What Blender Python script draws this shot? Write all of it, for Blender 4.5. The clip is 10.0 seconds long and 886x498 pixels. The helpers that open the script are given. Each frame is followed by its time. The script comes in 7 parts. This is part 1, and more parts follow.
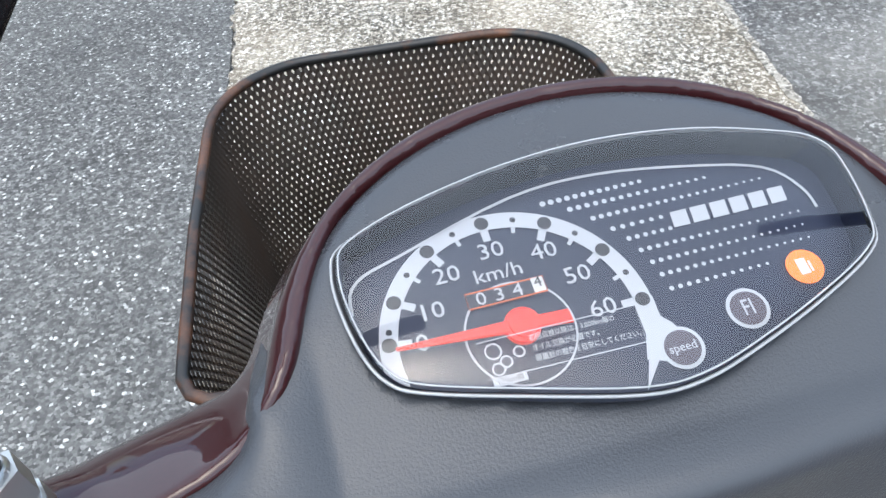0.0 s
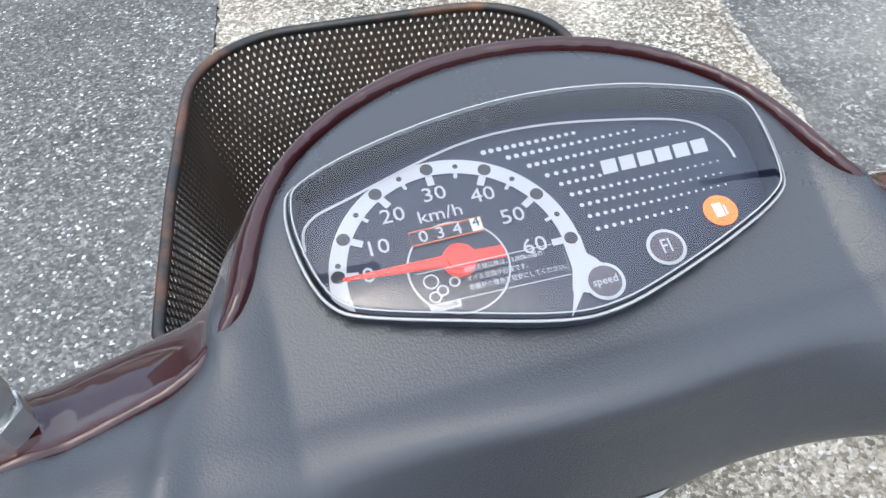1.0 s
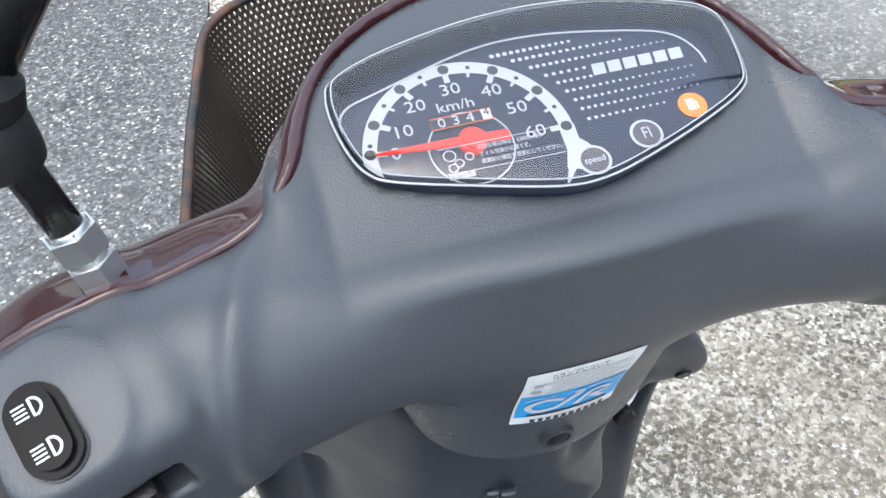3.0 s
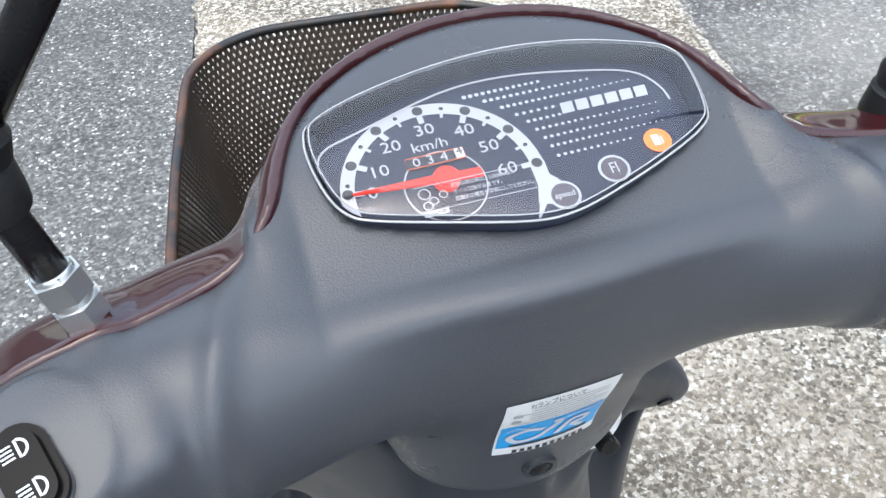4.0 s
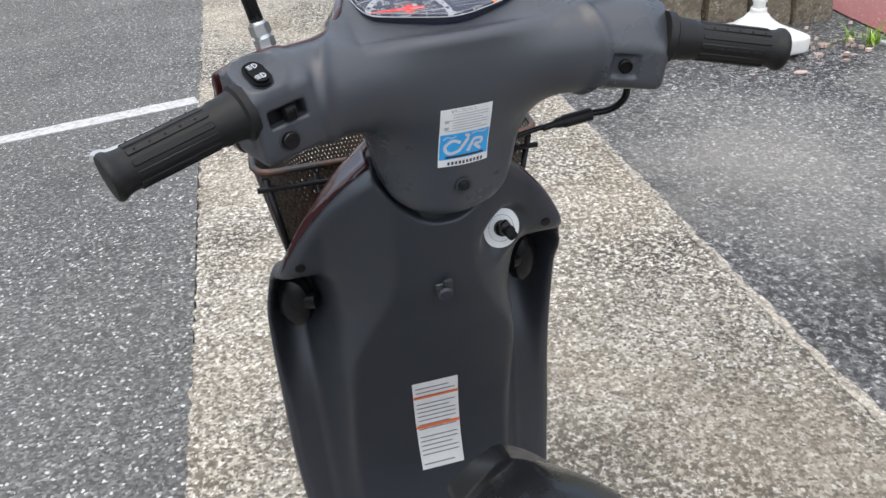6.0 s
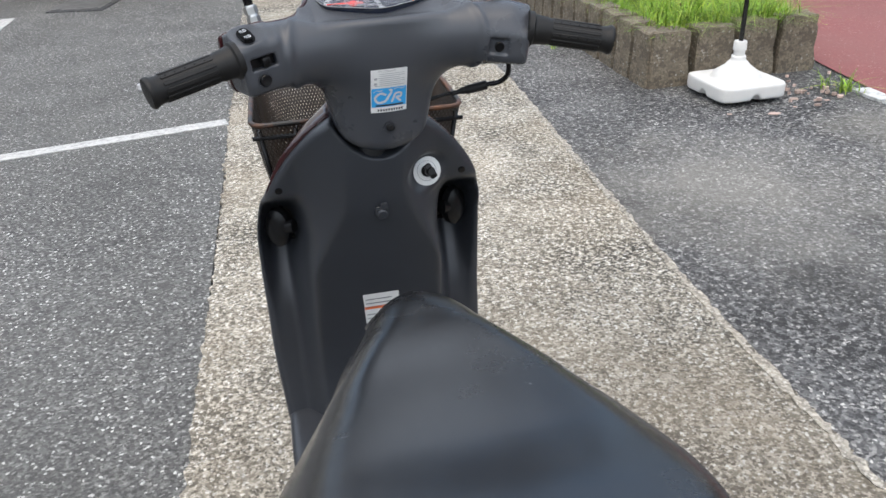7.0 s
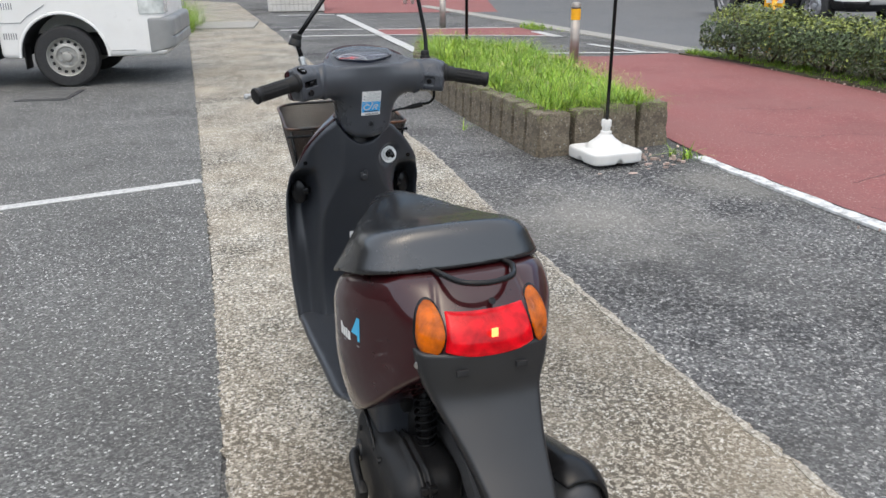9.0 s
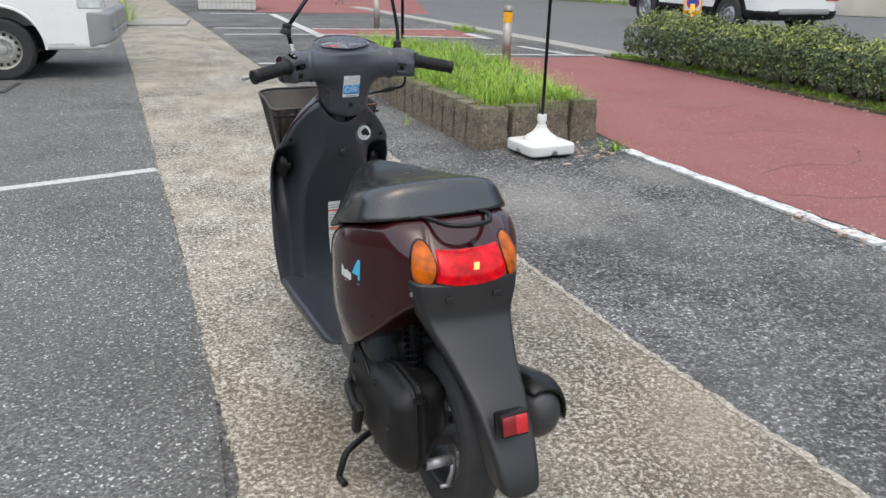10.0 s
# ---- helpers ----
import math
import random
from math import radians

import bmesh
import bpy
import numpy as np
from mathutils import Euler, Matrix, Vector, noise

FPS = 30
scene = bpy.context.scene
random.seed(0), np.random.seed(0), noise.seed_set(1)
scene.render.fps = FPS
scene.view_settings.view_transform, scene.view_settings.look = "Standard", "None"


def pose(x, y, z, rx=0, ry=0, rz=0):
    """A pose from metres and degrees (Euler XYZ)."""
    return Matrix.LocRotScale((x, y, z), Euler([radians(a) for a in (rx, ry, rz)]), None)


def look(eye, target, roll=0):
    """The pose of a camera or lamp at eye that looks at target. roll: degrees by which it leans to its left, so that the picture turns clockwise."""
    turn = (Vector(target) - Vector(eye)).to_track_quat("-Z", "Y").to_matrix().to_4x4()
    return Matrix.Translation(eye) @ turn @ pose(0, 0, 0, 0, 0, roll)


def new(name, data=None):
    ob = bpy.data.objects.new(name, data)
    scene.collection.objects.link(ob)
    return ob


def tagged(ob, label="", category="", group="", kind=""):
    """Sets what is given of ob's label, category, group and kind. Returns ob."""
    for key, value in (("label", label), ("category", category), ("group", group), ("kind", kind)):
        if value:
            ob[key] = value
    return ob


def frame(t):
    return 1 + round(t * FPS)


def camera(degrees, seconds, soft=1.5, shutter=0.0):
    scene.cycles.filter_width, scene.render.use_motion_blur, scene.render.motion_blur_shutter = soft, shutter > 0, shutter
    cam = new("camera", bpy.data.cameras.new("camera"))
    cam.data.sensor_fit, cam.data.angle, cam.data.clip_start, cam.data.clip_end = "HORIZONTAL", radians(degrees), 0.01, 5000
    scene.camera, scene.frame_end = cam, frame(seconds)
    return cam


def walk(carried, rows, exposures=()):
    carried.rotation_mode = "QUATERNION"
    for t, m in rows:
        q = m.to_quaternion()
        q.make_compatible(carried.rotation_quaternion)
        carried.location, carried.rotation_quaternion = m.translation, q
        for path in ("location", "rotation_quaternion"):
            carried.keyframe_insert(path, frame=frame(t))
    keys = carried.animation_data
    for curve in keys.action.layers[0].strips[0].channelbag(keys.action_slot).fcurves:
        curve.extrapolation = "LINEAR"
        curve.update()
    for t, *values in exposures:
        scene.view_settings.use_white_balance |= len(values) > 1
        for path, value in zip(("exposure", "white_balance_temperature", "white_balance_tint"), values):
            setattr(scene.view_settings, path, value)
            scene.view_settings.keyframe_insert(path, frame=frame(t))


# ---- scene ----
cam = camera(58.0, 10.0)
PATH = [
    (0, (0.1, 0.114, 1.142), (0.008, 1.538, -0.26), -4.9),
    (0.5, (0.108, 0.101, 1.142), (0.032, 1.508, -0.277), -4.2),
    (1, (0.113, 0.091, 1.147), (0.051, 1.483, -0.287), -3.7),
    (1.5, (0.109, 0.079, 1.151), (0.058, 1.453, -0.302), -3.5),
    (2, (0.103, 0.047, 1.148), (0.057, 1.4, -0.324), -3.1),
    (3.5, (0.105, 0.035, 1.159), (0.082, 1.404, -0.298), -2.7),
    (4, (0.108, 0.03, 1.162), (0.107, 1.448, -0.249), -3.0),
    (4.5, (0.108, -0.025, 1.189), (0.138, 1.47, -0.138), -3.3),
    (5, (0.106, -0.177, 1.213), (0.171, 1.408, -0.006), -3.6),
    (5.5, (0.102, -0.263, 1.161), (0.204, 1.398, 0.053), -3.8),
    (6, (0.082, -0.443, 1.155), (0.194, 1.266, 0.121), -3.3),
    (6.2, (0.094, -0.516, 1.16), (0.194, 1.203, 0.143), -3.1),
    (7.3, (0.196, -0.952, 1.17), (0.244, 0.846, 0.296), -2.0),
    (7.5, (0.165, -1.057, 1.191), (0.218, 0.755, 0.346), -2.0),
    (8, (0.116, -1.278, 1.213), (0.208, 0.564, 0.439), -1.7),
    (8.5, (0.099, -1.573, 1.205), (0.264, 0.286, 0.486), -1.2),
    (9, (0.043, -1.768, 1.214), (0.309, 0.09, 0.524), -0.4),
    (9.5, (-0.072, -1.946, 1.217), (0.29, -0.101, 0.537), 0.3),
    (10, (-0.124, -2.051, 1.214), (0.318, -0.224, 0.531), 1.1),
]
EXPOSURES = [(0, 1.16, 6200, 4), (2.0, 1.25, 6250, 4), (3.5, 1.38, 6250, 4), (4.5, 1.28, 6450, 6), (5.0, 1.05, 6600, 7), (6.0, 0.88, 6700, 7), (8.0, 0.76, 6750, 6), (10.0, 0.70, 6750, 6)]
walk(cam, [(t, look(eye, target, roll)) for t, eye, target, roll in PATH], EXPOSURES)

# ---- world and light ----
world = bpy.data.worlds.new("world")
scene.world = world
world.use_nodes = True
wn = world.node_tree.nodes
sky = wn.new("ShaderNodeTexSky")
sky.sky_type, sky.sun_disc = "NISHITA", False
sky.sun_elevation, sky.sun_rotation = radians(70), radians(200)
sky.dust_density, sky.air_density, sky.ozone_density = 3.0, 1.0, 1.0
wn["Background"].inputs[1].default_value = 0.15
world.node_tree.links.new(sky.outputs[0], wn["Background"].inputs[0])
sun = new("sun", bpy.data.lights.new("sun", "SUN"))
sun.data.energy, sun.data.angle, sun.data.color = 1.5, radians(168), (1.0, 0.99, 0.97)
sun.matrix_world = look((0, 0, 0), (0.20, 0.36, -1.0))


# ---- materials ----
def ramp(nt, stops):
    r = nt.nodes.new("ShaderNodeValToRGB")
    el = r.color_ramp.elements
    while len(el) < len(stops):
        el.new(0.5)
    for e, (p, c) in zip(el, stops):
        e.position, e.color = p, (*c, 1) if len(c) == 3 else c
    return r


def mat(name, base, rough=0.5, metal=0.0, vary=0.12, scale=40.0, bump=0.0, bump_scale=400.0, coat=0.0, stain=0.0, stain_scale=6.0, emit=0.0, spec=0.5, bump_kind="noise", island=0.0, stain_col=None):
    """A principled material: base colour with fine and coarse variation, stains, relief."""
    m = bpy.data.materials.new(name)
    m.use_nodes = True
    nt = m.node_tree
    p = nt.nodes["Principled BSDF"]
    lk = nt.links.new
    co = nt.nodes.new("ShaderNodeTexCoord").outputs["Object"]
    b = np.array(base)
    n1 = nt.nodes.new("ShaderNodeTexNoise")
    n1.inputs["Scale"].default_value, n1.inputs["Detail"].default_value = scale, 6
    lk(co, n1.inputs["Vector"])
    r1 = ramp(nt, [(0.3, tuple(b * (1 - vary))), (0.7, tuple(np.minimum(b * (1 + vary), 1)))])
    lk(n1.outputs["Fac"], r1.inputs[0])
    col = r1.outputs[0]
    if stain:
        n2 = nt.nodes.new("ShaderNodeTexNoise")
        n2.inputs["Scale"].default_value, n2.inputs["Detail"].default_value, n2.inputs["Roughness"].default_value = stain_scale, 8, 0.65
        lk(co, n2.inputs["Vector"])
        r2 = ramp(nt, [(0.45, (0, 0, 0)), (0.72, (1, 1, 1))])
        lk(n2.outputs["Fac"], r2.inputs[0])
        mul = nt.nodes.new("ShaderNodeMath")
        mul.operation = "MULTIPLY"
        lk(r2.outputs[0], mul.inputs[0])
        mul.inputs[1].default_value = stain
        mx = nt.nodes.new("ShaderNodeMix")
        mx.data_type = "RGBA"
        lk(mul.outputs[0], mx.inputs["Factor"])
        lk(col, mx.inputs[6])
        mx.inputs[7].default_value = (*(stain_col or tuple(b * 0.45)), 1)
        col = mx.outputs[2]
        rr = nt.nodes.new("ShaderNodeMapRange")
        lk(n2.outputs["Fac"], rr.inputs[0])
        rr.inputs["From Min"].default_value, rr.inputs["From Max"].default_value = 0.3, 0.75
        rr.inputs["To Min"].default_value, rr.inputs["To Max"].default_value = max(rough - 0.05, 0.02), min(rough + 0.12, 1)
        lk(rr.outputs[0], p.inputs["Roughness"])
    else:
        p.inputs["Roughness"].default_value = rough
    if island:
        g = nt.nodes.new("ShaderNodeNewGeometry")
        hv = nt.nodes.new("ShaderNodeHueSaturation")
        mr = nt.nodes.new("ShaderNodeMapRange")
        lk(g.outputs["Random Per Island"], mr.inputs[0])
        mr.inputs["To Min"].default_value, mr.inputs["To Max"].default_value = 1 - island, 1 + island
        lk(mr.outputs[0], hv.inputs["Value"])
        lk(col, hv.inputs["Color"])
        col = hv.outputs[0]
    lk(col, p.inputs["Base Color"])
    p.inputs["Metallic"].default_value = metal
    p.inputs["Specular IOR Level"].default_value = spec
    p.inputs["Coat Weight"].default_value = coat
    p.inputs["Coat Roughness"].default_value = 0.03
    if emit:
        lk(col, p.inputs["Emission Color"])
        p.inputs["Emission Strength"].default_value = emit
    if bump:
        if bump_kind == "voronoi":
            t = nt.nodes.new("ShaderNodeTexVoronoi")
            out = t.outputs["Distance"]
        elif bump_kind == "ribs":
            t = nt.nodes.new("ShaderNodeTexWave")
            t.bands_direction = "X"
            out = t.outputs["Fac"]
        else:
            t = nt.nodes.new("ShaderNodeTexNoise")
            t.inputs["Detail"].default_value = 4
            out = t.outputs["Fac"]
        t.inputs["Scale"].default_value = bump_scale
        lk(co, t.inputs["Vector"])
        bp = nt.nodes.new("ShaderNodeBump")
        bp.inputs["Strength"].default_value, bp.inputs["Distance"].default_value = 1.0, bump
        lk(out, bp.inputs["Height"])
        lk(bp.outputs[0], p.inputs["Normal"])
    return m


def ground_mat(name, light, dark, patch, chip, chips, cell=150.0, rough=0.9, patch_scale=0.9, relief=0.003, mottle=0.0, mottle_scale=9.0, mottle_col=(0.1, 0.1, 0.09), blot=0.0, blot_scale=45.0, blot_col=(0.1, 0.1, 0.09), stones=None, soften=0.45, patch_amount=0.55, dusty=(), blot_span=(0.50, 0.545)):
    """Aggregate surface: stones of random tone in a binder, bright chips, worn patches and dark blotches."""
    m = bpy.data.materials.new(name)
    m.use_nodes = True
    nt = m.node_tree
    p = nt.nodes["Principled BSDF"]
    lk = nt.links.new
    co = nt.nodes.new("ShaderNodeTexCoord").outputs["Object"]

    def noise_tex(scale, detail=5, rgh=0.6):
        n = nt.nodes.new("ShaderNodeTexNoise")
        n.inputs["Scale"].default_value, n.inputs["Detail"].default_value, n.inputs["Roughness"].default_value = scale, detail, rgh
        lk(co, n.inputs["Vector"])
        return n.outputs["Fac"]

    def mixc(fac, a, b, blend="MIX"):
        mx = nt.nodes.new("ShaderNodeMix")
        mx.data_type, mx.blend_type = "RGBA", blend
        lk(fac, mx.inputs["Factor"])
        for s, i in ((a, 6), (b, 7)):
            if isinstance(s, tuple):
                mx.inputs[i].default_value = (*s, 1)
            else:
                lk(s, mx.inputs[i])
        return mx.outputs[2]

    v = nt.nodes.new("ShaderNodeTexVoronoi")
    v.inputs["Scale"].default_value = cell
    jit = nt.nodes.new("ShaderNodeTexNoise")
    jit.inputs["Scale"].default_value, jit.inputs["Detail"].default_value = cell * 2.2, 2
    lk(co, jit.inputs["Vector"])
    off = nt.nodes.new("ShaderNodeVectorMath")
    off.operation = "MULTIPLY_ADD"
    lk(jit.outputs["Color"], off.inputs[0])
    off.inputs[1].default_value = (0.35 / cell,) * 3
    lk(co, off.inputs[2])
    lk(off.outputs[0], v.inputs["Vector"])
    sep = nt.nodes.new("ShaderNodeSeparateColor")
    lk(v.outputs["Color"], sep.inputs[0])
    tone = ramp(nt, stones or [(0.0, dark), (0.75, light), (1.0, tuple(min(c * 1.35, 1) for c in light))])
    lk(sep.outputs[0], tone.inputs[0])
    col = tone.outputs[0]
    fine = ramp(nt, [(0.35, (0, 0, 0)), (0.65, (1, 1, 1))])
    lk(noise_tex(cell * 1.7, 3), fine.inputs[0])
    mid = tuple((a + b) / 2 for a, b in zip(light, dark))
    half = nt.nodes.new("ShaderNodeMath")
    half.operation = "MULTIPLY"
    lk(fine.outputs[0], half.inputs[0])
    half.inputs[1].default_value = soften
    col = mixc(half.outputs[0], col, mid)
    cr = ramp(nt, [(1 - chips - 0.01, (0, 0, 0)), (1 - chips, (1, 1, 1))])
    lk(sep.outputs[1], cr.inputs[0])
    col = mixc(cr.outputs[0], col, chip)
    if blot:
        br = ramp(nt, [(blot_span[0], (0, 0, 0)), (blot_span[1], (blot, blot, blot))])
        lk(noise_tex(blot_scale, 6, 0.72), br.inputs[0])
        gate = ramp(nt, [(0.36, (0.28, 0.28, 0.28)), (0.60, (1, 1, 1))])
        lk(noise_tex(1.7, 4), gate.inputs[0])
        mm = nt.nodes.new("ShaderNodeMath")
        mm.operation = "MULTIPLY"
        lk(br.outputs[0], mm.inputs[0])
        lk(gate.outputs[0], mm.inputs[1])
        col = mixc(mm.outputs[0], col, blot_col)
    if mottle:
        mr = ramp(nt, [(0.46, (0, 0, 0)), (0.62, (mottle, mottle, mottle))])
        lk(noise_tex(mottle_scale, 9, 0.72), mr.inputs[0])
        col = mixc(mr.outputs[0], col, mottle_col, "MULTIPLY")
    pr = ramp(nt, [(0.38, (0, 0, 0)), (0.68, (patch_amount,) * 3)])
    lk(noise_tex(patch_scale, 6, 0.55), pr.inputs[0])
    col = mixc(pr.outputs[0], col, patch)
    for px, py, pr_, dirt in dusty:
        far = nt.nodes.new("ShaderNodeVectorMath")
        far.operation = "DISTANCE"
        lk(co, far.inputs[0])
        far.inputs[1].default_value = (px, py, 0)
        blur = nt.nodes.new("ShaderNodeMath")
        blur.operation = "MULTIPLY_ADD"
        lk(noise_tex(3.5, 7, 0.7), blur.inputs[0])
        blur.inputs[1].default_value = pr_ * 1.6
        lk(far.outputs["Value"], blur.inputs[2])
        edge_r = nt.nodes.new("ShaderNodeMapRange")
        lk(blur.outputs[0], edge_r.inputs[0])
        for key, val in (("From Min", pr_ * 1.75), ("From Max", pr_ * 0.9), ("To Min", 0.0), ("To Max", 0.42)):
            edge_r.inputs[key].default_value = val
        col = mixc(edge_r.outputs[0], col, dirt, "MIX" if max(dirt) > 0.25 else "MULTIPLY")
    lk(col, p.inputs["Base Color"])
    p.inputs["Roughness"].default_value = rough
    p.inputs["Specular IOR Level"].default_value = 0.35
    bp = nt.nodes.new("ShaderNodeBump")
    bp.inputs["Strength"].default_value, bp.inputs["Distance"].default_value = 0.9, relief
    lk(sep.outputs[2], bp.inputs["Height"])
    bp2 = nt.nodes.new("ShaderNodeBump")
    bp2.inputs["Strength"].default_value, bp2.inputs["Distance"].default_value = 0.5, relief * 2
    lk(noise_tex(cell * 0.5, 5), bp2.inputs["Height"])
    lk(bp.outputs[0], bp2.inputs["Normal"])
    lk(bp2.outputs[0], p.inputs["Normal"])
    return m


def glass_mat(name, tint=(1, 1, 1), ior=1.45, rough=0.02):
    """Clear moulded plastic: see-through, with a Fresnel gloss."""
    m = bpy.data.materials.new(name)
    m.use_nodes = True
    nt = m.node_tree
    nt.nodes.remove(nt.nodes["Principled BSDF"])
    tr, gl, fr, mx = (nt.nodes.new("ShaderNode" + k) for k in ("BsdfTransparent", "BsdfGlossy", "Fresnel", "MixShader"))
    tr.inputs[0].default_value = (*tint, 1)
    gl.inputs["Roughness"].default_value = rough
    fr.inputs["IOR"].default_value = ior
    nt.links.new(fr.outputs[0], mx.inputs[0])
    nt.links.new(tr.outputs[0], mx.inputs[1])
    nt.links.new(gl.outputs[0], mx.inputs[2])
    nt.links.new(mx.outputs[0], nt.nodes["Material Output"].inputs[0])
    return m


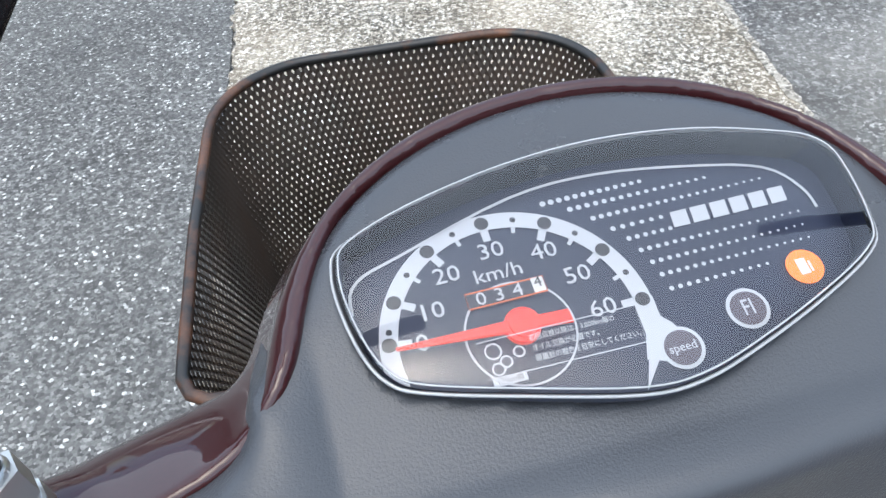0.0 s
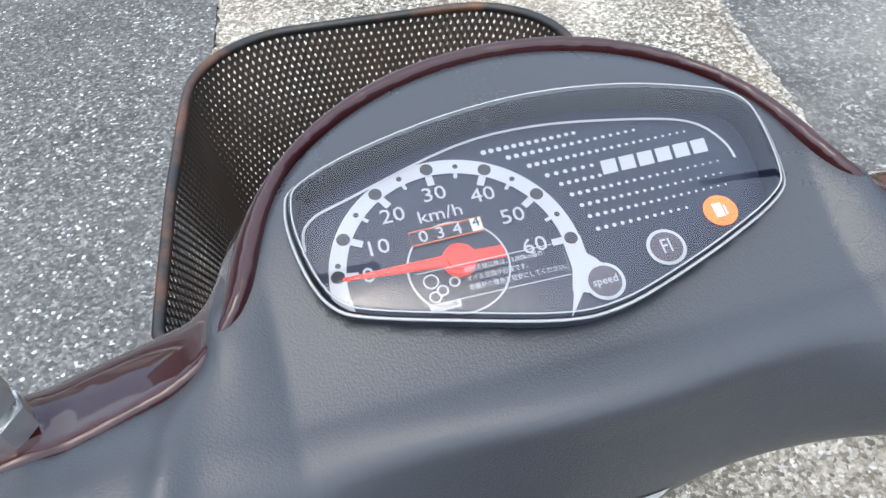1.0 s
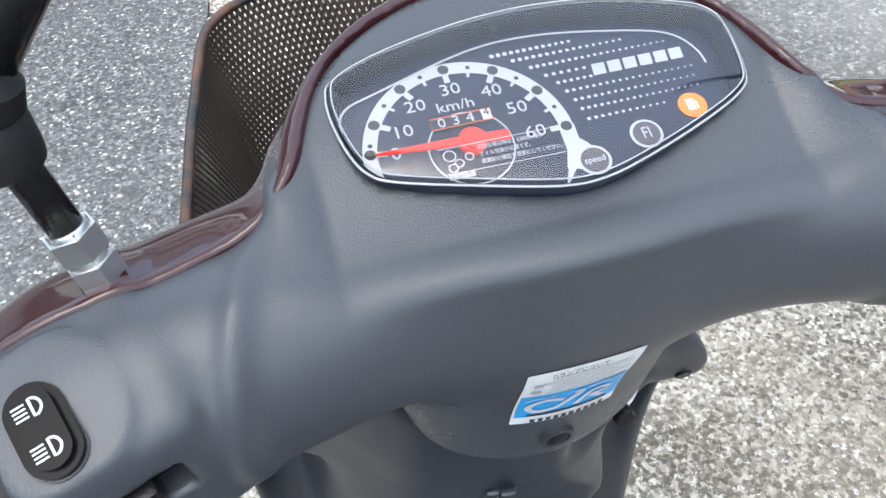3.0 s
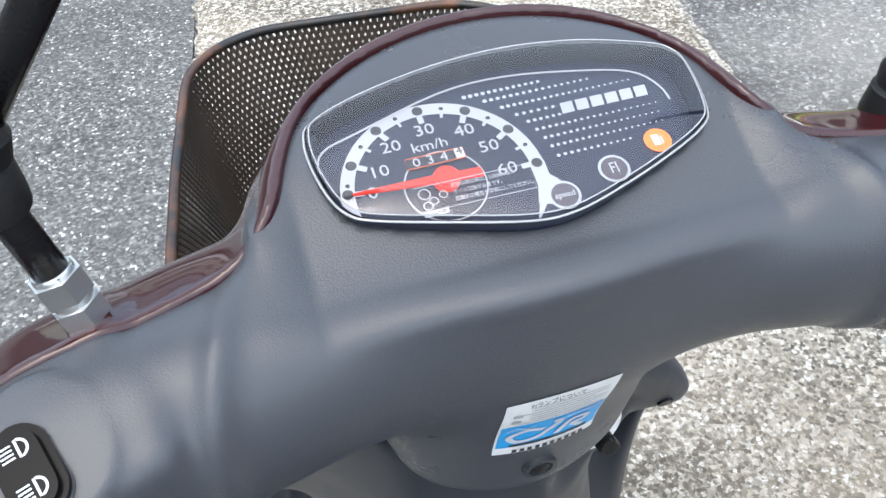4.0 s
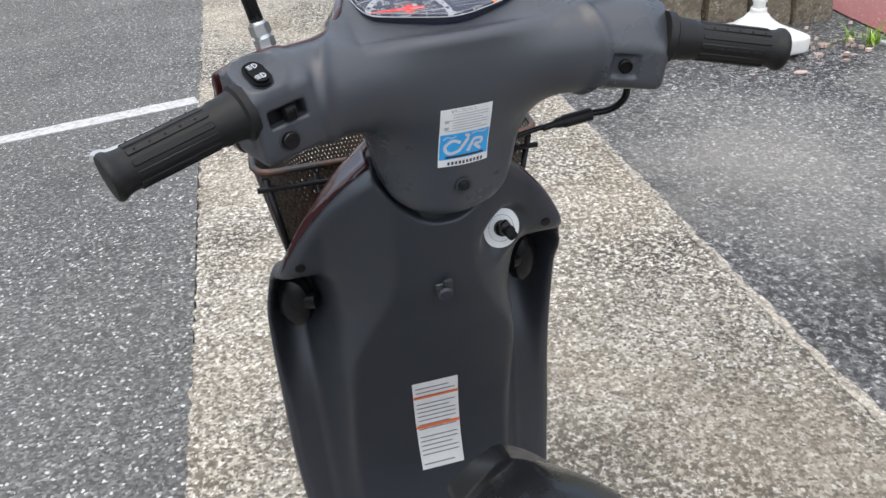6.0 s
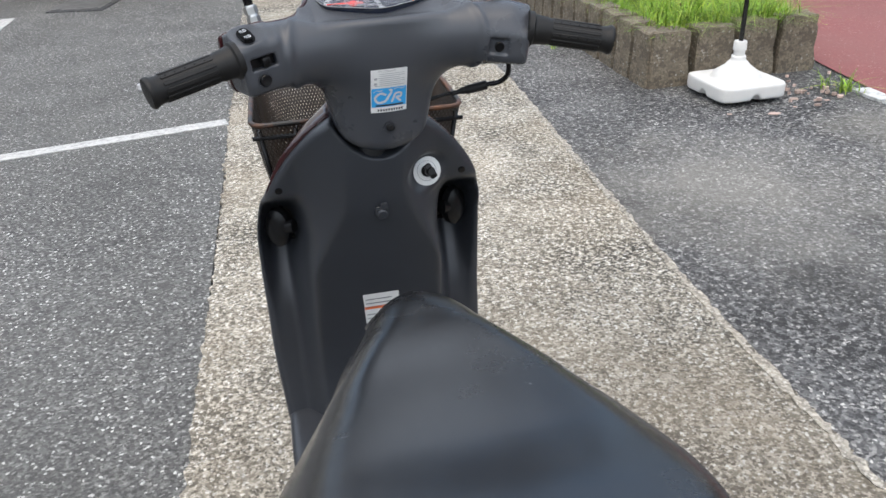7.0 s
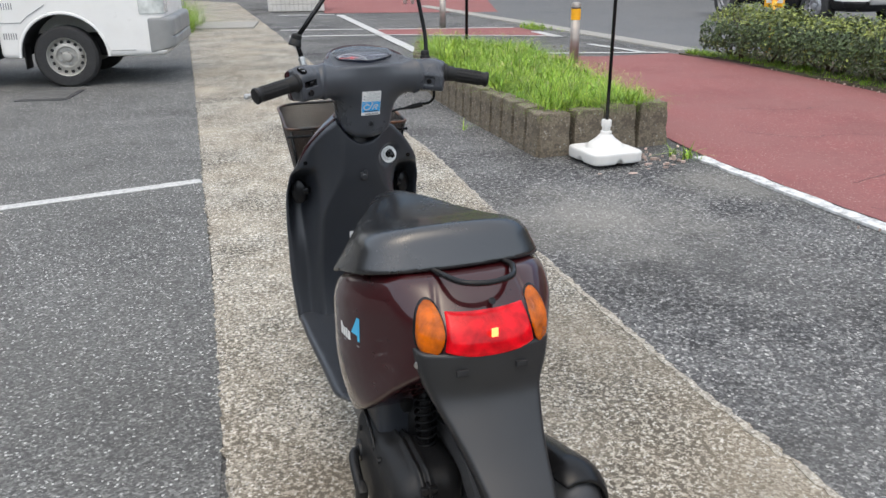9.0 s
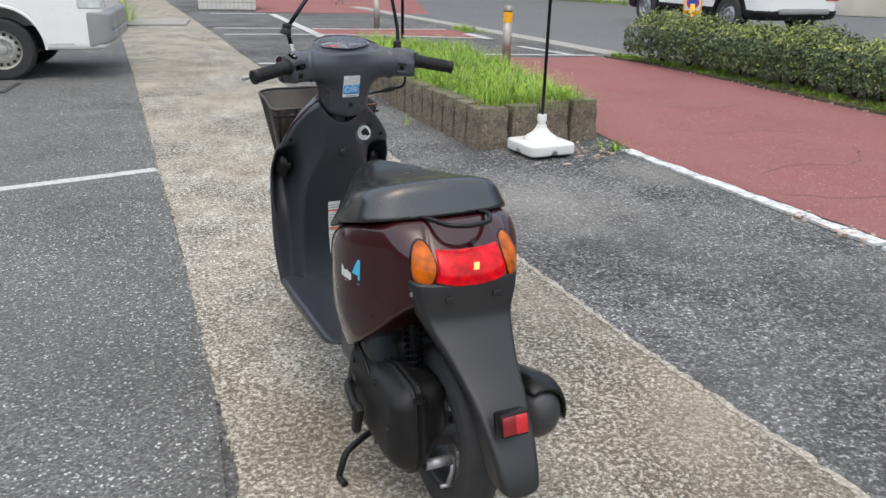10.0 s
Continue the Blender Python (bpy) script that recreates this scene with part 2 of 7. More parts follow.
M = dict(
    asphalt=ground_mat("asphalt", (0.136, 0.136, 0.131), (0.045, 0.045, 0.044), (0.17, 0.169, 0.158), (0.62, 0.62, 0.59), 0.034, cell=150, blot=0.65, blot_scale=70, blot_span=(0.49, 0.54), blot_col=(0.03, 0.03, 0.03), mottle=0.5, mottle_scale=1.1, mottle_col=(0.62, 0.62, 0.62), soften=0.3, patch_amount=0.3, relief=0.004, stones=[(0.0, (0.06, 0.06, 0.059)), (0.5, (0.140, 0.140, 0.135)), (0.85, (0.215, 0.215, 0.208)), (1.0, (0.36, 0.36, 0.34))]),
    asphalt_worn=ground_mat("asphalt_worn", (0.15, 0.149, 0.145), (0.04, 0.04, 0.04), (0.20, 0.195, 0.182), (0.55, 0.54, 0.51), 0.030, cell=120, blot=0.92, blot_scale=52, blot_span=(0.49, 0.525), blot_col=(0.016, 0.016, 0.018), patch_scale=0.6, relief=0.006, mottle=0.9, mottle_scale=0.7, mottle_col=(0.45, 0.45, 0.45), soften=0.2, patch_amount=0.35, stones=[(0.0, (0.045, 0.045, 0.047)), (0.42, (0.12, 0.121, 0.122)), (0.75, (0.20, 0.201, 0.198)), (0.93, (0.31, 0.307, 0.296)), (1.0, (0.46, 0.45, 0.43))], dusty=[(1.35, 1.85, 0.75, (0.30, 0.285, 0.25)), (2.25, 2.35, 0.45, (0.30, 0.285, 0.25))]),
    road=ground_mat("road_asphalt", (0.13, 0.135, 0.14), (0.08, 0.083, 0.087), (0.16, 0.16, 0.16), (0.25, 0.25, 0.25), 0.02, cell=120, patch_scale=0.3),
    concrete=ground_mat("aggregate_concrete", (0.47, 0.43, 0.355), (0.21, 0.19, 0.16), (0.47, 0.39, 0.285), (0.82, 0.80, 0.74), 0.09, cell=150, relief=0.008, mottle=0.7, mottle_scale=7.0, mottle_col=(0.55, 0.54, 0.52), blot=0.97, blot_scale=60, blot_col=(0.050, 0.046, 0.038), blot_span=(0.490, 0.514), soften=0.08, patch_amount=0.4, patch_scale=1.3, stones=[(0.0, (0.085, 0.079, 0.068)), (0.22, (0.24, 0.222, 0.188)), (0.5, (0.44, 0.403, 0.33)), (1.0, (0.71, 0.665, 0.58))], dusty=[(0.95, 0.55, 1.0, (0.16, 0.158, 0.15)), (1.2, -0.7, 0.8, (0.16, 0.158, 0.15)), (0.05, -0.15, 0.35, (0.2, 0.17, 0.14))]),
    red_pave=ground_mat("red_pavement", (0.255, 0.096, 0.092), (0.205, 0.074, 0.072), (0.235, 0.112, 0.105), (0.5, 0.36, 0.33), 0.012, cell=160, patch_scale=1.2, relief=0.001, mottle=0.5, mottle_scale=0.9, mottle_col=(0.7, 0.68, 0.68)),
    kerb=ground_mat("kerb_concrete", (0.36, 0.35, 0.32), (0.24, 0.23, 0.21), (0.3, 0.29, 0.26), (0.45, 0.44, 0.42), 0.02, cell=200),
    lid_grey=mat("worn_cast_lid", (0.13, 0.13, 0.127), 0.6, metal=0.3, vary=0.25, scale=30, stain=0.5, stain_scale=9, bump=0.003, bump_scale=120),
    soil=ground_mat("soil", (0.12, 0.095, 0.065), (0.05, 0.04, 0.028), (0.10, 0.10, 0.05), (0.2, 0.17, 0.12), 0.03, cell=90),
    mortar=ground_mat("strip_mortar", (0.46, 0.43, 0.37), (0.26, 0.24, 0.20), (0.42, 0.37, 0.30), (0.66, 0.63, 0.57), 0.04, cell=150, relief=0.007, blot=0.85, blot_scale=70, blot_col=(0.06, 0.055, 0.05), soften=0.2),
    road_paint=mat("road_paint", (0.50, 0.50, 0.485), 0.75, vary=0.1, scale=300, stain=0.75, stain_scale=38, bump=0.001, bump_scale=250, stain_col=(0.16, 0.16, 0.155)),
    edge_paint=mat("flaking_white_paint", (0.60, 0.61, 0.60), 0.75, vary=0.15, scale=60, stain=1.0, stain_scale=17, bump=0.003, bump_scale=60, stain_col=(0.2, 0.2, 0.195)),
    plastic=mat("grained_grey_plastic", (0.048, 0.052, 0.060), 0.28, vary=0.05, scale=12, bump=0.0002, bump_scale=1350, stain=0.1, stain_scale=5),
    plastic_dark=mat("dark_grey_plastic", (0.029, 0.032, 0.038), 0.32, vary=0.06, scale=14, bump=0.0002, bump_scale=1350, stain=0.12, stain_scale=5),
    fender_black=mat("matt_black_mudguard", (0.017, 0.0172, 0.018), 0.36, vary=0.08, scale=14, bump=0.0002, bump_scale=1200, stain=0.2, stain_scale=6, stain_col=(0.03, 0.028, 0.026)),
    black_plastic=mat("black_plastic", (0.008, 0.008, 0.0085), 0.22, vary=0.1, scale=30, spec=0.25, bump=0.0002, bump_scale=900),
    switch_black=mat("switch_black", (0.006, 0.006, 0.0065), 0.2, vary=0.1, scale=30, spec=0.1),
    black_matt=mat("matt_black_metal", (0.010, 0.010, 0.0105), 0.42, spec=0.3, vary=0.15, scale=25, bump=0.0006, bump_scale=260, stain=0.25, stain_scale=9, stain_col=(0.03, 0.027, 0.024)),
    muffler_grey=mat("heat_worn_grey_paint", (0.035, 0.035, 0.037), 0.4, vary=0.12, scale=20, bump=0.0004, bump_scale=300, stain=0.25, stain_scale=9),
    rubber=mat("black_rubber", (0.011, 0.0108, 0.0105), 0.5, vary=0.1, scale=60, bump=0.0002, bump_scale=700, spec=0.28),
    tyre=mat("tyre_rubber", (0.025, 0.025, 0.026), 0.75, vary=0.2, scale=60, stain=0.4, stain_scale=12, stain_col=(0.06, 0.058, 0.055)),
    vinyl=mat("black_vinyl", (0.0085, 0.0085, 0.009), 0.22, vary=0.06, scale=20, spec=1.0, bump=0.00005, bump_scale=1100, stain=0.08, stain_scale=7),
    maroon=mat("maroon_paint", (0.030, 0.0036, 0.0048), 0.3, vary=0.08, scale=900, coat=1.0, stain=0.06, stain_scale=20, spec=0.12),
    chrome=mat("bright_metal", (0.58, 0.575, 0.56), 0.30, metal=1.0, vary=0.06, scale=60, stain=0.2, stain_scale=25, stain_col=(0.4, 0.38, 0.35)),
    steel=mat("dull_steel", (0.42, 0.42, 0.41), 0.42, metal=1.0, vary=0.1, scale=80),
    rim_dark=mat("dark_cast_rim", (0.10, 0.10, 0.105), 0.5, metal=0.6, vary=0.15, scale=50, stain=0.3, stain_scale=20),
    alloy=mat("cast_alloy", (0.4, 0.4, 0.41), 0.5, metal=0.8, vary=0.1, scale=60),
    white_print=mat("white_print", (0.52, 0.54, 0.57), 0.5, vary=0.02),
    dial=mat("dial_navy", (0.015, 0.021, 0.046), 0.4, vary=0.05, scale=60),
    # the needle is no lamp; its emission only brightens the red
    red_needle=mat("red_needle", (0.85, 0.035, 0.022), 0.35, vary=0.03, emit=0.25),
    orange_lamp=mat("lit_orange_lamp", (0.9, 0.19, 0.03), 0.4, vary=0.15, scale=700, emit=0.42),
    grey_lamp=mat("unlit_lamp", (0.10, 0.085, 0.10), 0.35, vary=0.05),
    label_white=mat("label_white", (0.72, 0.72, 0.70), 0.4, vary=0.03, scale=80, stain=0.15, stain_scale=60),
    label_blue=mat("label_blue", (0.03, 0.33, 0.68), 0.35, vary=0.04, scale=80),
    label_cyan=mat("label_cyan", (0.07, 0.45, 0.72), 0.35, vary=0.03),
    label_orange=mat("label_orange", (0.78, 0.17, 0.05), 0.4, vary=0.03),
    print_grey=mat("print_grey", (0.18, 0.18, 0.19), 0.5, vary=0.05),
    print_light=mat("print_light_grey", (0.38, 0.38, 0.39), 0.5, vary=0.05),
    print_dark=mat("print_dark", (0.03, 0.03, 0.035), 0.5, vary=0.05),
    odo_drum=mat("odometer_drum", (0.03, 0.035, 0.05), 0.5, vary=0.05),
    odo_orange=mat("odometer_orange", (0.75, 0.17, 0.06), 0.5, vary=0.1, scale=500),
    tail_red=mat("tail_lamp_red", (0.42, 0.001, 0.006), 0.14, vary=0.4, scale=45, coat=0.0, spec=0.3, emit=0.30, bump=0.0006, bump_scale=220),
    bulb=mat("lit_bulb", (1.0, 0.30, 0.10), 0.3, vary=0.02, emit=1.3),
    # signals are unlit; a slight glow is added to deepen the amber
    amber=mat("glowing_amber_lens", (0.42, 0.085, 0.0), 0.10, vary=0.55, scale=38, spec=0.45, coat=0.0, bump=0.0005, bump_scale=170, bump_kind="ribs", emit=0.10, stain=0.55, stain_scale=26, stain_col=(0.16, 0.026, 0.0)),
    # left reflector half: its weaker return of light is put into the colour
    reflector_dark=mat("shaded_red_reflector", (0.20, 0.005, 0.008), 0.15, vary=0.3, scale=350, coat=0.6, bump=0.001, bump_scale=420),
    reflector=mat("red_reflector", (0.5, 0.012, 0.015), 0.15, vary=0.3, scale=350, coat=0.6, bump=0.0015, bump_scale=420),
    truck_white=mat("truck_white", (0.80, 0.79, 0.765), 0.3, vary=0.03, scale=3, coat=0.4, stain=0.14, stain_scale=2.5, stain_col=(0.45, 0.4, 0.34)),
    bumper_grey=mat("bumper_grey", (0.27, 0.27, 0.265), 0.4, vary=0.06, scale=4, stain=0.2, stain_scale=5),
    headlight=mat("headlight_lens", (0.62, 0.64, 0.62), 0.12, vary=0.25, scale=14, coat=0.8),
    rust=mat("rusty_paint", (0.55, 0.44, 0.28), 0.7, vary=0.3, scale=9, stain=0.6, stain_scale=7, stain_col=(0.22, 0.1, 0.04)),
    under=mat("underbody_black", (0.014, 0.014, 0.015), 0.75, vary=0.2, scale=8),
    wheel_silver=mat("steel_wheel", (0.42, 0.41, 0.38), 0.45, metal=0.35, vary=0.12, scale=14, stain=0.4, stain_scale=10, stain_col=(0.2, 0.17, 0.13)),
    block=ground_mat("weathered_block", (0.25, 0.21, 0.155), (0.12, 0.10, 0.075), (0.14, 0.115, 0.085), (0.42, 0.4, 0.35), 0.02, cell=110, patch_scale=5.0, relief=0.005, blot=0.7, blot_scale=14, blot_col=(0.075, 0.065, 0.05)),
    white_plastic=mat("white_plastic", (0.66, 0.655, 0.63), 0.45, vary=0.04, scale=10, stain=0.25, stain_scale=9, stain_col=(0.5, 0.47, 0.42)),
    grass=mat("grass_blade", (0.155, 0.285, 0.018), 0.6, vary=0.3, scale=7, island=0.5),
    grass_pale=mat("pale_grass_blade", (0.33, 0.44, 0.05), 0.55, vary=0.25, scale=7, island=0.35),
    seed_head=mat("grass_seed_head", (0.36, 0.34, 0.16), 0.7, vary=0.25, scale=30, island=0.3),
    wire=mat("dark_wire", (0.034, 0.026, 0.020), 0.42, vary=0.3, scale=18, stain=0.35, stain_scale=14, stain_col=(0.07, 0.035, 0.018)),
    wire_rim=mat("rust_spotted_rim", (0.014, 0.0135, 0.013), 0.4, vary=0.2, scale=18, stain=0.85, stain_scale=22, stain_col=(0.20, 0.075, 0.028)),
    lever=mat("silver_paint", (0.46, 0.46, 0.455), 0.38, metal=0.5, vary=0.08, scale=40, stain=0.2, stain_scale=20),
    crack=mat("dark_crack", (0.05, 0.03, 0.028), 0.9, vary=0.2, scale=20),
    hedge=mat("hedge_leaf", (0.070, 0.105, 0.036), 0.45, vary=0.35, scale=5, island=0.55),
    hedge_young=mat("young_leaf", (0.23, 0.27, 0.06), 0.45, vary=0.3, scale=5, island=0.45),
    dry_leaf=mat("dry_leaf", (0.44, 0.33, 0.28), 0.7, vary=0.3, scale=12, island=0.4),
    twig=mat("twig", (0.09, 0.065, 0.045), 0.8, vary=0.3, scale=30),
    yellow=mat("yellow_sign", (0.85, 0.42, 0.02), 0.4, vary=0.05),
    blue_paint=mat("blue_paint", (0.03, 0.06, 0.35), 0.4, vary=0.05),
    red_paint=mat("red_paint", (0.6, 0.03, 0.03), 0.4, vary=0.05),
    inox=mat("stainless_post", (0.36, 0.33, 0.30), 0.5, metal=0.7, vary=0.15, scale=8, stain=0.3, stain_scale=6, stain_col=(0.25, 0.22, 0.19)),
    tile_wall=mat("wall_tiles", (0.55, 0.53, 0.5), 0.6, vary=0.08, scale=6),
    car_white=mat("car_white", (0.75, 0.75, 0.74), 0.2, vary=0.02, coat=1.0),
    far_wall=mat("unseen_wall_grey", (0.20, 0.19, 0.175), 0.8, vary=0.1, scale=2, stain=0.2, stain_scale=1.5),
    house_wall=mat("house_wall", (0.5, 0.46, 0.4), 0.8, vary=0.08, scale=2, stain=0.2, stain_scale=1.5),
    dark_glass=mat("dark_glass", (0.02, 0.023, 0.027), 0.05, vary=0.02, coat=1.0),
    roof=mat("roof_tile", (0.12, 0.12, 0.13), 0.6, vary=0.15, scale=5),
    lens=glass_mat("clear_lens", tint=(0.94, 0.96, 1.0), ior=1.7),
    lens_edge=mat("lens_edge_highlight", (0.34, 0.35, 0.36), 0.06, vary=0.1, scale=30, coat=1.0),
)


# ---- mesh tools ----
def curve(xs, ys):
    """A smooth curve through (x, y) stations."""
    xs, ys = np.array(xs, float), np.array(ys, float)
    m = np.gradient(ys, xs)
    x = np.linspace(xs[0], xs[-1], 3000)
    i = np.clip(np.searchsorted(xs, x) - 1, 0, len(xs) - 2)
    h = xs[i + 1] - xs[i]
    t = (x - xs[i]) / h
    y = (2 * t**3 - 3 * t**2 + 1) * ys[i] + (t**3 - 2 * t**2 + t) * h * m[i] + (-2 * t**3 + 3 * t**2) * ys[i + 1] + (t**3 - t**2) * h * m[i + 1]
    return lambda v: np.interp(v, x, y)


def smin(a, b, k):
    h = np.maximum(k - np.abs(a - b), 0) / k
    return np.minimum(a, b) - h * h * k / 4


def smax(a, b, k):
    return -smin(-a, -b, k)


def xyz(P):
    return P[..., 0], P[..., 1], P[..., 2]


def sd_box(P, c, h, r):
    q = np.abs(P - np.array(c)) - (np.array(h) - r)
    return np.linalg.norm(np.maximum(q, 0), axis=-1) + np.minimum(q.max(-1), 0) - r


def sd_ell(P, c, r):
    q = P - np.array(c)
    k0 = np.linalg.norm(q / np.array(r), axis=-1)
    k1 = np.linalg.norm(q / np.array(r) ** 2, axis=-1)
    return k0 * (k0 - 1) / np.maximum(k1, 1e-9)


def sd_cone(P, a, b, ra, rb, squash=(1, 1, 1)):
    """A capsule from a to b, its radius running from ra to rb; squash scales the axes of its section."""
    s = np.array(squash)
    a, b = np.array(a, float), np.array(b, float)
    d = b - a
    t = np.clip(((P - a) @ d) / (d @ d), 0, 1)
    q = (P - (a + t[..., None] * d)) / s
    return (np.linalg.norm(q, axis=-1) - (ra + (rb - ra) * t)) * s.min()


def sd_poly(U, V, pts):
    """Signed distance to a closed polygon in a plane."""
    pts = np.array(pts)
    best, inside = np.full(U.shape, 1e9), np.zeros(U.shape, bool)
    for (ax, ay), (bx, by) in zip(pts, np.roll(pts, -1, 0)):
        ex, ey, wx, wy = bx - ax, by - ay, U - ax, V - ay
        t = np.clip((wx * ex + wy * ey) / (ex * ex + ey * ey), 0, 1)
        best = np.minimum(best, (wx - ex * t) ** 2 + (wy - ey * t) ** 2)
        if ey:
            inside ^= ((ay > V) != (by > V)) & (U < ex * (V - ay) / ey + ax)
    return np.where(inside, -1, 1) * np.sqrt(best)


def rounded(ctrl, n=6):
    """A smooth closed outline through control points."""
    c, out = np.array(ctrl, float), []
    for i in range(len(c)):
        p0, p1, p2, p3 = c[i - 1], c[i], c[(i + 1) % len(c)], c[(i + 2) % len(c)]
        for k in range(n):
            t = k / n
            out.append(0.5 * (2 * p1 + (p2 - p0) * t + (2 * p0 - 5 * p1 + 4 * p2 - p3) * t**2 + (3 * p1 - p0 - 3 * p2 + p3) * t**3))
    return np.array(out)


def solid(f, lo, hi, step):
    """Mesh of the surface f = 0: a net over the grid, drawn onto the surface."""
    ax = [np.arange(a, b + step, step) for a, b in zip(lo, hi)]
    G = np.stack(np.meshgrid(*ax, indexing="ij"), -1)
    F = f(G)
    neg = F < 0
    n = np.array(F.shape)
    inner = [neg[i:n[0] - 1 + i, j:n[1] - 1 + j, k:n[2] - 1 + k] for i in (0, 1) for j in (0, 1) for k in (0, 1)]
    act = np.logical_or.reduce(inner) & ~np.logical_and.reduce(inner)
    idx = np.full(n - 1, -1)
    idx[act] = np.arange(act.sum())
    cell = np.argwhere(act)
    cs, cnt = np.zeros((len(cell), 3)), np.zeros(len(cell))
    for d in range(3):
        for u in (0, 1):
            for v in (0, 1):
                o = [0, 0, 0]
                o[(d + 1) % 3], o[(d + 2) % 3] = u, v
                e = list(o)
                e[d] = 1
                f0, f1 = F[tuple((cell + o).T)], F[tuple((cell + e).T)]
                cross = (f0 < 0) != (f1 < 0)
                t = np.where(cross, f0 / np.where(cross, f0 - f1, 1), 0)
                add = np.array(o, float) + t[..., None] * np.eye(3)[d]
                cs += np.where(cross[..., None], add, 0)
                cnt += cross
    V = np.array(lo) + step * (cell + cs / cnt[:, None])
    for _ in range(3):
        e = step * 0.2
        g = np.stack([(f(V + e * a) - f(V - e * a)) / (2 * e) for a in np.eye(3)], -1)
        V -= np.clip(f(V) / np.maximum((g * g).sum(-1), 0.05), -0.5 * step, 0.5 * step)[:, None] * g
    Q = []
    for d in range(3):
        a, b = (d + 1) % 3, (d + 2) % 3
        sl0, sl1 = [slice(None)] * 3, [slice(None)] * 3
        sl0[d], sl1[d] = slice(0, -1), slice(1, None)
        n0, n1 = neg[tuple(sl0)], neg[tuple(sl1)]
        w = np.argwhere(n0 != n1)
        w = w[(w[:, a] > 0) & (w[:, b] > 0) & (w[:, a] < n[a] - 1) & (w[:, b] < n[b] - 1)]
        flip = n1[tuple(w.T)]
        ea, eb = np.eye(3, dtype=int)[a], np.eye(3, dtype=int)[b]
        q = np.stack([idx[tuple((w - o).T)] for o in (ea * 0, ea, ea + eb, eb)], 1)
        q[flip] = q[flip][:, ::-1]
        Q.append(q)
    return V, np.concatenate(Q)


def raw(V, Fs, smooth=True):
    me = bpy.data.meshes.new("mesh")
    me.from_pydata(np.asarray(V).tolist(), [], Fs.tolist() if isinstance(Fs, np.ndarray) else Fs)
    if smooth:
        me.polygons.foreach_set("use_smooth", [True] * len(me.polygons))
    me.update()
    return me


def part(name, data, material, parent=None, label="", m=None):
    """Links a bmesh or mesh as one object under a thing or a part."""
    if isinstance(data, bmesh.types.BMesh):
        me = bpy.data.meshes.new(name)
        data.to_mesh(me)
        data.free()
    else:
        me = data
        me.name = name
    for k in (material if isinstance(material, (list, tuple)) else [material]):
        me.materials.append(M[k])
    ob = new(name, me)
    ob.parent = parent
    if m is not None:
        ob.matrix_basis = m
    return tagged(ob, label)


def thing(name, label, category, m=None, group="", kind=""):
    ob = new(name)
    ob.empty_display_size = 0.1
    if m is not None:
        ob.matrix_basis = m
    return tagged(ob, label, category, group, kind)


def smooth_bm(bm, angle=35):
    for f in bm.faces:
        f.smooth = True
    for e in bm.edges:
        if len(e.link_faces) == 2 and e.calc_face_angle(0) > radians(angle):
            e.smooth = False
    return bm


def box(size, bevel=0.0, seg=2, at=(0, 0, 0), bm=None, taper=1.0):
    b = bmesh.new()
    bmesh.ops.create_cube(b, size=1)
    for v in b.verts:
        k = taper if v.co.z > 0 else 1.0
        v.co = Vector((v.co.x * size[0] * k, v.co.y * size[1] * k, v.co.z * size[2]))
    if bevel:
        bmesh.ops.bevel(b, geom=b.edges[:], offset=bevel, segments=seg, affect="EDGES", profile=0.5)
    for v in b.verts:
        v.co += Vector(at)
    smooth_bm(b, 40)
    return join(bm, b) if bm else b


def join(bm, other):
    me = bpy.data.meshes.new("tmp")
    other.to_mesh(me)
    other.free()
    bm.from_mesh(me)
    bpy.data.meshes.remove(me)
    return bm


def lathe(profile, n=32, axis="z", closed=False):
    """A turned body: rows (radius, height)."""
    bm = bmesh.new()
    rings = []
    for r, h in profile:
        ring = []
        for k in range(n):
            a = 2 * math.pi * k / n
            p = (r * math.cos(a), r * math.sin(a), h)
            p = {"z": p, "x": (p[2], p[0], p[1]), "y": (p[1], p[2], p[0])}[axis]
            ring.append(bm.verts.new(p))
        rings.append(ring)
    pairs = list(zip(rings, rings[1:])) + ([(rings[-1], rings[0])] if closed else [])
    for a, b in pairs:
        for k in range(n):
            bm.faces.new((a[k], a[(k + 1) % n], b[(k + 1) % n], b[k]))
    if not closed:
        for ring, rev in ((rings[0], True), (rings[-1], False)):
            if profile[0 if rev else -1][0] > 1e-5:
                bm.faces.new(ring[::-1] if rev else ring)
    bmesh.ops.remove_doubles(bm, verts=bm.verts[:], dist=1e-6)
    bmesh.ops.recalc_face_normals(bm, faces=bm.faces[:])
    return smooth_bm(bm)


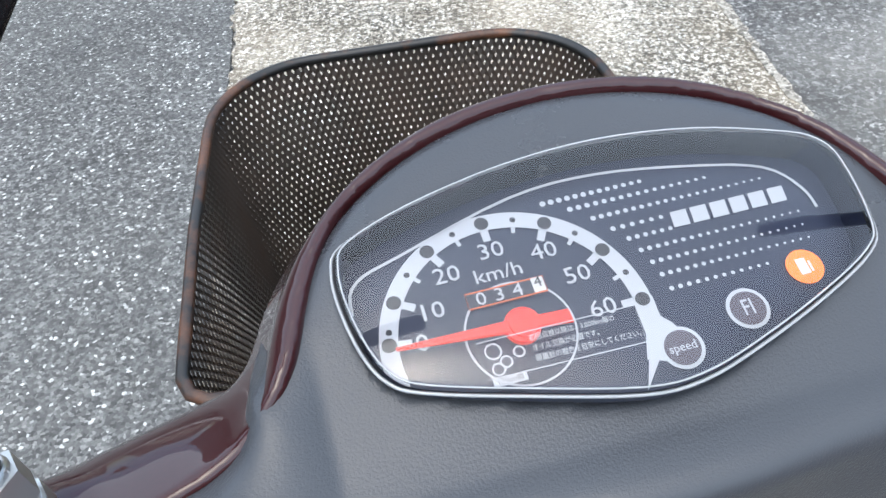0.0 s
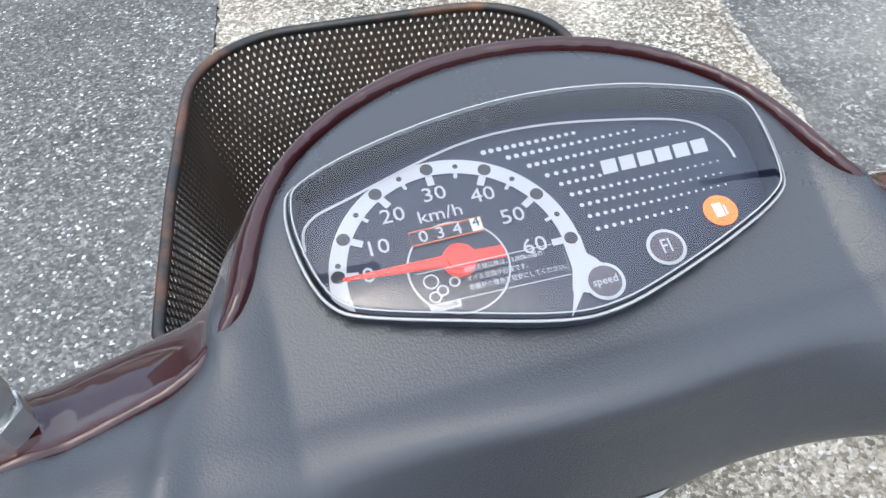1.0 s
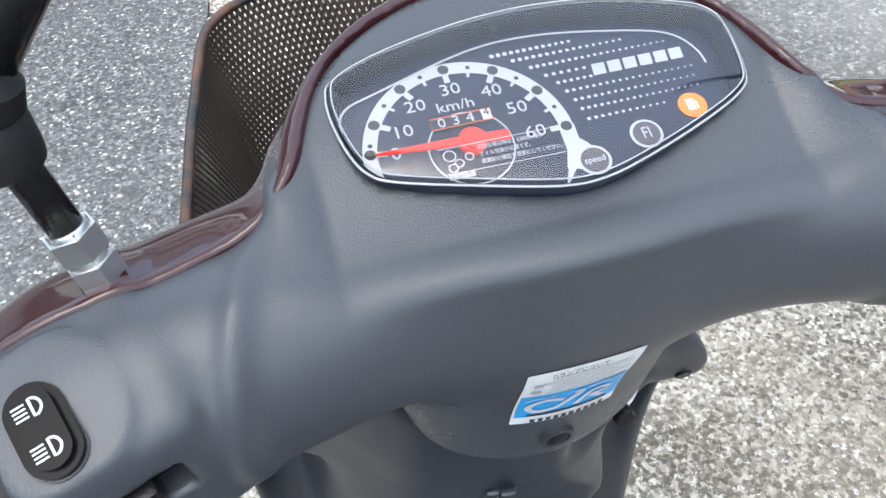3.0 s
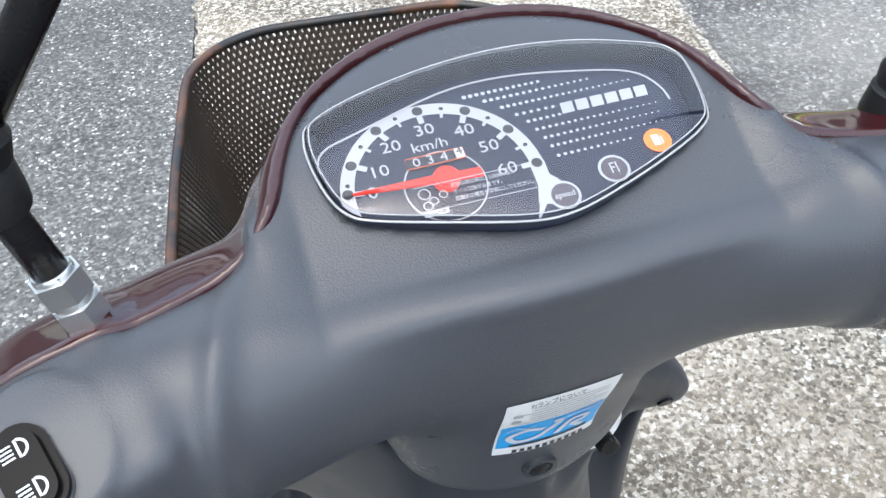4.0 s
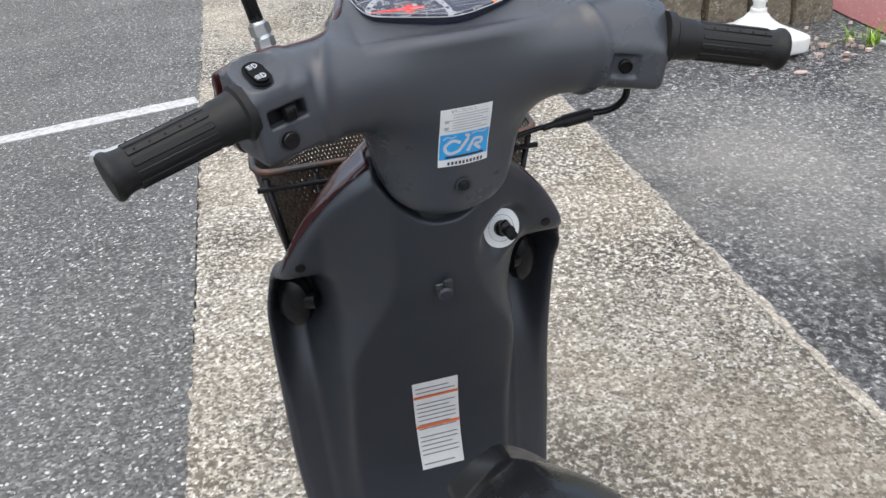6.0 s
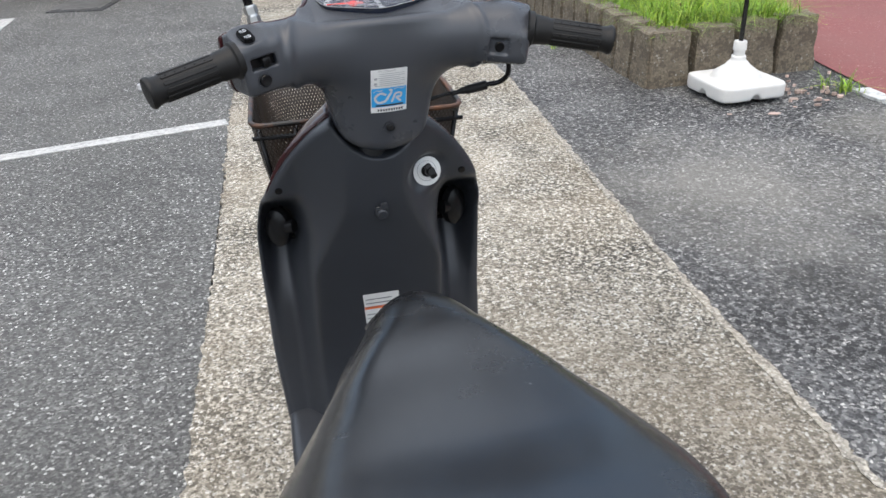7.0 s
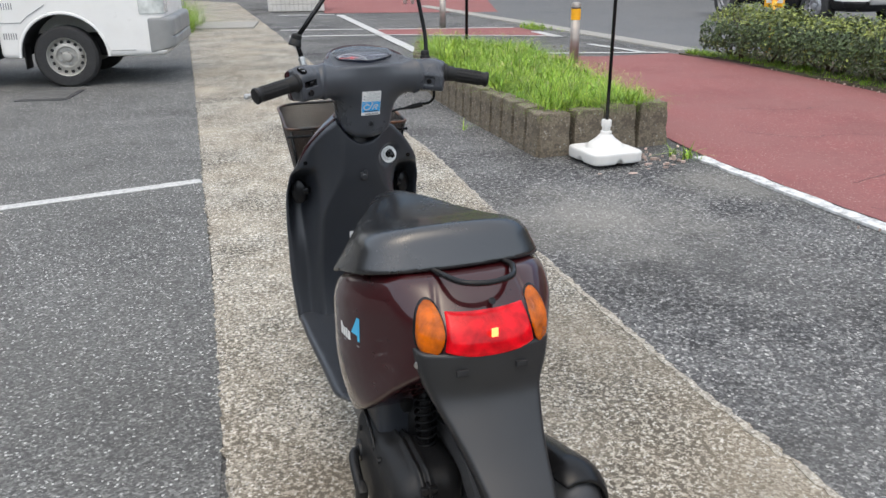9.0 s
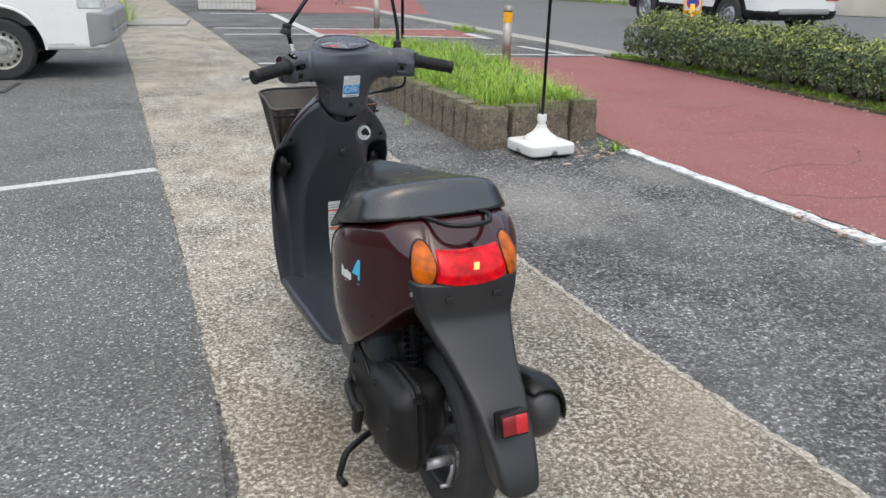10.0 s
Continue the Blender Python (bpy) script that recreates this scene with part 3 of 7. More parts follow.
def tube(path, radius, n=10, bm=None, closed=False):
    """A round bar along a path; radius a number or one for each point."""
    b = bm or bmesh.new()
    P = [Vector(p) for p in path]
    rad = radius if isinstance(radius, (list, tuple)) else [radius] * len(P)
    rings, prev = [], None
    for i, p in enumerate(P):
        d = (P[(i + 1) % len(P)] - P[i - 1]) if closed or 0 < i < len(P) - 1 else (P[1] - P[0] if i == 0 else P[-1] - P[-2])
        d.normalize()
        up = prev if prev is not None else (Vector((0, 0, 1)) if abs(d.z) < 0.9 else Vector((1, 0, 0)))
        side = d.cross(up).normalized()
        prev = side.cross(d).normalized()
        rings.append([b.verts.new(p + rad[i] * (math.cos(2 * math.pi * k / n) * side + math.sin(2 * math.pi * k / n) * prev)) for k in range(n)])
    faces = []
    for a, c in list(zip(rings, rings[1:])) + ([(rings[-1], rings[0])] if closed else []):
        for k in range(n):
            faces.append(b.faces.new((a[k], a[(k + 1) % n], c[(k + 1) % n], c[k])))
    if not closed:
        faces += [b.faces.new(rings[0][::-1]), b.faces.new(rings[-1])]
    for f in faces:
        f.smooth = len(f.verts) == 4
    return b


def spline(pts, n=8):
    """Points of a smooth open line through pts."""
    c, out = [Vector(p) for p in pts], []
    for i in range(len(c) - 1):
        p0, p1, p2, p3 = c[max(i - 1, 0)], c[i], c[i + 1], c[min(i + 2, len(c) - 1)]
        for k in range(n):
            t = k / n
            out.append(0.5 * (2 * p1 + (p2 - p0) * t + (2 * p0 - 5 * p1 + 4 * p2 - p3) * t**2 + (3 * p1 - p0 - 3 * p2 + p3) * t**3))
    return out + [c[-1]]


def plate(outline, h0, h1, bevel=0.0, bm=None):
    """A flat plate with the outline (u, v), from height h0 to h1."""
    b = bmesh.new()
    f = b.faces.new([b.verts.new((p[0], p[1], h0)) for p in outline])
    if f.normal.z < 0:
        f.normal_flip()
    f.normal_update()
    if h1 != h0:
        top = bmesh.ops.extrude_face_region(b, geom=[f])
        tv = [v for v in top["geom"] if isinstance(v, bmesh.types.BMVert)]
        for v in tv:
            v.co.z = h1
        if bevel:
            edges = [e for e in b.edges if all(abs(v.co.z - h1) < 1e-7 for v in e.verts)]
            bmesh.ops.bevel(b, geom=edges, offset=bevel, segments=2, affect="EDGES")
        bmesh.ops.recalc_face_normals(b, faces=b.faces[:])
        smooth_bm(b, 30)
    return join(bm, b) if bm else b


def ring_plate(line, width, h, bm=None, closed=True):
    """A flat band of a width along a line in the plane."""
    b = bm or bmesh.new()
    L = [Vector((p[0], p[1], 0)) for p in line]
    n, rows = len(L), []
    for i in range(n):
        d = (L[(i + 1) % n] - L[i - 1]) if closed or 0 < i < n - 1 else (L[1] - L[0] if i == 0 else L[-1] - L[-2])
        s = Vector((-d.y, d.x, 0)).normalized() * width / 2
        rows.append((b.verts.new(L[i] + s + Vector((0, 0, h))), b.verts.new(L[i] - s + Vector((0, 0, h)))))
    for i in range(n if closed else n - 1):
        a, c = rows[i], rows[(i + 1) % n]
        f = b.faces.new((a[0], a[1], c[1], c[0]))
        f.normal_update()
        if f.normal.z < 0:
            f.normal_flip()
    return b


def rect(u0, v0, u1, v1):
    return [(u0, v0), (u1, v0), (u1, v1), (u0, v1)]


def disc(c, r, n=20, a0=0.0):
    return [(c[0] + r * math.cos(a0 + 2 * math.pi * k / n), c[1] + r * math.sin(a0 + 2 * math.pi * k / n)) for k in range(n)]


def arc(c, r, a0, a1, n=24):
    return [(c[0] + r * math.cos(radians(a0 + (a1 - a0) * k / n)), c[1] + r * math.sin(radians(a0 + (a1 - a0) * k / n))) for k in range(n + 1)]


def words(text, size, material, parent, m, name="lettering", centre=True, wide=1.0, slant=0.0):
    """A word in the built-in font, as a thin flat mesh."""
    cu = bpy.data.curves.new("word", "FONT")
    cu.body, cu.size, cu.extrude, cu.resolution_u = text, size, 0.00008, 2
    cu.align_x, cu.align_y, cu.shear = ("CENTER" if centre else "LEFT"), "CENTER", slant
    tmp = new("word", cu)
    bpy.context.view_layer.update()
    me = bpy.data.meshes.new_from_object(tmp.evaluated_get(bpy.context.evaluated_depsgraph_get()))
    bpy.data.objects.remove(tmp)
    me.materials.clear()
    for v in me.vertices:
        v.co.x *= wide
    return part(name, me, material, parent, m=m)


# ---- ground, pavements, markings ----
def sheet(name, outline, z, material, label="", category="", kind="structure", ragged=0.0, thick=0.0, cell=0.0):
    """A flat sheet with an uneven edge."""
    pts = []
    for (x0, y0), (x1, y1) in zip(outline, outline[1:] + outline[:1]):
        k = max(1, int(math.hypot(x1 - x0, y1 - y0) / cell)) if cell else 1
        for i in range(k):
            t = i / k
            j = ragged * (1 if i else 0)
            pts.append((x0 + (x1 - x0) * t + random.gauss(0, 1) * j, y0 + (y1 - y0) * t + random.gauss(0, 1) * j))
    bm = plate(pts, z - thick if thick else z, z)
    for f in bm.faces:
        f.smooth = False
    return tagged(part(name, bm, material), label, category, kind=kind)


ground = sheet("ground", rect(-150, -150, 150, 150), -0.012, "asphalt_worn", "worn grey asphalt ground with pale chips and dust", "asphalt")
sheet("parking_lot", [(-20, -12), (0.72, -12), (-0.30, 0.3), (-0.70, 2.9), (-1.27, 6.65), (-2.05, 11.6), (-3.0, 17.4), (-4, 24), (-20, 24)], -0.004, "asphalt", "dark grey asphalt of the parking lot", "asphalt")
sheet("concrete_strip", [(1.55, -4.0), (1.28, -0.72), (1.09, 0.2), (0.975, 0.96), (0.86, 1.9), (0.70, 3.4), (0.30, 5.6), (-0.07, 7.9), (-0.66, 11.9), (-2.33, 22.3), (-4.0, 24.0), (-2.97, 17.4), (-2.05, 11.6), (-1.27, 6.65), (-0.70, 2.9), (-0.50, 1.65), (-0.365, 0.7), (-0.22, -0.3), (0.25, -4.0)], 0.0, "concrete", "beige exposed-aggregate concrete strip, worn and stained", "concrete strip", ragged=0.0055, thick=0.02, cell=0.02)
sheet("red_pavement", [(2.42, 2.9), (2.78, 0.9), (3.4, -3.0), (6.6, -3.0), (5.23, 3.8), (5.05, 5.65), (4.85, 7.4), (4.5, 8.35), (3.5, 8.2), (1.3, 8.85), (1.2, 8.4), (2.35, 6.8), (2.4, 3.4)], -0.004, "red_pave", "faded red paved footpath with hairline cracks", "footpath", cell=0.1, ragged=0.004)
sheet("red_crossing", [(1.0, 12.75), (0.95, 11.75), (3.7, 10.95), (3.5, 12.6)], -0.004, "red_pave", "red painted band across the driveway", "footpath")
sheet("red_pavement_far", [(0.1, 17.3), (4.0, 16.8), (6.0, 30), (-0.3, 30)], -0.004, "red_pave", "faded red paved footpath beyond the driveway", "footpath")
sheet("road", [(3.3, 17.6), (4.25, 12.9), (4.7, 10.7), (5.1, 8.5), (6.3, 7.2), (7.2, 2.0), (8.2, -6.0), (40, -10), (60, 10), (40, 40), (-4, 45)], -0.006, "road", "smooth grey asphalt road", "road")


def marking(name, a, b, width, label, parts=1):
    a, b = Vector((*a, 0)), Vector((*b, 0))
    d = (b - a).normalized()
    s = Vector((-d.y, d.x, 0)) * width / 2
    n = max(2, int((b - a).length / 0.06))
    lo, hi = [], []
    for k in range(n + 1):
        p = a + (b - a) * k / n
        lo.append(p + s * (1 + random.gauss(0, 0.03)))
        hi.append(p - s * (1 + random.gauss(0, 0.03)))
    bm = plate([(p.x, p.y) for p in lo + hi[::-1]], -0.003, 0.002)
    tagged(part(name, bm, "road_paint"), label, "road marking", kind="structure")


marking("bay_line_1", (-0.705, 2.86), (-2.6, 2.1), 0.085, "white painted bay line, worn")
marking("bay_line_2", (-2.97, 5.75), (-2.75, 4.6), 0.10, "white painted bay line, worn")
marking("bay_line_3", (0.75, 12.85), (-0.7, 12.95), 0.12, "white painted line on the driveway")
marking("bay_line_4", (1.05, 11.7), (-0.5, 11.75), 0.12, "white painted line on the driveway")
marking("bay_line_5", (0.6, 7.85), (-0.02, 7.9), 0.10, "white painted line on the driveway")
marking("bay_line_6", (0.3, 16.7), (-0.9, 16.8), 0.12, "white painted line on the driveway")
marking("edge_line_1", (0.42, 16.6), (1.32, 8.9), 0.16, "long white edge line, worn")


def chipped_line(name, a, b, width, label):
    """A painted line on raised mortar, broken across by cracks, with chipped long edges."""
    a, b = Vector((*a, 0)), Vector((*b, 0))
    d = (b - a).normalized()
    n = Vector((-d.y, d.x, 0))
    L = (b - a).length
    bm, s = bmesh.new(), 0.0
    while s < L - 0.05:
        ln = min(random.uniform(0.16, 0.48), L - s)
        k = max(3, int(ln / 0.022))
        lo, hi = [], []
        for i in range(k + 1):
            p = a + d * (s + ln * i / k + (random.gauss(0, 0.006) if i in (0, k) else 0))
            worn = 1 - 0.9 * max(0, noise.noise(((s + ln * i / k) * 5.0, 0.3, 2.0))) - 0.1 * random.random() ** 3
            lo.append(p + n * width * 0.5 * worn)
            hi.append(p - n * width * 0.5 * (1 - 0.06 * random.random() - 0.5 * max(0, noise.noise(((s + ln * i / k) * 6.5, 4.3, 1.0)))))
        plate([(p.x, p.y) for p in lo + hi[::-1]], -0.01, 0.003 + 0.004 * random.random(), bm=bm)
        s += ln + random.uniform(0.003, 0.012) + (random.uniform(0.03, 0.12) if random.random() < 0.34 else 0)
    return tagged(part(name, bm, "edge_paint"), label, "road marking", kind="structure")


chipped_line("edge_line_2", (2.36, 2.92), (2.70, 0.86), 0.095, "cracked white edge line beside the red footpath")
chipped_line("edge_line_3", (2.70, 0.86), (3.3, -2.6), 0.095, "cracked white edge line beside the red footpath")
marking("edge_line_4", (1.3, 8.9), (4.5, 8.42), 0.09, "thin white line along the red footpath")
marking("edge_line_5", (0.95, 11.75), (3.7, 10.92), 0.08, "thin white line along the red band")
marking("edge_line_6", (1.0, 12.78), (3.4, 12.65), 0.08, "thin white line along the red band")
marking("road_line_1", (3.57, 11.75), (3.70, 10.8), 0.16, "white dash at the mouth of the driveway")
marking("road_line_2", (3.82, 9.65), (4.2, 8.5), 0.10, "white line at the mouth of the driveway")


def kerb(name, pts, w, h):
    L = [Vector((*p, 0)) for p in pts]
    for i, (a, b) in enumerate(zip(L, L[1:])):
        d = b - a
        n = max(1, round(d.length / 0.6))
        for k in range(n):
            p, q = a + d * (k / n), a + d * ((k + 1) / n)
            bm = box(((q - p).length - 0.008, w, h + 0.05), 0.012)
            yield part("kerb_stone", bm, "kerb", m=Matrix.Translation((p + q) / 2 + Vector((0, 0, h / 2 - 0.025))) @ Matrix.Rotation(math.atan2(d.y, d.x), 4, "Z"))


kerb_row = thing("kerb", "pale concrete gutter stones along the road", "kerb", kind="structure")
for ks in kerb("kerb", [(2.6, 19.4), (3.17, 16.7), (4.10, 12.35), (4.50, 10.4), (4.86, 8.55)], 0.34, 0.012):
    ks.parent = kerb_row

# manhole cover near the truck
mh = thing("manhole_cover", "grey metal manhole cover set in asphalt", "manhole cover", Matrix.Translation((-2.53, 6.25, 0)))
part("frame", plate(rect(-0.23, -0.30, 0.23, 0.30), -0.006, 0.004, 0.004), "rim_dark", mh)
part("lid", plate(rect(-0.20, -0.27, 0.20, 0.27), 0.0, 0.010, 0.004), "lid_grey", mh)
for sx in (-0.15, 0.15):
    part("lift_slot", plate(rect(sx - 0.02, -0.24, sx + 0.02, -0.225), 0.0104, 0.0108), "under", mh)
# a threshold slab across the strip
slab = thing("cover_plate", "pale flat plate lying across the concrete strip", "plate", Matrix.Translation((-1.72, 14.08, 0)))
part("sheet_metal", box((1.05, 1.35, 0.03), 0.006, at=(0, 0, 0.013)), "kerb", slab)

edge = [(1.55, -4.0), (1.28, -0.72), (1.09, 0.2), (0.975, 0.96), (0.86, 1.9), (0.70, 3.4), (0.30, 5.6), (-0.07, 7.9)]
sheet("strip_edging", edge + [(x - 0.022, y) for x, y in edge[::-1]], 0.003, "mortar", "pale mortar edging along the concrete strip", "concrete edging", ragged=0.006, cell=0.022, thick=0.01)


# hairline cracks in the red footpath
def crack(name, pts, width):
    line = spline([(x, y, 0) for x, y in pts], 6)
    line = [(p.x + random.gauss(0, 0.010), p.y + random.gauss(0, 0.010)) for p in line]
    bm = ring_plate(line, width, 0.0, closed=False)
    for v in bm.verts:
        v.co.x += random.gauss(0, width * 0.3)
        v.co.z = -0.0025
    return tagged(part(name, bm, "crack"), "thin dark crack in the red footpath", "crack", kind="structure")


for pts in ([(3.0, 3.6), (3.35, 3.35), (3.7, 3.4), (4.1, 3.2)], [(2.95, 2.2), (3.3, 2.35), (3.65, 2.3), (3.9, 2.5), (4.05, 2.75)], [(2.75, 1.75), (3.1, 1.6), (3.5, 1.62)], [(3.9, 1.4), (4.3, 1.6), (4.8, 1.55)], [(3.4, 4.5), (3.9, 4.35), (4.3, 4.5)]):
    crack("crack", pts, 0.006)


# ---- scooter: frames of reference ----
BODY = pose(0.1715, 0, 0, 0, 0, 10.8)
BAR = BODY.inverted() @ pose(0.1696, 0, 0, 0, 0, 10.3) @ pose(0.020, 0.22, 0, 0, 0, 5.5)
TILT16 = radians(16)
DIAL = Matrix.Translation((0, 0.06, 0.979)) @ Matrix.Rotation(TILT16, 4, "X")
scooter = thing("scooter", "maroon and grey motor scooter with black seat and front basket", "scooter", BODY)


def dial_uvh(P):
    x, y, z = xyz(P)
    c, s = math.cos(TILT16), math.sin(TILT16)
    return x, (y - 0.06) * c + (z - 0.979) * s, -(y - 0.06) * s + (z - 0.979) * c


LENS = rounded([(-0.075, 0.007), (-0.071, 0.014), (-0.052, 0.0215), (-0.022, 0.0278), (0.008, 0.0295), (0.038, 0.0258), (0.063, 0.018), (0.073, 0.0125), (0.0765, 0.003), (0.074, -0.018), (0.068, -0.026), (0.050, -0.0345), (0.026, -0.043), (0.008, -0.0475), (-0.008, -0.047), (-0.036, -0.0395), (-0.060, -0.032), (-0.068, -0.027), (-0.0725, -0.018), (-0.0752, -0.004)], 4)


def ell2(u, v, ru, rv):
    k0 = np.sqrt((u / ru) ** 2 + (v / rv) ** 2)
    k1 = np.sqrt((u / ru**2) ** 2 + (v / rv**2) ** 2)
    return k0 * (k0 - 1) / np.maximum(k1, 1e-6)


def hood(P, grow=0.0, top=0.0115, rnd=0.009, flare=0.0):
    u, v, h = dial_uvh(P)
    w = v + 0.025
    grow = grow + flare * np.clip(top - h, 0, 0.03)
    e = np.where(w > 0, ell2(u, w, 0.091 + grow, 0.077 + grow), ell2(u, w, 0.091 + grow, 0.034 + grow))
    a, b = e + rnd, np.abs(h - (top - 0.04)) - 0.04 + rnd
    return np.minimum(np.maximum(a, b), 0) + np.sqrt(np.maximum(a, 0) ** 2 + np.maximum(b, 0) ** 2) - rnd


BLOCK = {k: pose(k * 0.163, 0.0, 0.932, 0, k * 8, -k * 17) for k in (-1, 1)}


def in_block(P, side):
    """Points in the frame of the switch block at one end of the cover."""
    m = np.array(BLOCK[side].inverted())
    return P @ m[:3, :3].T + m[:3, 3]


def arms(P, grow=0.0):
    x, y, z = xyz(P)
    f = None
    for s in (-1, 1):
        a = sd_cone(P, (0, 0.035, 0.932), (s * 0.165, -0.001, 0.930), 0.0435 + grow, 0.0385 + grow, (1, 0.88, 1.03))
        a = a - 0.0030 * np.exp(-(((x * s - 0.126 + 0.3 * (y + 0.03)) / 0.0055) ** 2)) * np.clip((0.028 - y) / 0.03, 0, 1)
        a = a + 0.007 * np.exp(-((x / 0.055) ** 2))
        Q = in_block(P, s)
        qx, qy, qz = xyz(Q)
        b = sd_box(Q, (s * 0.005, 0.001, 0), (0.027 + grow, 0.037 + grow, 0.038 + grow), 0.007 + grow)
        b = smax(b, (-0.35 * qy + 0.937 * qz - 0.0345 if s < 0 else -0.60 * qy + 0.80 * qz - 0.0262) - grow, 0.007)
        b = smax(b, -0.70 * qy - 0.71 * qz - 0.0475 - grow, 0.008)
        b = smax(b, 0.45 * qy + 0.893 * qz - 0.0375 - grow, 0.006)
        a = np.maximum(a, s * qx - 0.0315 - grow)
        a = smin(a, b, 0.007)
        if not grow and s < 0:
            ux, uy = np.abs(qx + 0.011) - 0.005, np.abs(qy + 0.014) - 0.006
            pad = np.sqrt(np.maximum(ux, 0) ** 2 + np.maximum(uy, 0) ** 2) + np.minimum(np.maximum(ux, uy), 0) - 0.015
            pad = smax(smax(pad, -0.35 * qy + 0.937 * qz - 0.0362, 0.002), np.maximum(-qx - 0.030, 0.01 - qz), 0.003)
            a = smin(a, pad, 0.004)
        f = a if f is None else smin(f, a, 0.02)
    return f


neck_w = curve([0.76, 0.785, 0.80, 0.82, 0.87, 0.95], [0.040, 0.052, 0.060, 0.066, 0.075, 0.083])
neck_y = curve([0.76, 0.785, 0.818, 0.843, 0.90, 0.95], [0.020, 0.013, 0.007, 0.003, 0.002, 0.008])


def neck(P):
    x, y, z = xyz(P)
    f = smax(np.abs(x) - neck_w(z), 0.8 * (neck_y(z) + 0.030 * (x / 0.075) ** 2 - y), 0.016)
    f = smax(f, (0.779 + 4.0 * x * x) - z, 0.018)
    return np.maximum(np.maximum(f, z - 0.955), y - 0.075)




def cover_shape(P):
    x, y, z = xyz(P)
    f = smin(smin(arms(P), hood(P), 0.030), neck(P), 0.048)
    f = np.maximum(f, y - 0.085 - 0.03 * (z > 0.97))
    u, v, h = dial_uvh(P)
    lip = np.clip((v + 0.052) / 0.065, 0, 1)
    cap = h - 0.0015 - 0.010 * lip * lip * (3 - 2 * lip) - 0.5 * np.maximum(np.abs(u) - 0.085, 0) - 0.3 * np.maximum(-0.055 - v, 0)
    f = smax(f, cap, 0.009)
    near = (np.abs(h) < 0.03) & (np.abs(u) < 0.09) & (v > -0.06) & (v < 0.04)
    cut = np.full(f.shape, 1.0)
    cut[near] = np.maximum(sd_poly(u[near], v[near], LENS) + 0.0015, -0.003 - h[near])
    f = smax(f, -cut, 0.0015)
    # recess of the starter panel, the signal switch slot, and the round switch seats
    f = smax(f, -sd_box(in_block(P, 1), (-0.0071, -0.0385, -0.0137), (0.0128, 0.0055, 0.0108), 0.003), 0.002)
    f = smax(f, -sd_box(in_block(P, -1), (-0.0054, -0.038, 0.0026), (0.0162, 0.016, 0.0070), 0.0015), 0.0015)
    return f


border_y = curve([0, 0.03, 0.055, 0.069, 0.079, 0.084, 0.088, 0.092, 0.098, 0.105, 0.125, 0.145, 0.17, 0.195], [0.1065, 0.1025, 0.0935, 0.0835, 0.068, 0.056, 0.045, 0.038, 0.032, 0.028, 0.021, 0.015, 0.010, 0.005])


def front_shape(P):
    x, y, z = xyz(P)
    f = smin(arms(P, 0.0018), hood(P, 0.0030, 0.0110, 0.008), 0.032)
    f = smin(f, np.maximum(hood(P, 0.0030, 0.0100, 0.004, 0.45), 0.03 - y), 0.004)
    for s in (-1, 1):
        f = smin(f, np.maximum(sd_cone(P, (0, 0.060, 0.930), (s * 0.170, 0.024, 0.926), 0.042, 0.036, (1, 0.9, 1.03)), s * x - 0.193), 0.010)
    ax = np.abs(x)
    steep = np.sqrt(1 + ((border_y(ax + 0.002) - border_y(ax - 0.002)) / 0.004) ** 2)
    return smax(smax(f, (border_y(ax) - y) / steep, 0.0036), y - 0.125, 0.02)


bar = part("handlebar", tube(spline([(-0.2, -0.020, 0.935), (0, 0.02, 0.93), (0.2, -0.020, 0.935)]), 0.011), "black_matt", scooter, "black steel handlebar inside the covers", BAR)
cover = part("handlebar_cover", raw(*solid(cover_shape, (-0.2, -0.055, 0.765), (0.2, 0.125, 1.02), 0.002)), "plastic", scooter, "grained dark grey plastic handlebar cover", BAR)
front_cover = part("front_handlebar_cover", raw(*solid(front_shape, (-0.205, -0.01, 0.86), (0.205, 0.13, 1.025), 0.002)), "maroon", scooter, "glossy maroon front half of the handlebar cover", BAR)

# ---- speedometer ----
meter = part("speedometer", plate([(u * 1.02, v * 1.02) for u, v in LENS], -0.006, -0.0005), "dial", scooter, "navy speedometer panel, white figures, lit orange lamp", BAR @ DIAL)


def on_dial(name, bm, material, label=""):
    return part(name, bm, material, meter, label)


HUB = (-0.0296, -0.0194)
band = ring_plate(arc(HUB, 0.0357, 188, 171, 6) + arc(HUB, 0.0357, 171, 0, 40)[1:], 0.0052, 0.0002, closed=False)
ring_plate([(HUB[0] - 0.0354, HUB[1] - 0.004), (HUB[0] - 0.035, HUB[1] - 0.012), (HUB[0] - 0.0338, HUB[1] - 0.0165)], 0.0052, 0.00018, band, closed=False)
ring_plate([(HUB[0] + 0.0357, HUB[1] + 0.001), (HUB[0] + 0.0352, HUB[1] - 0.010), (HUB[0] + 0.0325, HUB[1] - 0.0175)], 0.0058, 0.00018, band, closed=False)
plate([(0.006, -0.022), (0.011, -0.0275), (0.013, -0.032), (0.010, -0.039), (0.004, -0.036), (-0.003, -0.044), (0.002, -0.033)], 0.00014, 0.00014, bm=band)
on_dial("speed_band", band, "white_print", "white speed scale band")
marks = bmesh.new()
ticks = bmesh.new()
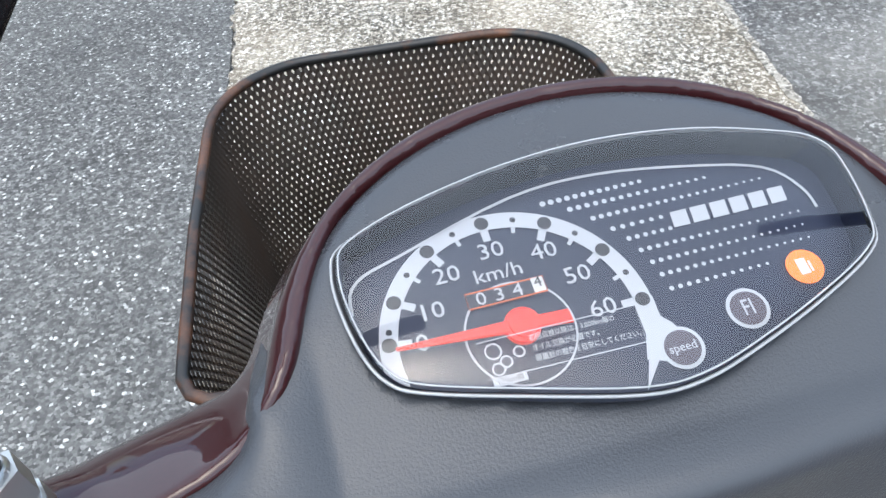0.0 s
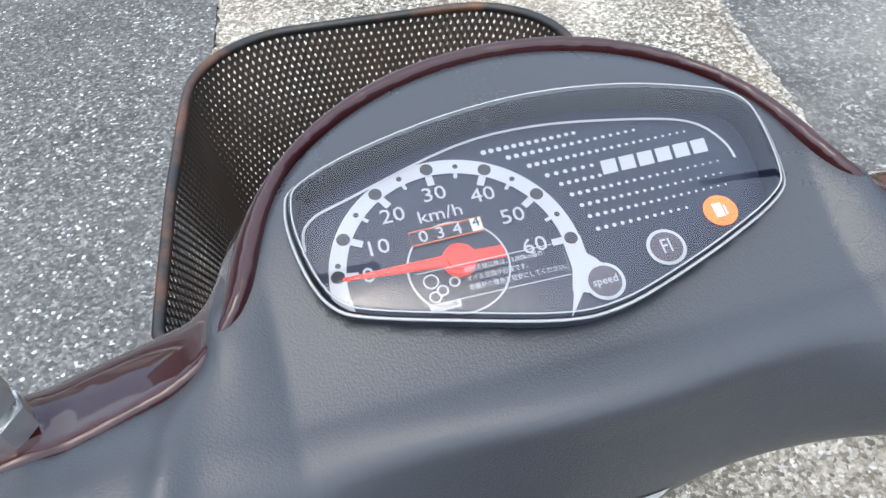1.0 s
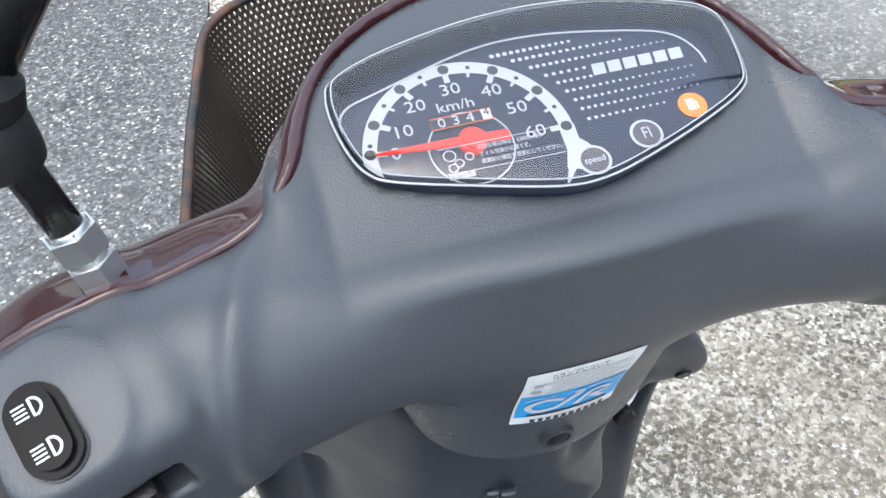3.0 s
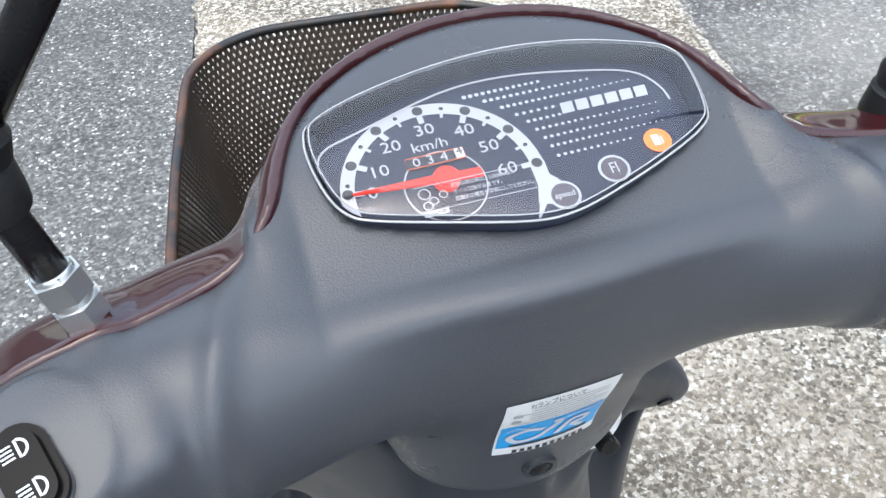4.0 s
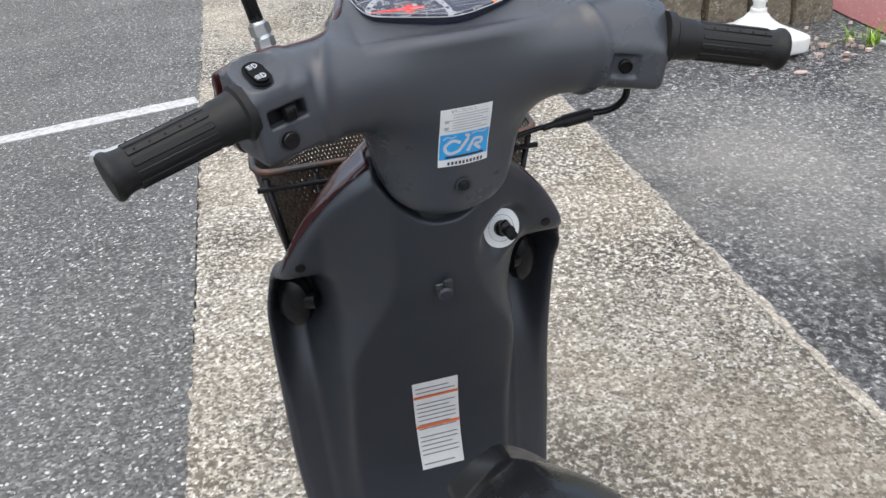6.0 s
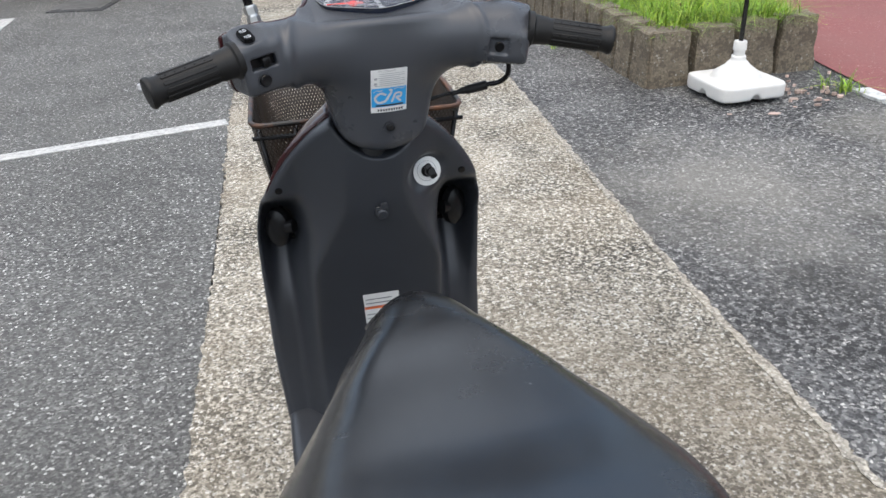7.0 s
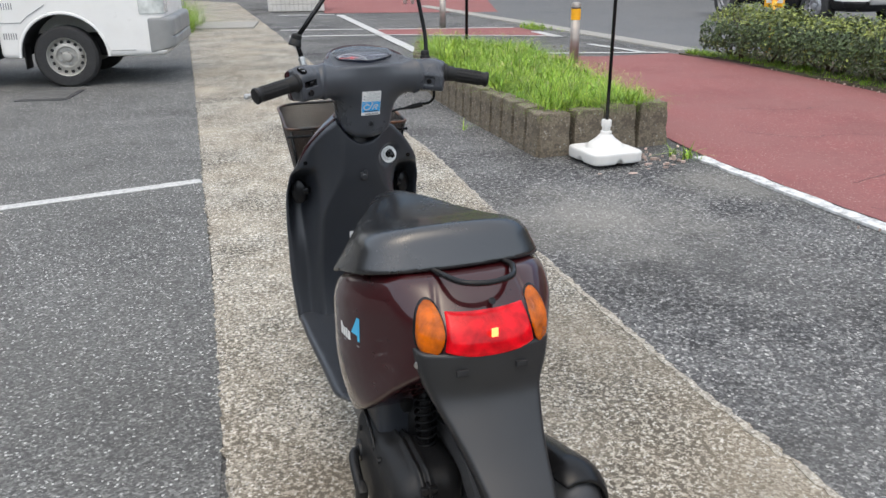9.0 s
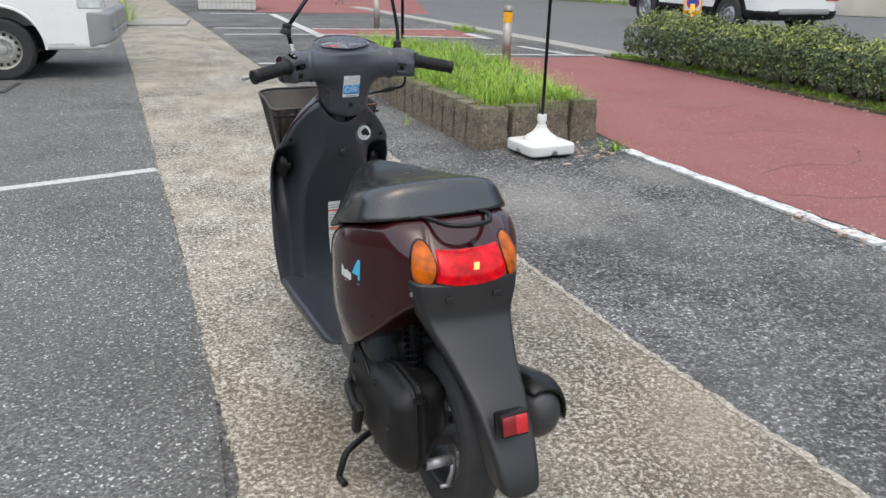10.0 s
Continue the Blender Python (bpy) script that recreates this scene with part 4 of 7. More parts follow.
for i, a in enumerate((171, 150.5, 120.3, 90.4, 60.5, 30.6, 0.8)):
    ca, sa = math.cos(radians(a)), math.sin(radians(a))
    plate(disc((HUB[0] + 0.0356 * ca, HUB[1] + 0.0356 * sa), 0.0021), 0.0003, 0.0003, bm=marks)
    ring_plate([(HUB[0] + r * ca, HUB[1] + r * sa) for r in (0.0335, 0.0295)], 0.0023, 0.0002, ticks, closed=False)
    if i < 6:
        a2 = (165, 135.5, 105.4, 75.5, 45.5, 15.5)[i]
        ca, sa = math.cos(radians(a2)), math.sin(radians(a2))
        plate(disc((HUB[0] + 0.0356 * ca, HUB[1] + 0.0356 * sa), 0.0009, 12), 0.0003, 0.0003, bm=marks)
        if i:
            ring_plate([(HUB[0] + r * ca, HUB[1] + r * sa) for r in (0.0335, 0.0312)], 0.0012, 0.0002, ticks, closed=False)
on_dial("scale_dots", marks, "print_dark", "dark dots on the speed scale")
on_dial("scale_ticks", ticks, "white_print", "white tick marks")
for k, (u, v) in enumerate([(-56.0, -15.6), (-51.4, -7.2), (-44.2, 2.5), (-29.9, 6.8), (-15.3, 2.7), (-8.7, -6.9), (-5.5, -18.5)]):
    words(str(10 * k), 0.0072, "white_print", meter, Matrix.Translation((u / 1000, v / 1000, 0.0002)), "numeral", wide=1.12)
words("km/h", 0.0062, "white_print", meter, Matrix.Translation((-0.0300, -0.0005, 0.0002)), "unit_lettering", wide=1.15)
on_dial("outline_print", ring_plate([(p[0] / 1000 - 0.008, p[1] / 1000) for p in rounded([(-61.3, -22), (-64.3, -2.3), (-61, 7), (-47, 12.2), (-11.2, 22.7), (16.3, 24), (46.4, 19.1), (67, 13), (75, 3.2), (76, -7.5), (74, -23.6)], 4)[:-8]], 0.0009, 0.0002, closed=False), "white_print", "thin white outline")
rows = bmesh.new()
for u0, u1, v in ((-10.3, 20.6, 18), (-3.1, 40.2, 14.1), (2.4, 56.3, 9.4), (6.7, 21.8, 4.5), (9.9, 22.9, 0.2), (11.8, 62, -4.3), (13.4, 61, -8.8), (14.4, 60.6, -13.2), (15.2, 44.8, -18)):
    n = int((u1 - u0) / 2.55)
    for k in range(n + 1):
        u = u0 + (u1 - u0) * k / n
        plate(disc((u / 1000, v / 1000), 0.00098 - 0.00062 * min((u + 10) / 70, 1), 8), 0.0002, 0.0002, bm=rows)
on_dial("dot_rows", rows, "white_print", "rows of white dots, fading in size")
# maker's mark as six plain slanted bars
mark = bmesh.new()
for k in range(6):
    u = 0.0242 + k * 0.0063
    plate([(u, 0.0001), (u + 0.0051, 0.0001), (u + 0.0058, 0.0053), (u + 0.0007, 0.0053)], 0.0002, 0.0002, bm=mark)
    plate([(u + 0.0015, 0.0019), (u + 0.0038, 0.0019), (u + 0.0041, 0.0034), (u + 0.0018, 0.0034)], 0.00026, 0.00026, bm=mark)
mk = on_dial("maker_mark", mark, ["white_print"], "white maker's mark as plain blocks")
for nm, (u, v), r, lamp in (("speed_lamp", (0.0106, -0.0353), 0.0056, "grey_lamp"), ("injection_lamp", (0.0329, -0.0294), 0.0056, "grey_lamp"), ("fuel_lamp", (0.0545, -0.0218), 0.0060, "orange_lamp")):
    lm = on_dial(nm, plate(disc((u, v), r * 0.9, 28), 0.0003, 0.0006), lamp, {"grey_lamp": "unlit dark warning lamp", "orange_lamp": "lit orange fuel warning lamp"}[lamp])
    if lamp == "grey_lamp":
        on_dial("lamp_ring", ring_plate(disc((u, v), r, 32), 0.0011, 0.0004), "white_print")
        words("speed" if nm == "speed_lamp" else "FI", 0.0036 if nm == "speed_lamp" else 0.0068, "white_print", meter, Matrix.Translation((u, v, 0.0008)), "lamp_lettering", wide=0.95 if nm == "speed_lamp" else 0.75)
    else:
        pump = plate(rect(u - 0.0022, v - 0.0024, u + 0.0008, v + 0.0026), 0.0008, 0.0008)
        plate(rect(u + 0.0012, v - 0.0020, u + 0.0019, v + 0.0014), 0.0008, 0.0008, bm=pump)
        on_dial("fuel_symbol", pump, "label_white")
# odometer: a slot with drums and figures
on_dial("odometer", plate(rect(-0.0412, -0.0096, -0.0186, -0.0052), 0.0002, 0.0008), "odo_drum", "odometer drums in a slot")
on_dial("odometer_edge", ring_plate(rect(-0.0412, -0.0097, -0.0186, -0.0050), 0.0004, 0.0009), "odo_orange")
on_dial("odometer_tenth", plate(rect(-0.0222, -0.0094, -0.0188, -0.0050), 0.0006, 0.0010), "label_white")
for k, ch in enumerate("034"):
    words(ch, 0.0056, "white_print", meter, Matrix.Translation((-0.0372 + 0.0053 * k, -0.0075, 0.0010)), "odometer_figure", wide=1.15)
words("4", 0.0046, "print_dark", meter, Matrix.Translation((-0.0205, -0.0066, 0.0012)), "odometer_figure")
on_dial("hub_ring", ring_plate(disc(HUB, 0.0152, 48), 0.0006, 0.00025), "white_print", "thin white circle round the hub")
needle = bmesh.new()
aN = radians(176.5)
d, s = Vector((math.cos(aN), math.sin(aN), 0)), Vector((-math.sin(aN), math.cos(aN), 0))
hub3 = Vector((*HUB, 0))
plate([(hub3 + d * a + s * b)[:2] for a, b in ((0.034, 0.0004), (0.034, -0.0004), (0.006, -0.0016), (-0.013, -0.0019), (-0.0135, 0.0019), (0.006, 0.0016))], 0.0045, 0.0056, 0.0003, bm=needle)
plate(disc(HUB, 0.0050, 28), 0.0030, 0.0066, 0.0012, bm=needle)
on_dial("needle", needle, "red_needle", "red speedometer needle at zero")
# oil change notice stuck on the inside of the lens
notice = on_dial("notice", ring_plate([(-0.0436, -0.0222), (0.0003, -0.0228), (-0.0008, -0.0335), (-0.0438, -0.0325)], 0.0003, 0.0072), "white_print", "clear notice with fine white print")
for k, (txt, u) in enumerate((("初回点検以降は、3,000km毎の", -0.0300), ("オイル交換が必要です。", -0.0300), ("距離計の橙色を目安にしてください。", -0.0300))):
    words(txt, 0.00205, "white_print", meter, Matrix.Translation((u, -0.0245 - 0.0029 * k, 0.0073)) @ Matrix.Rotation(radians(-1), 4, "Z"), "notice_lettering", centre=False, wide=0.86)
pict = bmesh.new()
for c, r in (((-0.0400, -0.0255), 0.0021), ((-0.0375, -0.0290), 0.0015), ((-0.0335, -0.0272), 0.0014), ((-0.0400, -0.0305), 0.0016)):
    ring_plate(disc(c, r, 16), 0.0005, 0.0073, pict)
plate(rect(-0.0425, -0.0350, -0.0335, -0.0328), 0.0073, 0.0073, bm=pict)
on_dial("notice_pictograms", pict, "white_print")
words("1万km毎", 0.0019, "print_grey", meter, Matrix.Translation((-0.0380, -0.0339, 0.0075)), "notice_lettering")
# dark inner wall between the dial and the lens
wall_in = bmesh.new()
lo_r, hi_r = [[wall_in.verts.new((u * k, v * k - 0.0002, h)) for u, v in LENS] for k, h in ((0.972, -0.0004), (0.978, 0.0088))]
for k in range(len(LENS)):
    wall_in.faces.new((lo_r[k], lo_r[(k + 1) % len(LENS)], hi_r[(k + 1) % len(LENS)], hi_r[k])).smooth = True
on_dial("inner_wall", wall_in, "dial", "dark inner wall of the instrument")
# lens: a shallow clear dome, its moulded edge drawn with pale highlight lines
bm = bmesh.new()
lens_n = len(LENS)
cen = LENS.mean(0)
rings = []
for k, (sc, hh) in enumerate(((1.0, 0.004), (1.0, 0.0098), (0.985, 0.0116), (0.955, 0.0122), (0.7, 0.0134), (0.35, 0.0142))):
    rings.append([bm.verts.new((cen[0] + (u - cen[0]) * sc, cen[1] + (v - cen[1]) * sc, hh)) for u, v in LENS])
for a, b in zip(rings, rings[1:]):
    for k in range(lens_n):
        bm.faces.new((a[k], a[(k + 1) % lens_n], b[(k + 1) % lens_n], b[k])).smooth = True
tip = bm.verts.new((cen[0], cen[1], 0.0144))
for k in range(lens_n):
    bm.faces.new((rings[-1][k], rings[-1][(k + 1) % lens_n], tip)).smooth = True
bmesh.ops.recalc_face_normals(bm, faces=bm.faces[:])
if tip.normal.z < 0:
    bmesh.ops.reverse_faces(bm, faces=bm.faces[:])
lens_ob = on_dial("lens", bm, "lens", "clear plastic lens")
lens_ob.visible_shadow = False
rim2 = tube([(cen[0] + (u - cen[0]) * 0.975, cen[1] + (v - cen[1]) * 0.975, 0.0118) for u, v in LENS], 0.0003, 8, closed=True)
tube([(cen[0] + (u - cen[0]) * 1.002, cen[1] + (v - cen[1]) * 1.002, 0.0090) for u, v in LENS], 0.00055, 8, rim2, closed=True)
on_dial("lens_edge", rim2, "lens_edge", "pale lines drawn along the moulded lens edge as highlights")


# ---- switches, notice and screw on the handlebar cover ----
def on_cover(name, data, material, m, label=""):
    return part(name, data, material, cover, label, m)


def facing(x, y, z, yaw=0, tilt=0, roll=0):
    """A small frame on the cover: its z axis points back to the rider, y up."""
    return pose(x, y, z, 90 - tilt, 0, yaw) @ Matrix.Rotation(radians(roll), 4, "Z")


def pill(w, h, t, bev=0.001):
    r = w / 2
    top = [(r * math.cos(a), h / 2 - r + r * math.sin(a)) for a in np.linspace(0, math.pi, 13)]
    bot = [(r * math.cos(a), -h / 2 + r + r * math.sin(a)) for a in np.linspace(math.pi, 2 * math.pi, 13)]
    return plate(top + bot, 0, t, bev)


light_m = BLOCK[-1] @ pose(-0.0132, -0.0187, 0.0313, 20.5, 0, 0)
on_cover("headlight_switch_seat", pill(0.0205, 0.033, 0.0025, 0.0012), "plastic_dark", light_m @ pose(0, 0, -0.0010))
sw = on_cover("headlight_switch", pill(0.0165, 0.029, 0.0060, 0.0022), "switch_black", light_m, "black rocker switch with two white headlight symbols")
for dy in (0.0064, -0.0064):
    sym = ring_plate(arc((0.0006, dy), 0.0027, -90, 90, 10), 0.0008, 0.0062)
    for k in range(4):
        plate(rect(-0.0046, dy + 0.0016 - 0.0013 * k, -0.0008, dy + 0.0022 - 0.0013 * k), 0.0062, 0.0062, bm=sym)
    sy = part("headlight_symbol", sym, "white_print", cover, m=light_m)


def on_block(side, x, y, z):
    """A small frame on the rear face of a switch block: its z axis points back to the rider."""
    return BLOCK[side] @ pose(x, y, z, 90, 0, 0)


on_cover("signal_switch_slot", box((0.0315, 0.0132, 0.0012)), "black_plastic", on_block(-1, -0.0054, -0.0270, 0.0026), "dark slot of the turn signal switch")
sl = box((0.0105, 0.0115, 0.012), 0.002)
for k in range(3):
    box((0.0012, 0.009, 0.0016), 0.0004, 1, at=(-0.003 + 0.003 * k, 0, 0.0064), bm=sl)
on_cover("signal_switch", sl, "black_plastic", on_block(-1, -0.0035, -0.0345, 0.0026), "ribbed black sliding turn signal switch")
on_cover("horn_button_seat", lathe([(0.0092, -0.001), (0.0092, 0.0010), (0.0080, 0.0012), (0.0078, 0.0)], 28), "plastic_dark", on_block(-1, -0.0100, -0.0360, -0.0180))
on_cover("horn_button", lathe([(0.0070, -0.002), (0.0070, 0.0035), (0.0062, 0.0045), (0.0035, 0.0040), (0.0, 0.0036)], 28), "black_plastic", on_block(-1, -0.0100, -0.0360, -0.0180), "round black horn button")
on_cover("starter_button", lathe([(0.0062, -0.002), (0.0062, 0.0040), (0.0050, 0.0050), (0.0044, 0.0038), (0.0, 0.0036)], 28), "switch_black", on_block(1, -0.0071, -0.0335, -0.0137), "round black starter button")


def settle(f, P, axis):
    """Moves points along an axis until they lie on the surface f = 0."""
    for _ in range(30):
        P[:, axis] += 0.8 * f(P)
    return P


def bent(w, h, inset=0.0, lift=0.0, nx=14, ny=10, u0=None, u1=None, v0=None, v1=None, z0=0.0):
    """A thin sheet that follows the curve of the neck: u across, v up from the sheet's middle."""
    u0, u1 = (-w / 2 if u0 is None else u0), (w / 2 if u1 is None else u1)
    v0, v1 = (-h / 2 if v0 is None else v0), (h / 2 if v1 is None else v1)
    gu, gv = np.meshgrid(np.linspace(u0, u1, nx + 1), np.linspace(v0, v1, ny + 1))
    P = settle(cover_shape, np.stack([gu.ravel(), np.full(gu.size, -0.03), z0 + gv.ravel()], -1), 1)
    P[:, 1] -= lift
    V, F = P, []
    for j in range(ny):
        for i in range(nx):
            a = j * (nx + 1) + i
            F.append((a, a + 1, a + nx + 2, a + nx + 1))
    return raw(V, F)


STZ = 0.8715
notice2 = part("warning_sticker", bent(0.049, 0.061, lift=0.0004, z0=STZ), "label_white", cover, "white and blue paper sticker with fine print")
part("sticker_field", bent(0, 0, lift=0.0007, u0=-0.0235, u1=0.0235, v0=-0.0225, v1=0.0045, z0=STZ), "label_blue", cover, "blue field with a white figure")


def stripes(name, lines, material, lift=0.0010):
    for u0, u1, v0, v1 in lines:
        part(name, bent(0, 0, lift=lift, u0=u0, u1=u1, v0=v0, v1=v1, nx=max(2, int((u1 - u0) / 0.006)), ny=1, z0=STZ), material, cover)


stripes("print_bar", [(-0.013 if k % 4 else -0.0195, 0.0205 - 0.006 * (k % 3 == 1), 0.0076 + 0.0027 * k, 0.0084 + 0.0027 * k) for k in range(7)], "print_light")
stripes("print_bar", [(-0.0205, -0.0165, 0.0095, 0.0125), (-0.0205, -0.0165, 0.0165, 0.0195)], "print_light")
words("FIランプについて", 0.0034, "print_grey", cover, facing(-0.003, float(settle(cover_shape, np.array([[-0.003, -0.03, STZ + 0.0278]]), 1)[0, 1]) - 0.0014, STZ + 0.0278), "sticker_title", wide=0.9)
stripes("print_bar", [(-0.016 + 0.0036 * k, -0.0138 + 0.0036 * k, -0.0288, -0.0255) for k in range(10)], "print_dark")
stripes("print_bar", [(-0.018, 0.019, -0.0215, -0.0192)], "print_dark", 0.0011)


def ribbon(pts, w, lift, material, name):
    """A curved stroke on the sticker."""
    pts = spline([(p[0], p[1], 0) for p in pts], 6)
    V, F = [], []
    for i, p in enumerate(pts):
        d = pts[min(i + 1, len(pts) - 1)] - pts[max(i - 1, 0)]
        s = Vector((-d.y, d.x, 0)).normalized() * w / 2
        V += [(q.x, -0.03, STZ + q.y) for q in (p + s, p - s)]
    V = settle(cover_shape, np.array(V), 1)
    V[:, 1] -= lift
    F = [(2 * i, 2 * i + 1, 2 * i + 3, 2 * i + 2) for i in range(len(pts) - 1)]
    part(name, raw(V, F), material, cover)


ribbon([(-0.004, -0.006), (-0.012, -0.003), (-0.019, -0.009), (-0.015, -0.016), (-0.006, -0.0145), (-0.001, -0.008), (0.003, -0.002)], 0.0032, 0.0011, "white_print", "sticker_figure")
ribbon([(0.003, -0.0165), (0.006, -0.010), (0.009, -0.0045), (0.016, -0.005), (0.0155, -0.0095), (0.010, -0.0105), (0.016, -0.0165)], 0.0030, 0.0012, "white_print", "sticker_figure")
ribbon([(-0.0005, 0.0008), (0.0012, 0.0014), (0.003, 0.0006), (0.0018, -0.0008)], 0.0030, 0.0013, "white_print", "sticker_figure")
ribbon([(-0.021, -0.001), (-0.017, 0.0016), (-0.013, 0.0004), (-0.009, 0.002)], 0.0010, 0.0012, "white_print", "sticker_figure")
ribbon([(0.006, 0.0015), (0.011, 0.0032), (0.016, 0.0018), (0.021, 0.0032)], 0.0010, 0.0012, "white_print", "sticker_figure")
on_cover("screw_seat", lathe([(0.0085, -0.002), (0.0085, 0.0006), (0.0062, 0.0008), (0.0060, -0.001)], 24), "plastic_dark", facing(0.0, 0.0045, 0.8185, tilt=-6))
sc = lathe([(0.0048, -0.002), (0.0048, 0.0004), (0.0035, 0.0012), (0.0, 0.0013)], 20)
on_cover("screw", sc, "black_matt", facing(0.0, 0.0045, 0.8185, tilt=-6), "dark recessed screw")

# ---- grips, levers, cable ----
for side in (-1, 1):
    a, b = Vector((side * 0.192, -0.024, 0.936)), Vector((side * 0.292, -0.055, 0.9175))
    L = (b - a).length
    gm = BAR @ Matrix.Translation(a) @ (b - a).to_track_quat("X", "Z").to_matrix().to_4x4()
    prof = [(0.0, -0.006), (0.0228, -0.006), (0.0228, 0.0008), (0.0200, 0.0030), (0.0186, 0.010), (0.0182, 0.020), (0.0172, 0.022)]
    prof += [(0.0168, 0.03), (0.0164, L - 0.012), (0.0172, L - 0.006), (0.0190, L - 0.003), (0.0190, L), (0.0176, L + 0.0022), (0.009, L + 0.003), (0.0, L + 0.003)]
    grip = part("grip", lathe(prof, 40, "x"), "rubber", scooter, "ribbed black rubber grip", gm)
    ribs = bmesh.new()
    for k in range(12):
        ang = 2 * math.pi * k / 12
        b2 = box((L - 0.042, 0.0052, 0.0016), 0.0007, 1, at=(0.026 + (L - 0.042) / 2, 0, 0.0168))
        bmesh.ops.rotate(b2, verts=b2.verts[:], cent=(0, 0, 0), matrix=Matrix.Rotation(ang, 3, "X"))
        join(ribs, b2)
    part("grip_ribs", ribs, "rubber", grip)
    dots = bmesh.new()
    for k in range(3):
        for j in range(5):
            b2 = box((0.0016, 0.0016, 0.0012), 0.0003, 1, at=(0.036 + j * 0.012, 0, 0.0178))
            bmesh.ops.rotate(b2, verts=b2.verts[:], cent=(0, 0, 0), matrix=Matrix.Rotation(2 * math.pi * k / 6 - 0.5, 3, "X"))
            join(dots, b2)
    part("grip_studs", dots, "black_plastic", grip)
    lv = spline([(side * 0.185, 0.040, 0.926), (side * 0.212, 0.036, 0.919), (side * 0.262, 0.019, 0.913), (side * 0.286, 0.012, 0.909), (side * 0.300, 0.010, 0.908)], 8)
    lever = part("brake_lever", tube(lv, [0.0078 - 0.002 * min(1, i / 20) for i in range(len(lv))], 12), "lever", scooter, "silver cast brake lever", BAR)
    part("lever_tip", lathe([(0.0, -0.007), (0.0065, -0.0045), (0.0080, 0.0), (0.0065, 0.0045), (0.0, 0.007)], 16), "lever", lever, m=Matrix.Translation(lv[-1]))
cab = tube(spline([(0.055, 0.045, 0.835), (0.09, 0.042, 0.842), (0.115, 0.038, 0.846)]), 0.0028, 8)
cable = part("throttle_cable", cab, "black_plastic", scooter, "black cable with a rubber boot", BAR)
part("cable_end", tube(spline([(0.148, 0.030, 0.853), (0.166, 0.022, 0.857), (0.174, 0.012, 0.870), (0.172, 0.005, 0.890)]), 0.0036, 8), "black_plastic", cable)
part("cable_boot", tube(spline([(0.100, 0.040, 0.843), (0.115, 0.038, 0.846), (0.122, 0.037, 0.847), (0.142, 0.032, 0.851), (0.150, 0.029, 0.853)], 4), [0.0034] * 4 + [0.0052] * 4 + [0.0066] * 4 + [0.0066] * 4 + [0.0045], 12), "rubber", cable, "black rubber boot", None)

# ---- mirror stalks ----
def hexnut(r, h, at, bm=None):
    b = plate(disc((0, 0), r, 6), 0, h, 0.0015)
    for v in b.verts:
        v.co += Vector(at)
    return join(bm, b) if bm else b


nutbase, joint_l, top_l = Vector((-0.1555, 0.0245, 0.961)), Vector((-0.169, 0.034, 1.030)), Vector((-0.064, 0.057, 1.151))
ml = part("mirror_stalk", tube([nutbase + (joint_l - nutbase) * 0.35, joint_l], 0.0057, 16), "black_plastic", scooter, "glossy black mirror stalk with a rubber joint", BAR)
part("upper_rod", tube([joint_l, joint_l + (top_l - joint_l) * 0.5, top_l], 0.0056, 16), "black_plastic", ml)
dirn = (joint_l - nutbase).to_track_quat("Z", "Y").to_matrix().to_4x4()
nut = hexnut(0.0086, 0.009, (0, 0, 0.008))
hexnut(0.0086, 0.010, (0, 0, 0.0185), nut)
join(nut, lathe([(0.0068, -0.004), (0.0068, 0.028), (0.0062, 0.029)], 20))
part("mirror_nut", nut, "chrome", ml, "bright zinc nut and lock nut", Matrix.Translation(nutbase) @ dirn)
part("joint_boot", lathe([(0.006, -0.0165), (0.0138, -0.0165), (0.0162, -0.0140), (0.0156, -0.0105), (0.0126, -0.0010), (0.0114, 0.0), (0.0124, 0.0012), (0.0126, 0.0085), (0.0094, 0.0125), (0.0060, 0.013)], 28), "rubber", ml, "black rubber boot on the joint", Matrix.Translation(joint_l) @ Vector((0.30, 0.05, 1.0)).to_track_quat("Z", "Y").to_matrix().to_4x4())
base_r, top_r = Vector((0.161, 0.034, 0.962)), Vector((0.149, 0.066, 1.150))
mr = part("mirror_stalk", tube(spline([base_r, base_r + Vector((0.006, 0.012, 0.060)), top_r]), 0.0050, 16), "black_plastic", scooter, "glossy black mirror stalk with a rubber boot", BAR)
part("base_boot", lathe([(0.0130, -0.003), (0.0132, 0.002), (0.0118, 0.0125), (0.0104, 0.0135), (0.0100, 0.0145), (0.0108, 0.0152), (0.0110, 0.0215), (0.0088, 0.0255), (0.0058, 0.026)], 24), "rubber", mr, "stepped black rubber boot", Matrix.Translation(base_r))

# ---- leg shield ----
mid_y = curve([0.24, 0.29, 0.34, 0.42, 0.51, 0.60, 0.68, 0.74, 0.81], [0.330, 0.345, 0.352, 0.346, 0.323, 0.297, 0.271, 0.262, 0.262])
edge_y = curve([0.24, 0.30, 0.45, 0.55, 0.61, 0.65, 0.70, 0.74, 0.81], [0.370, 0.385, 0.400, 0.392, 0.375, 0.340, 0.312, 0.302, 0.285])
shield_w = curve([0.20, 0.27, 0.35, 0.45, 0.55, 0.60, 0.66, 0.72, 0.76, 0.787, 0.80, 0.832, 0.86], [0.170, 0.176, 0.182, 0.183, 0.183, 0.181, 0.171, 0.150, 0.124, 0.099, 0.085, 0.044, 0.015])


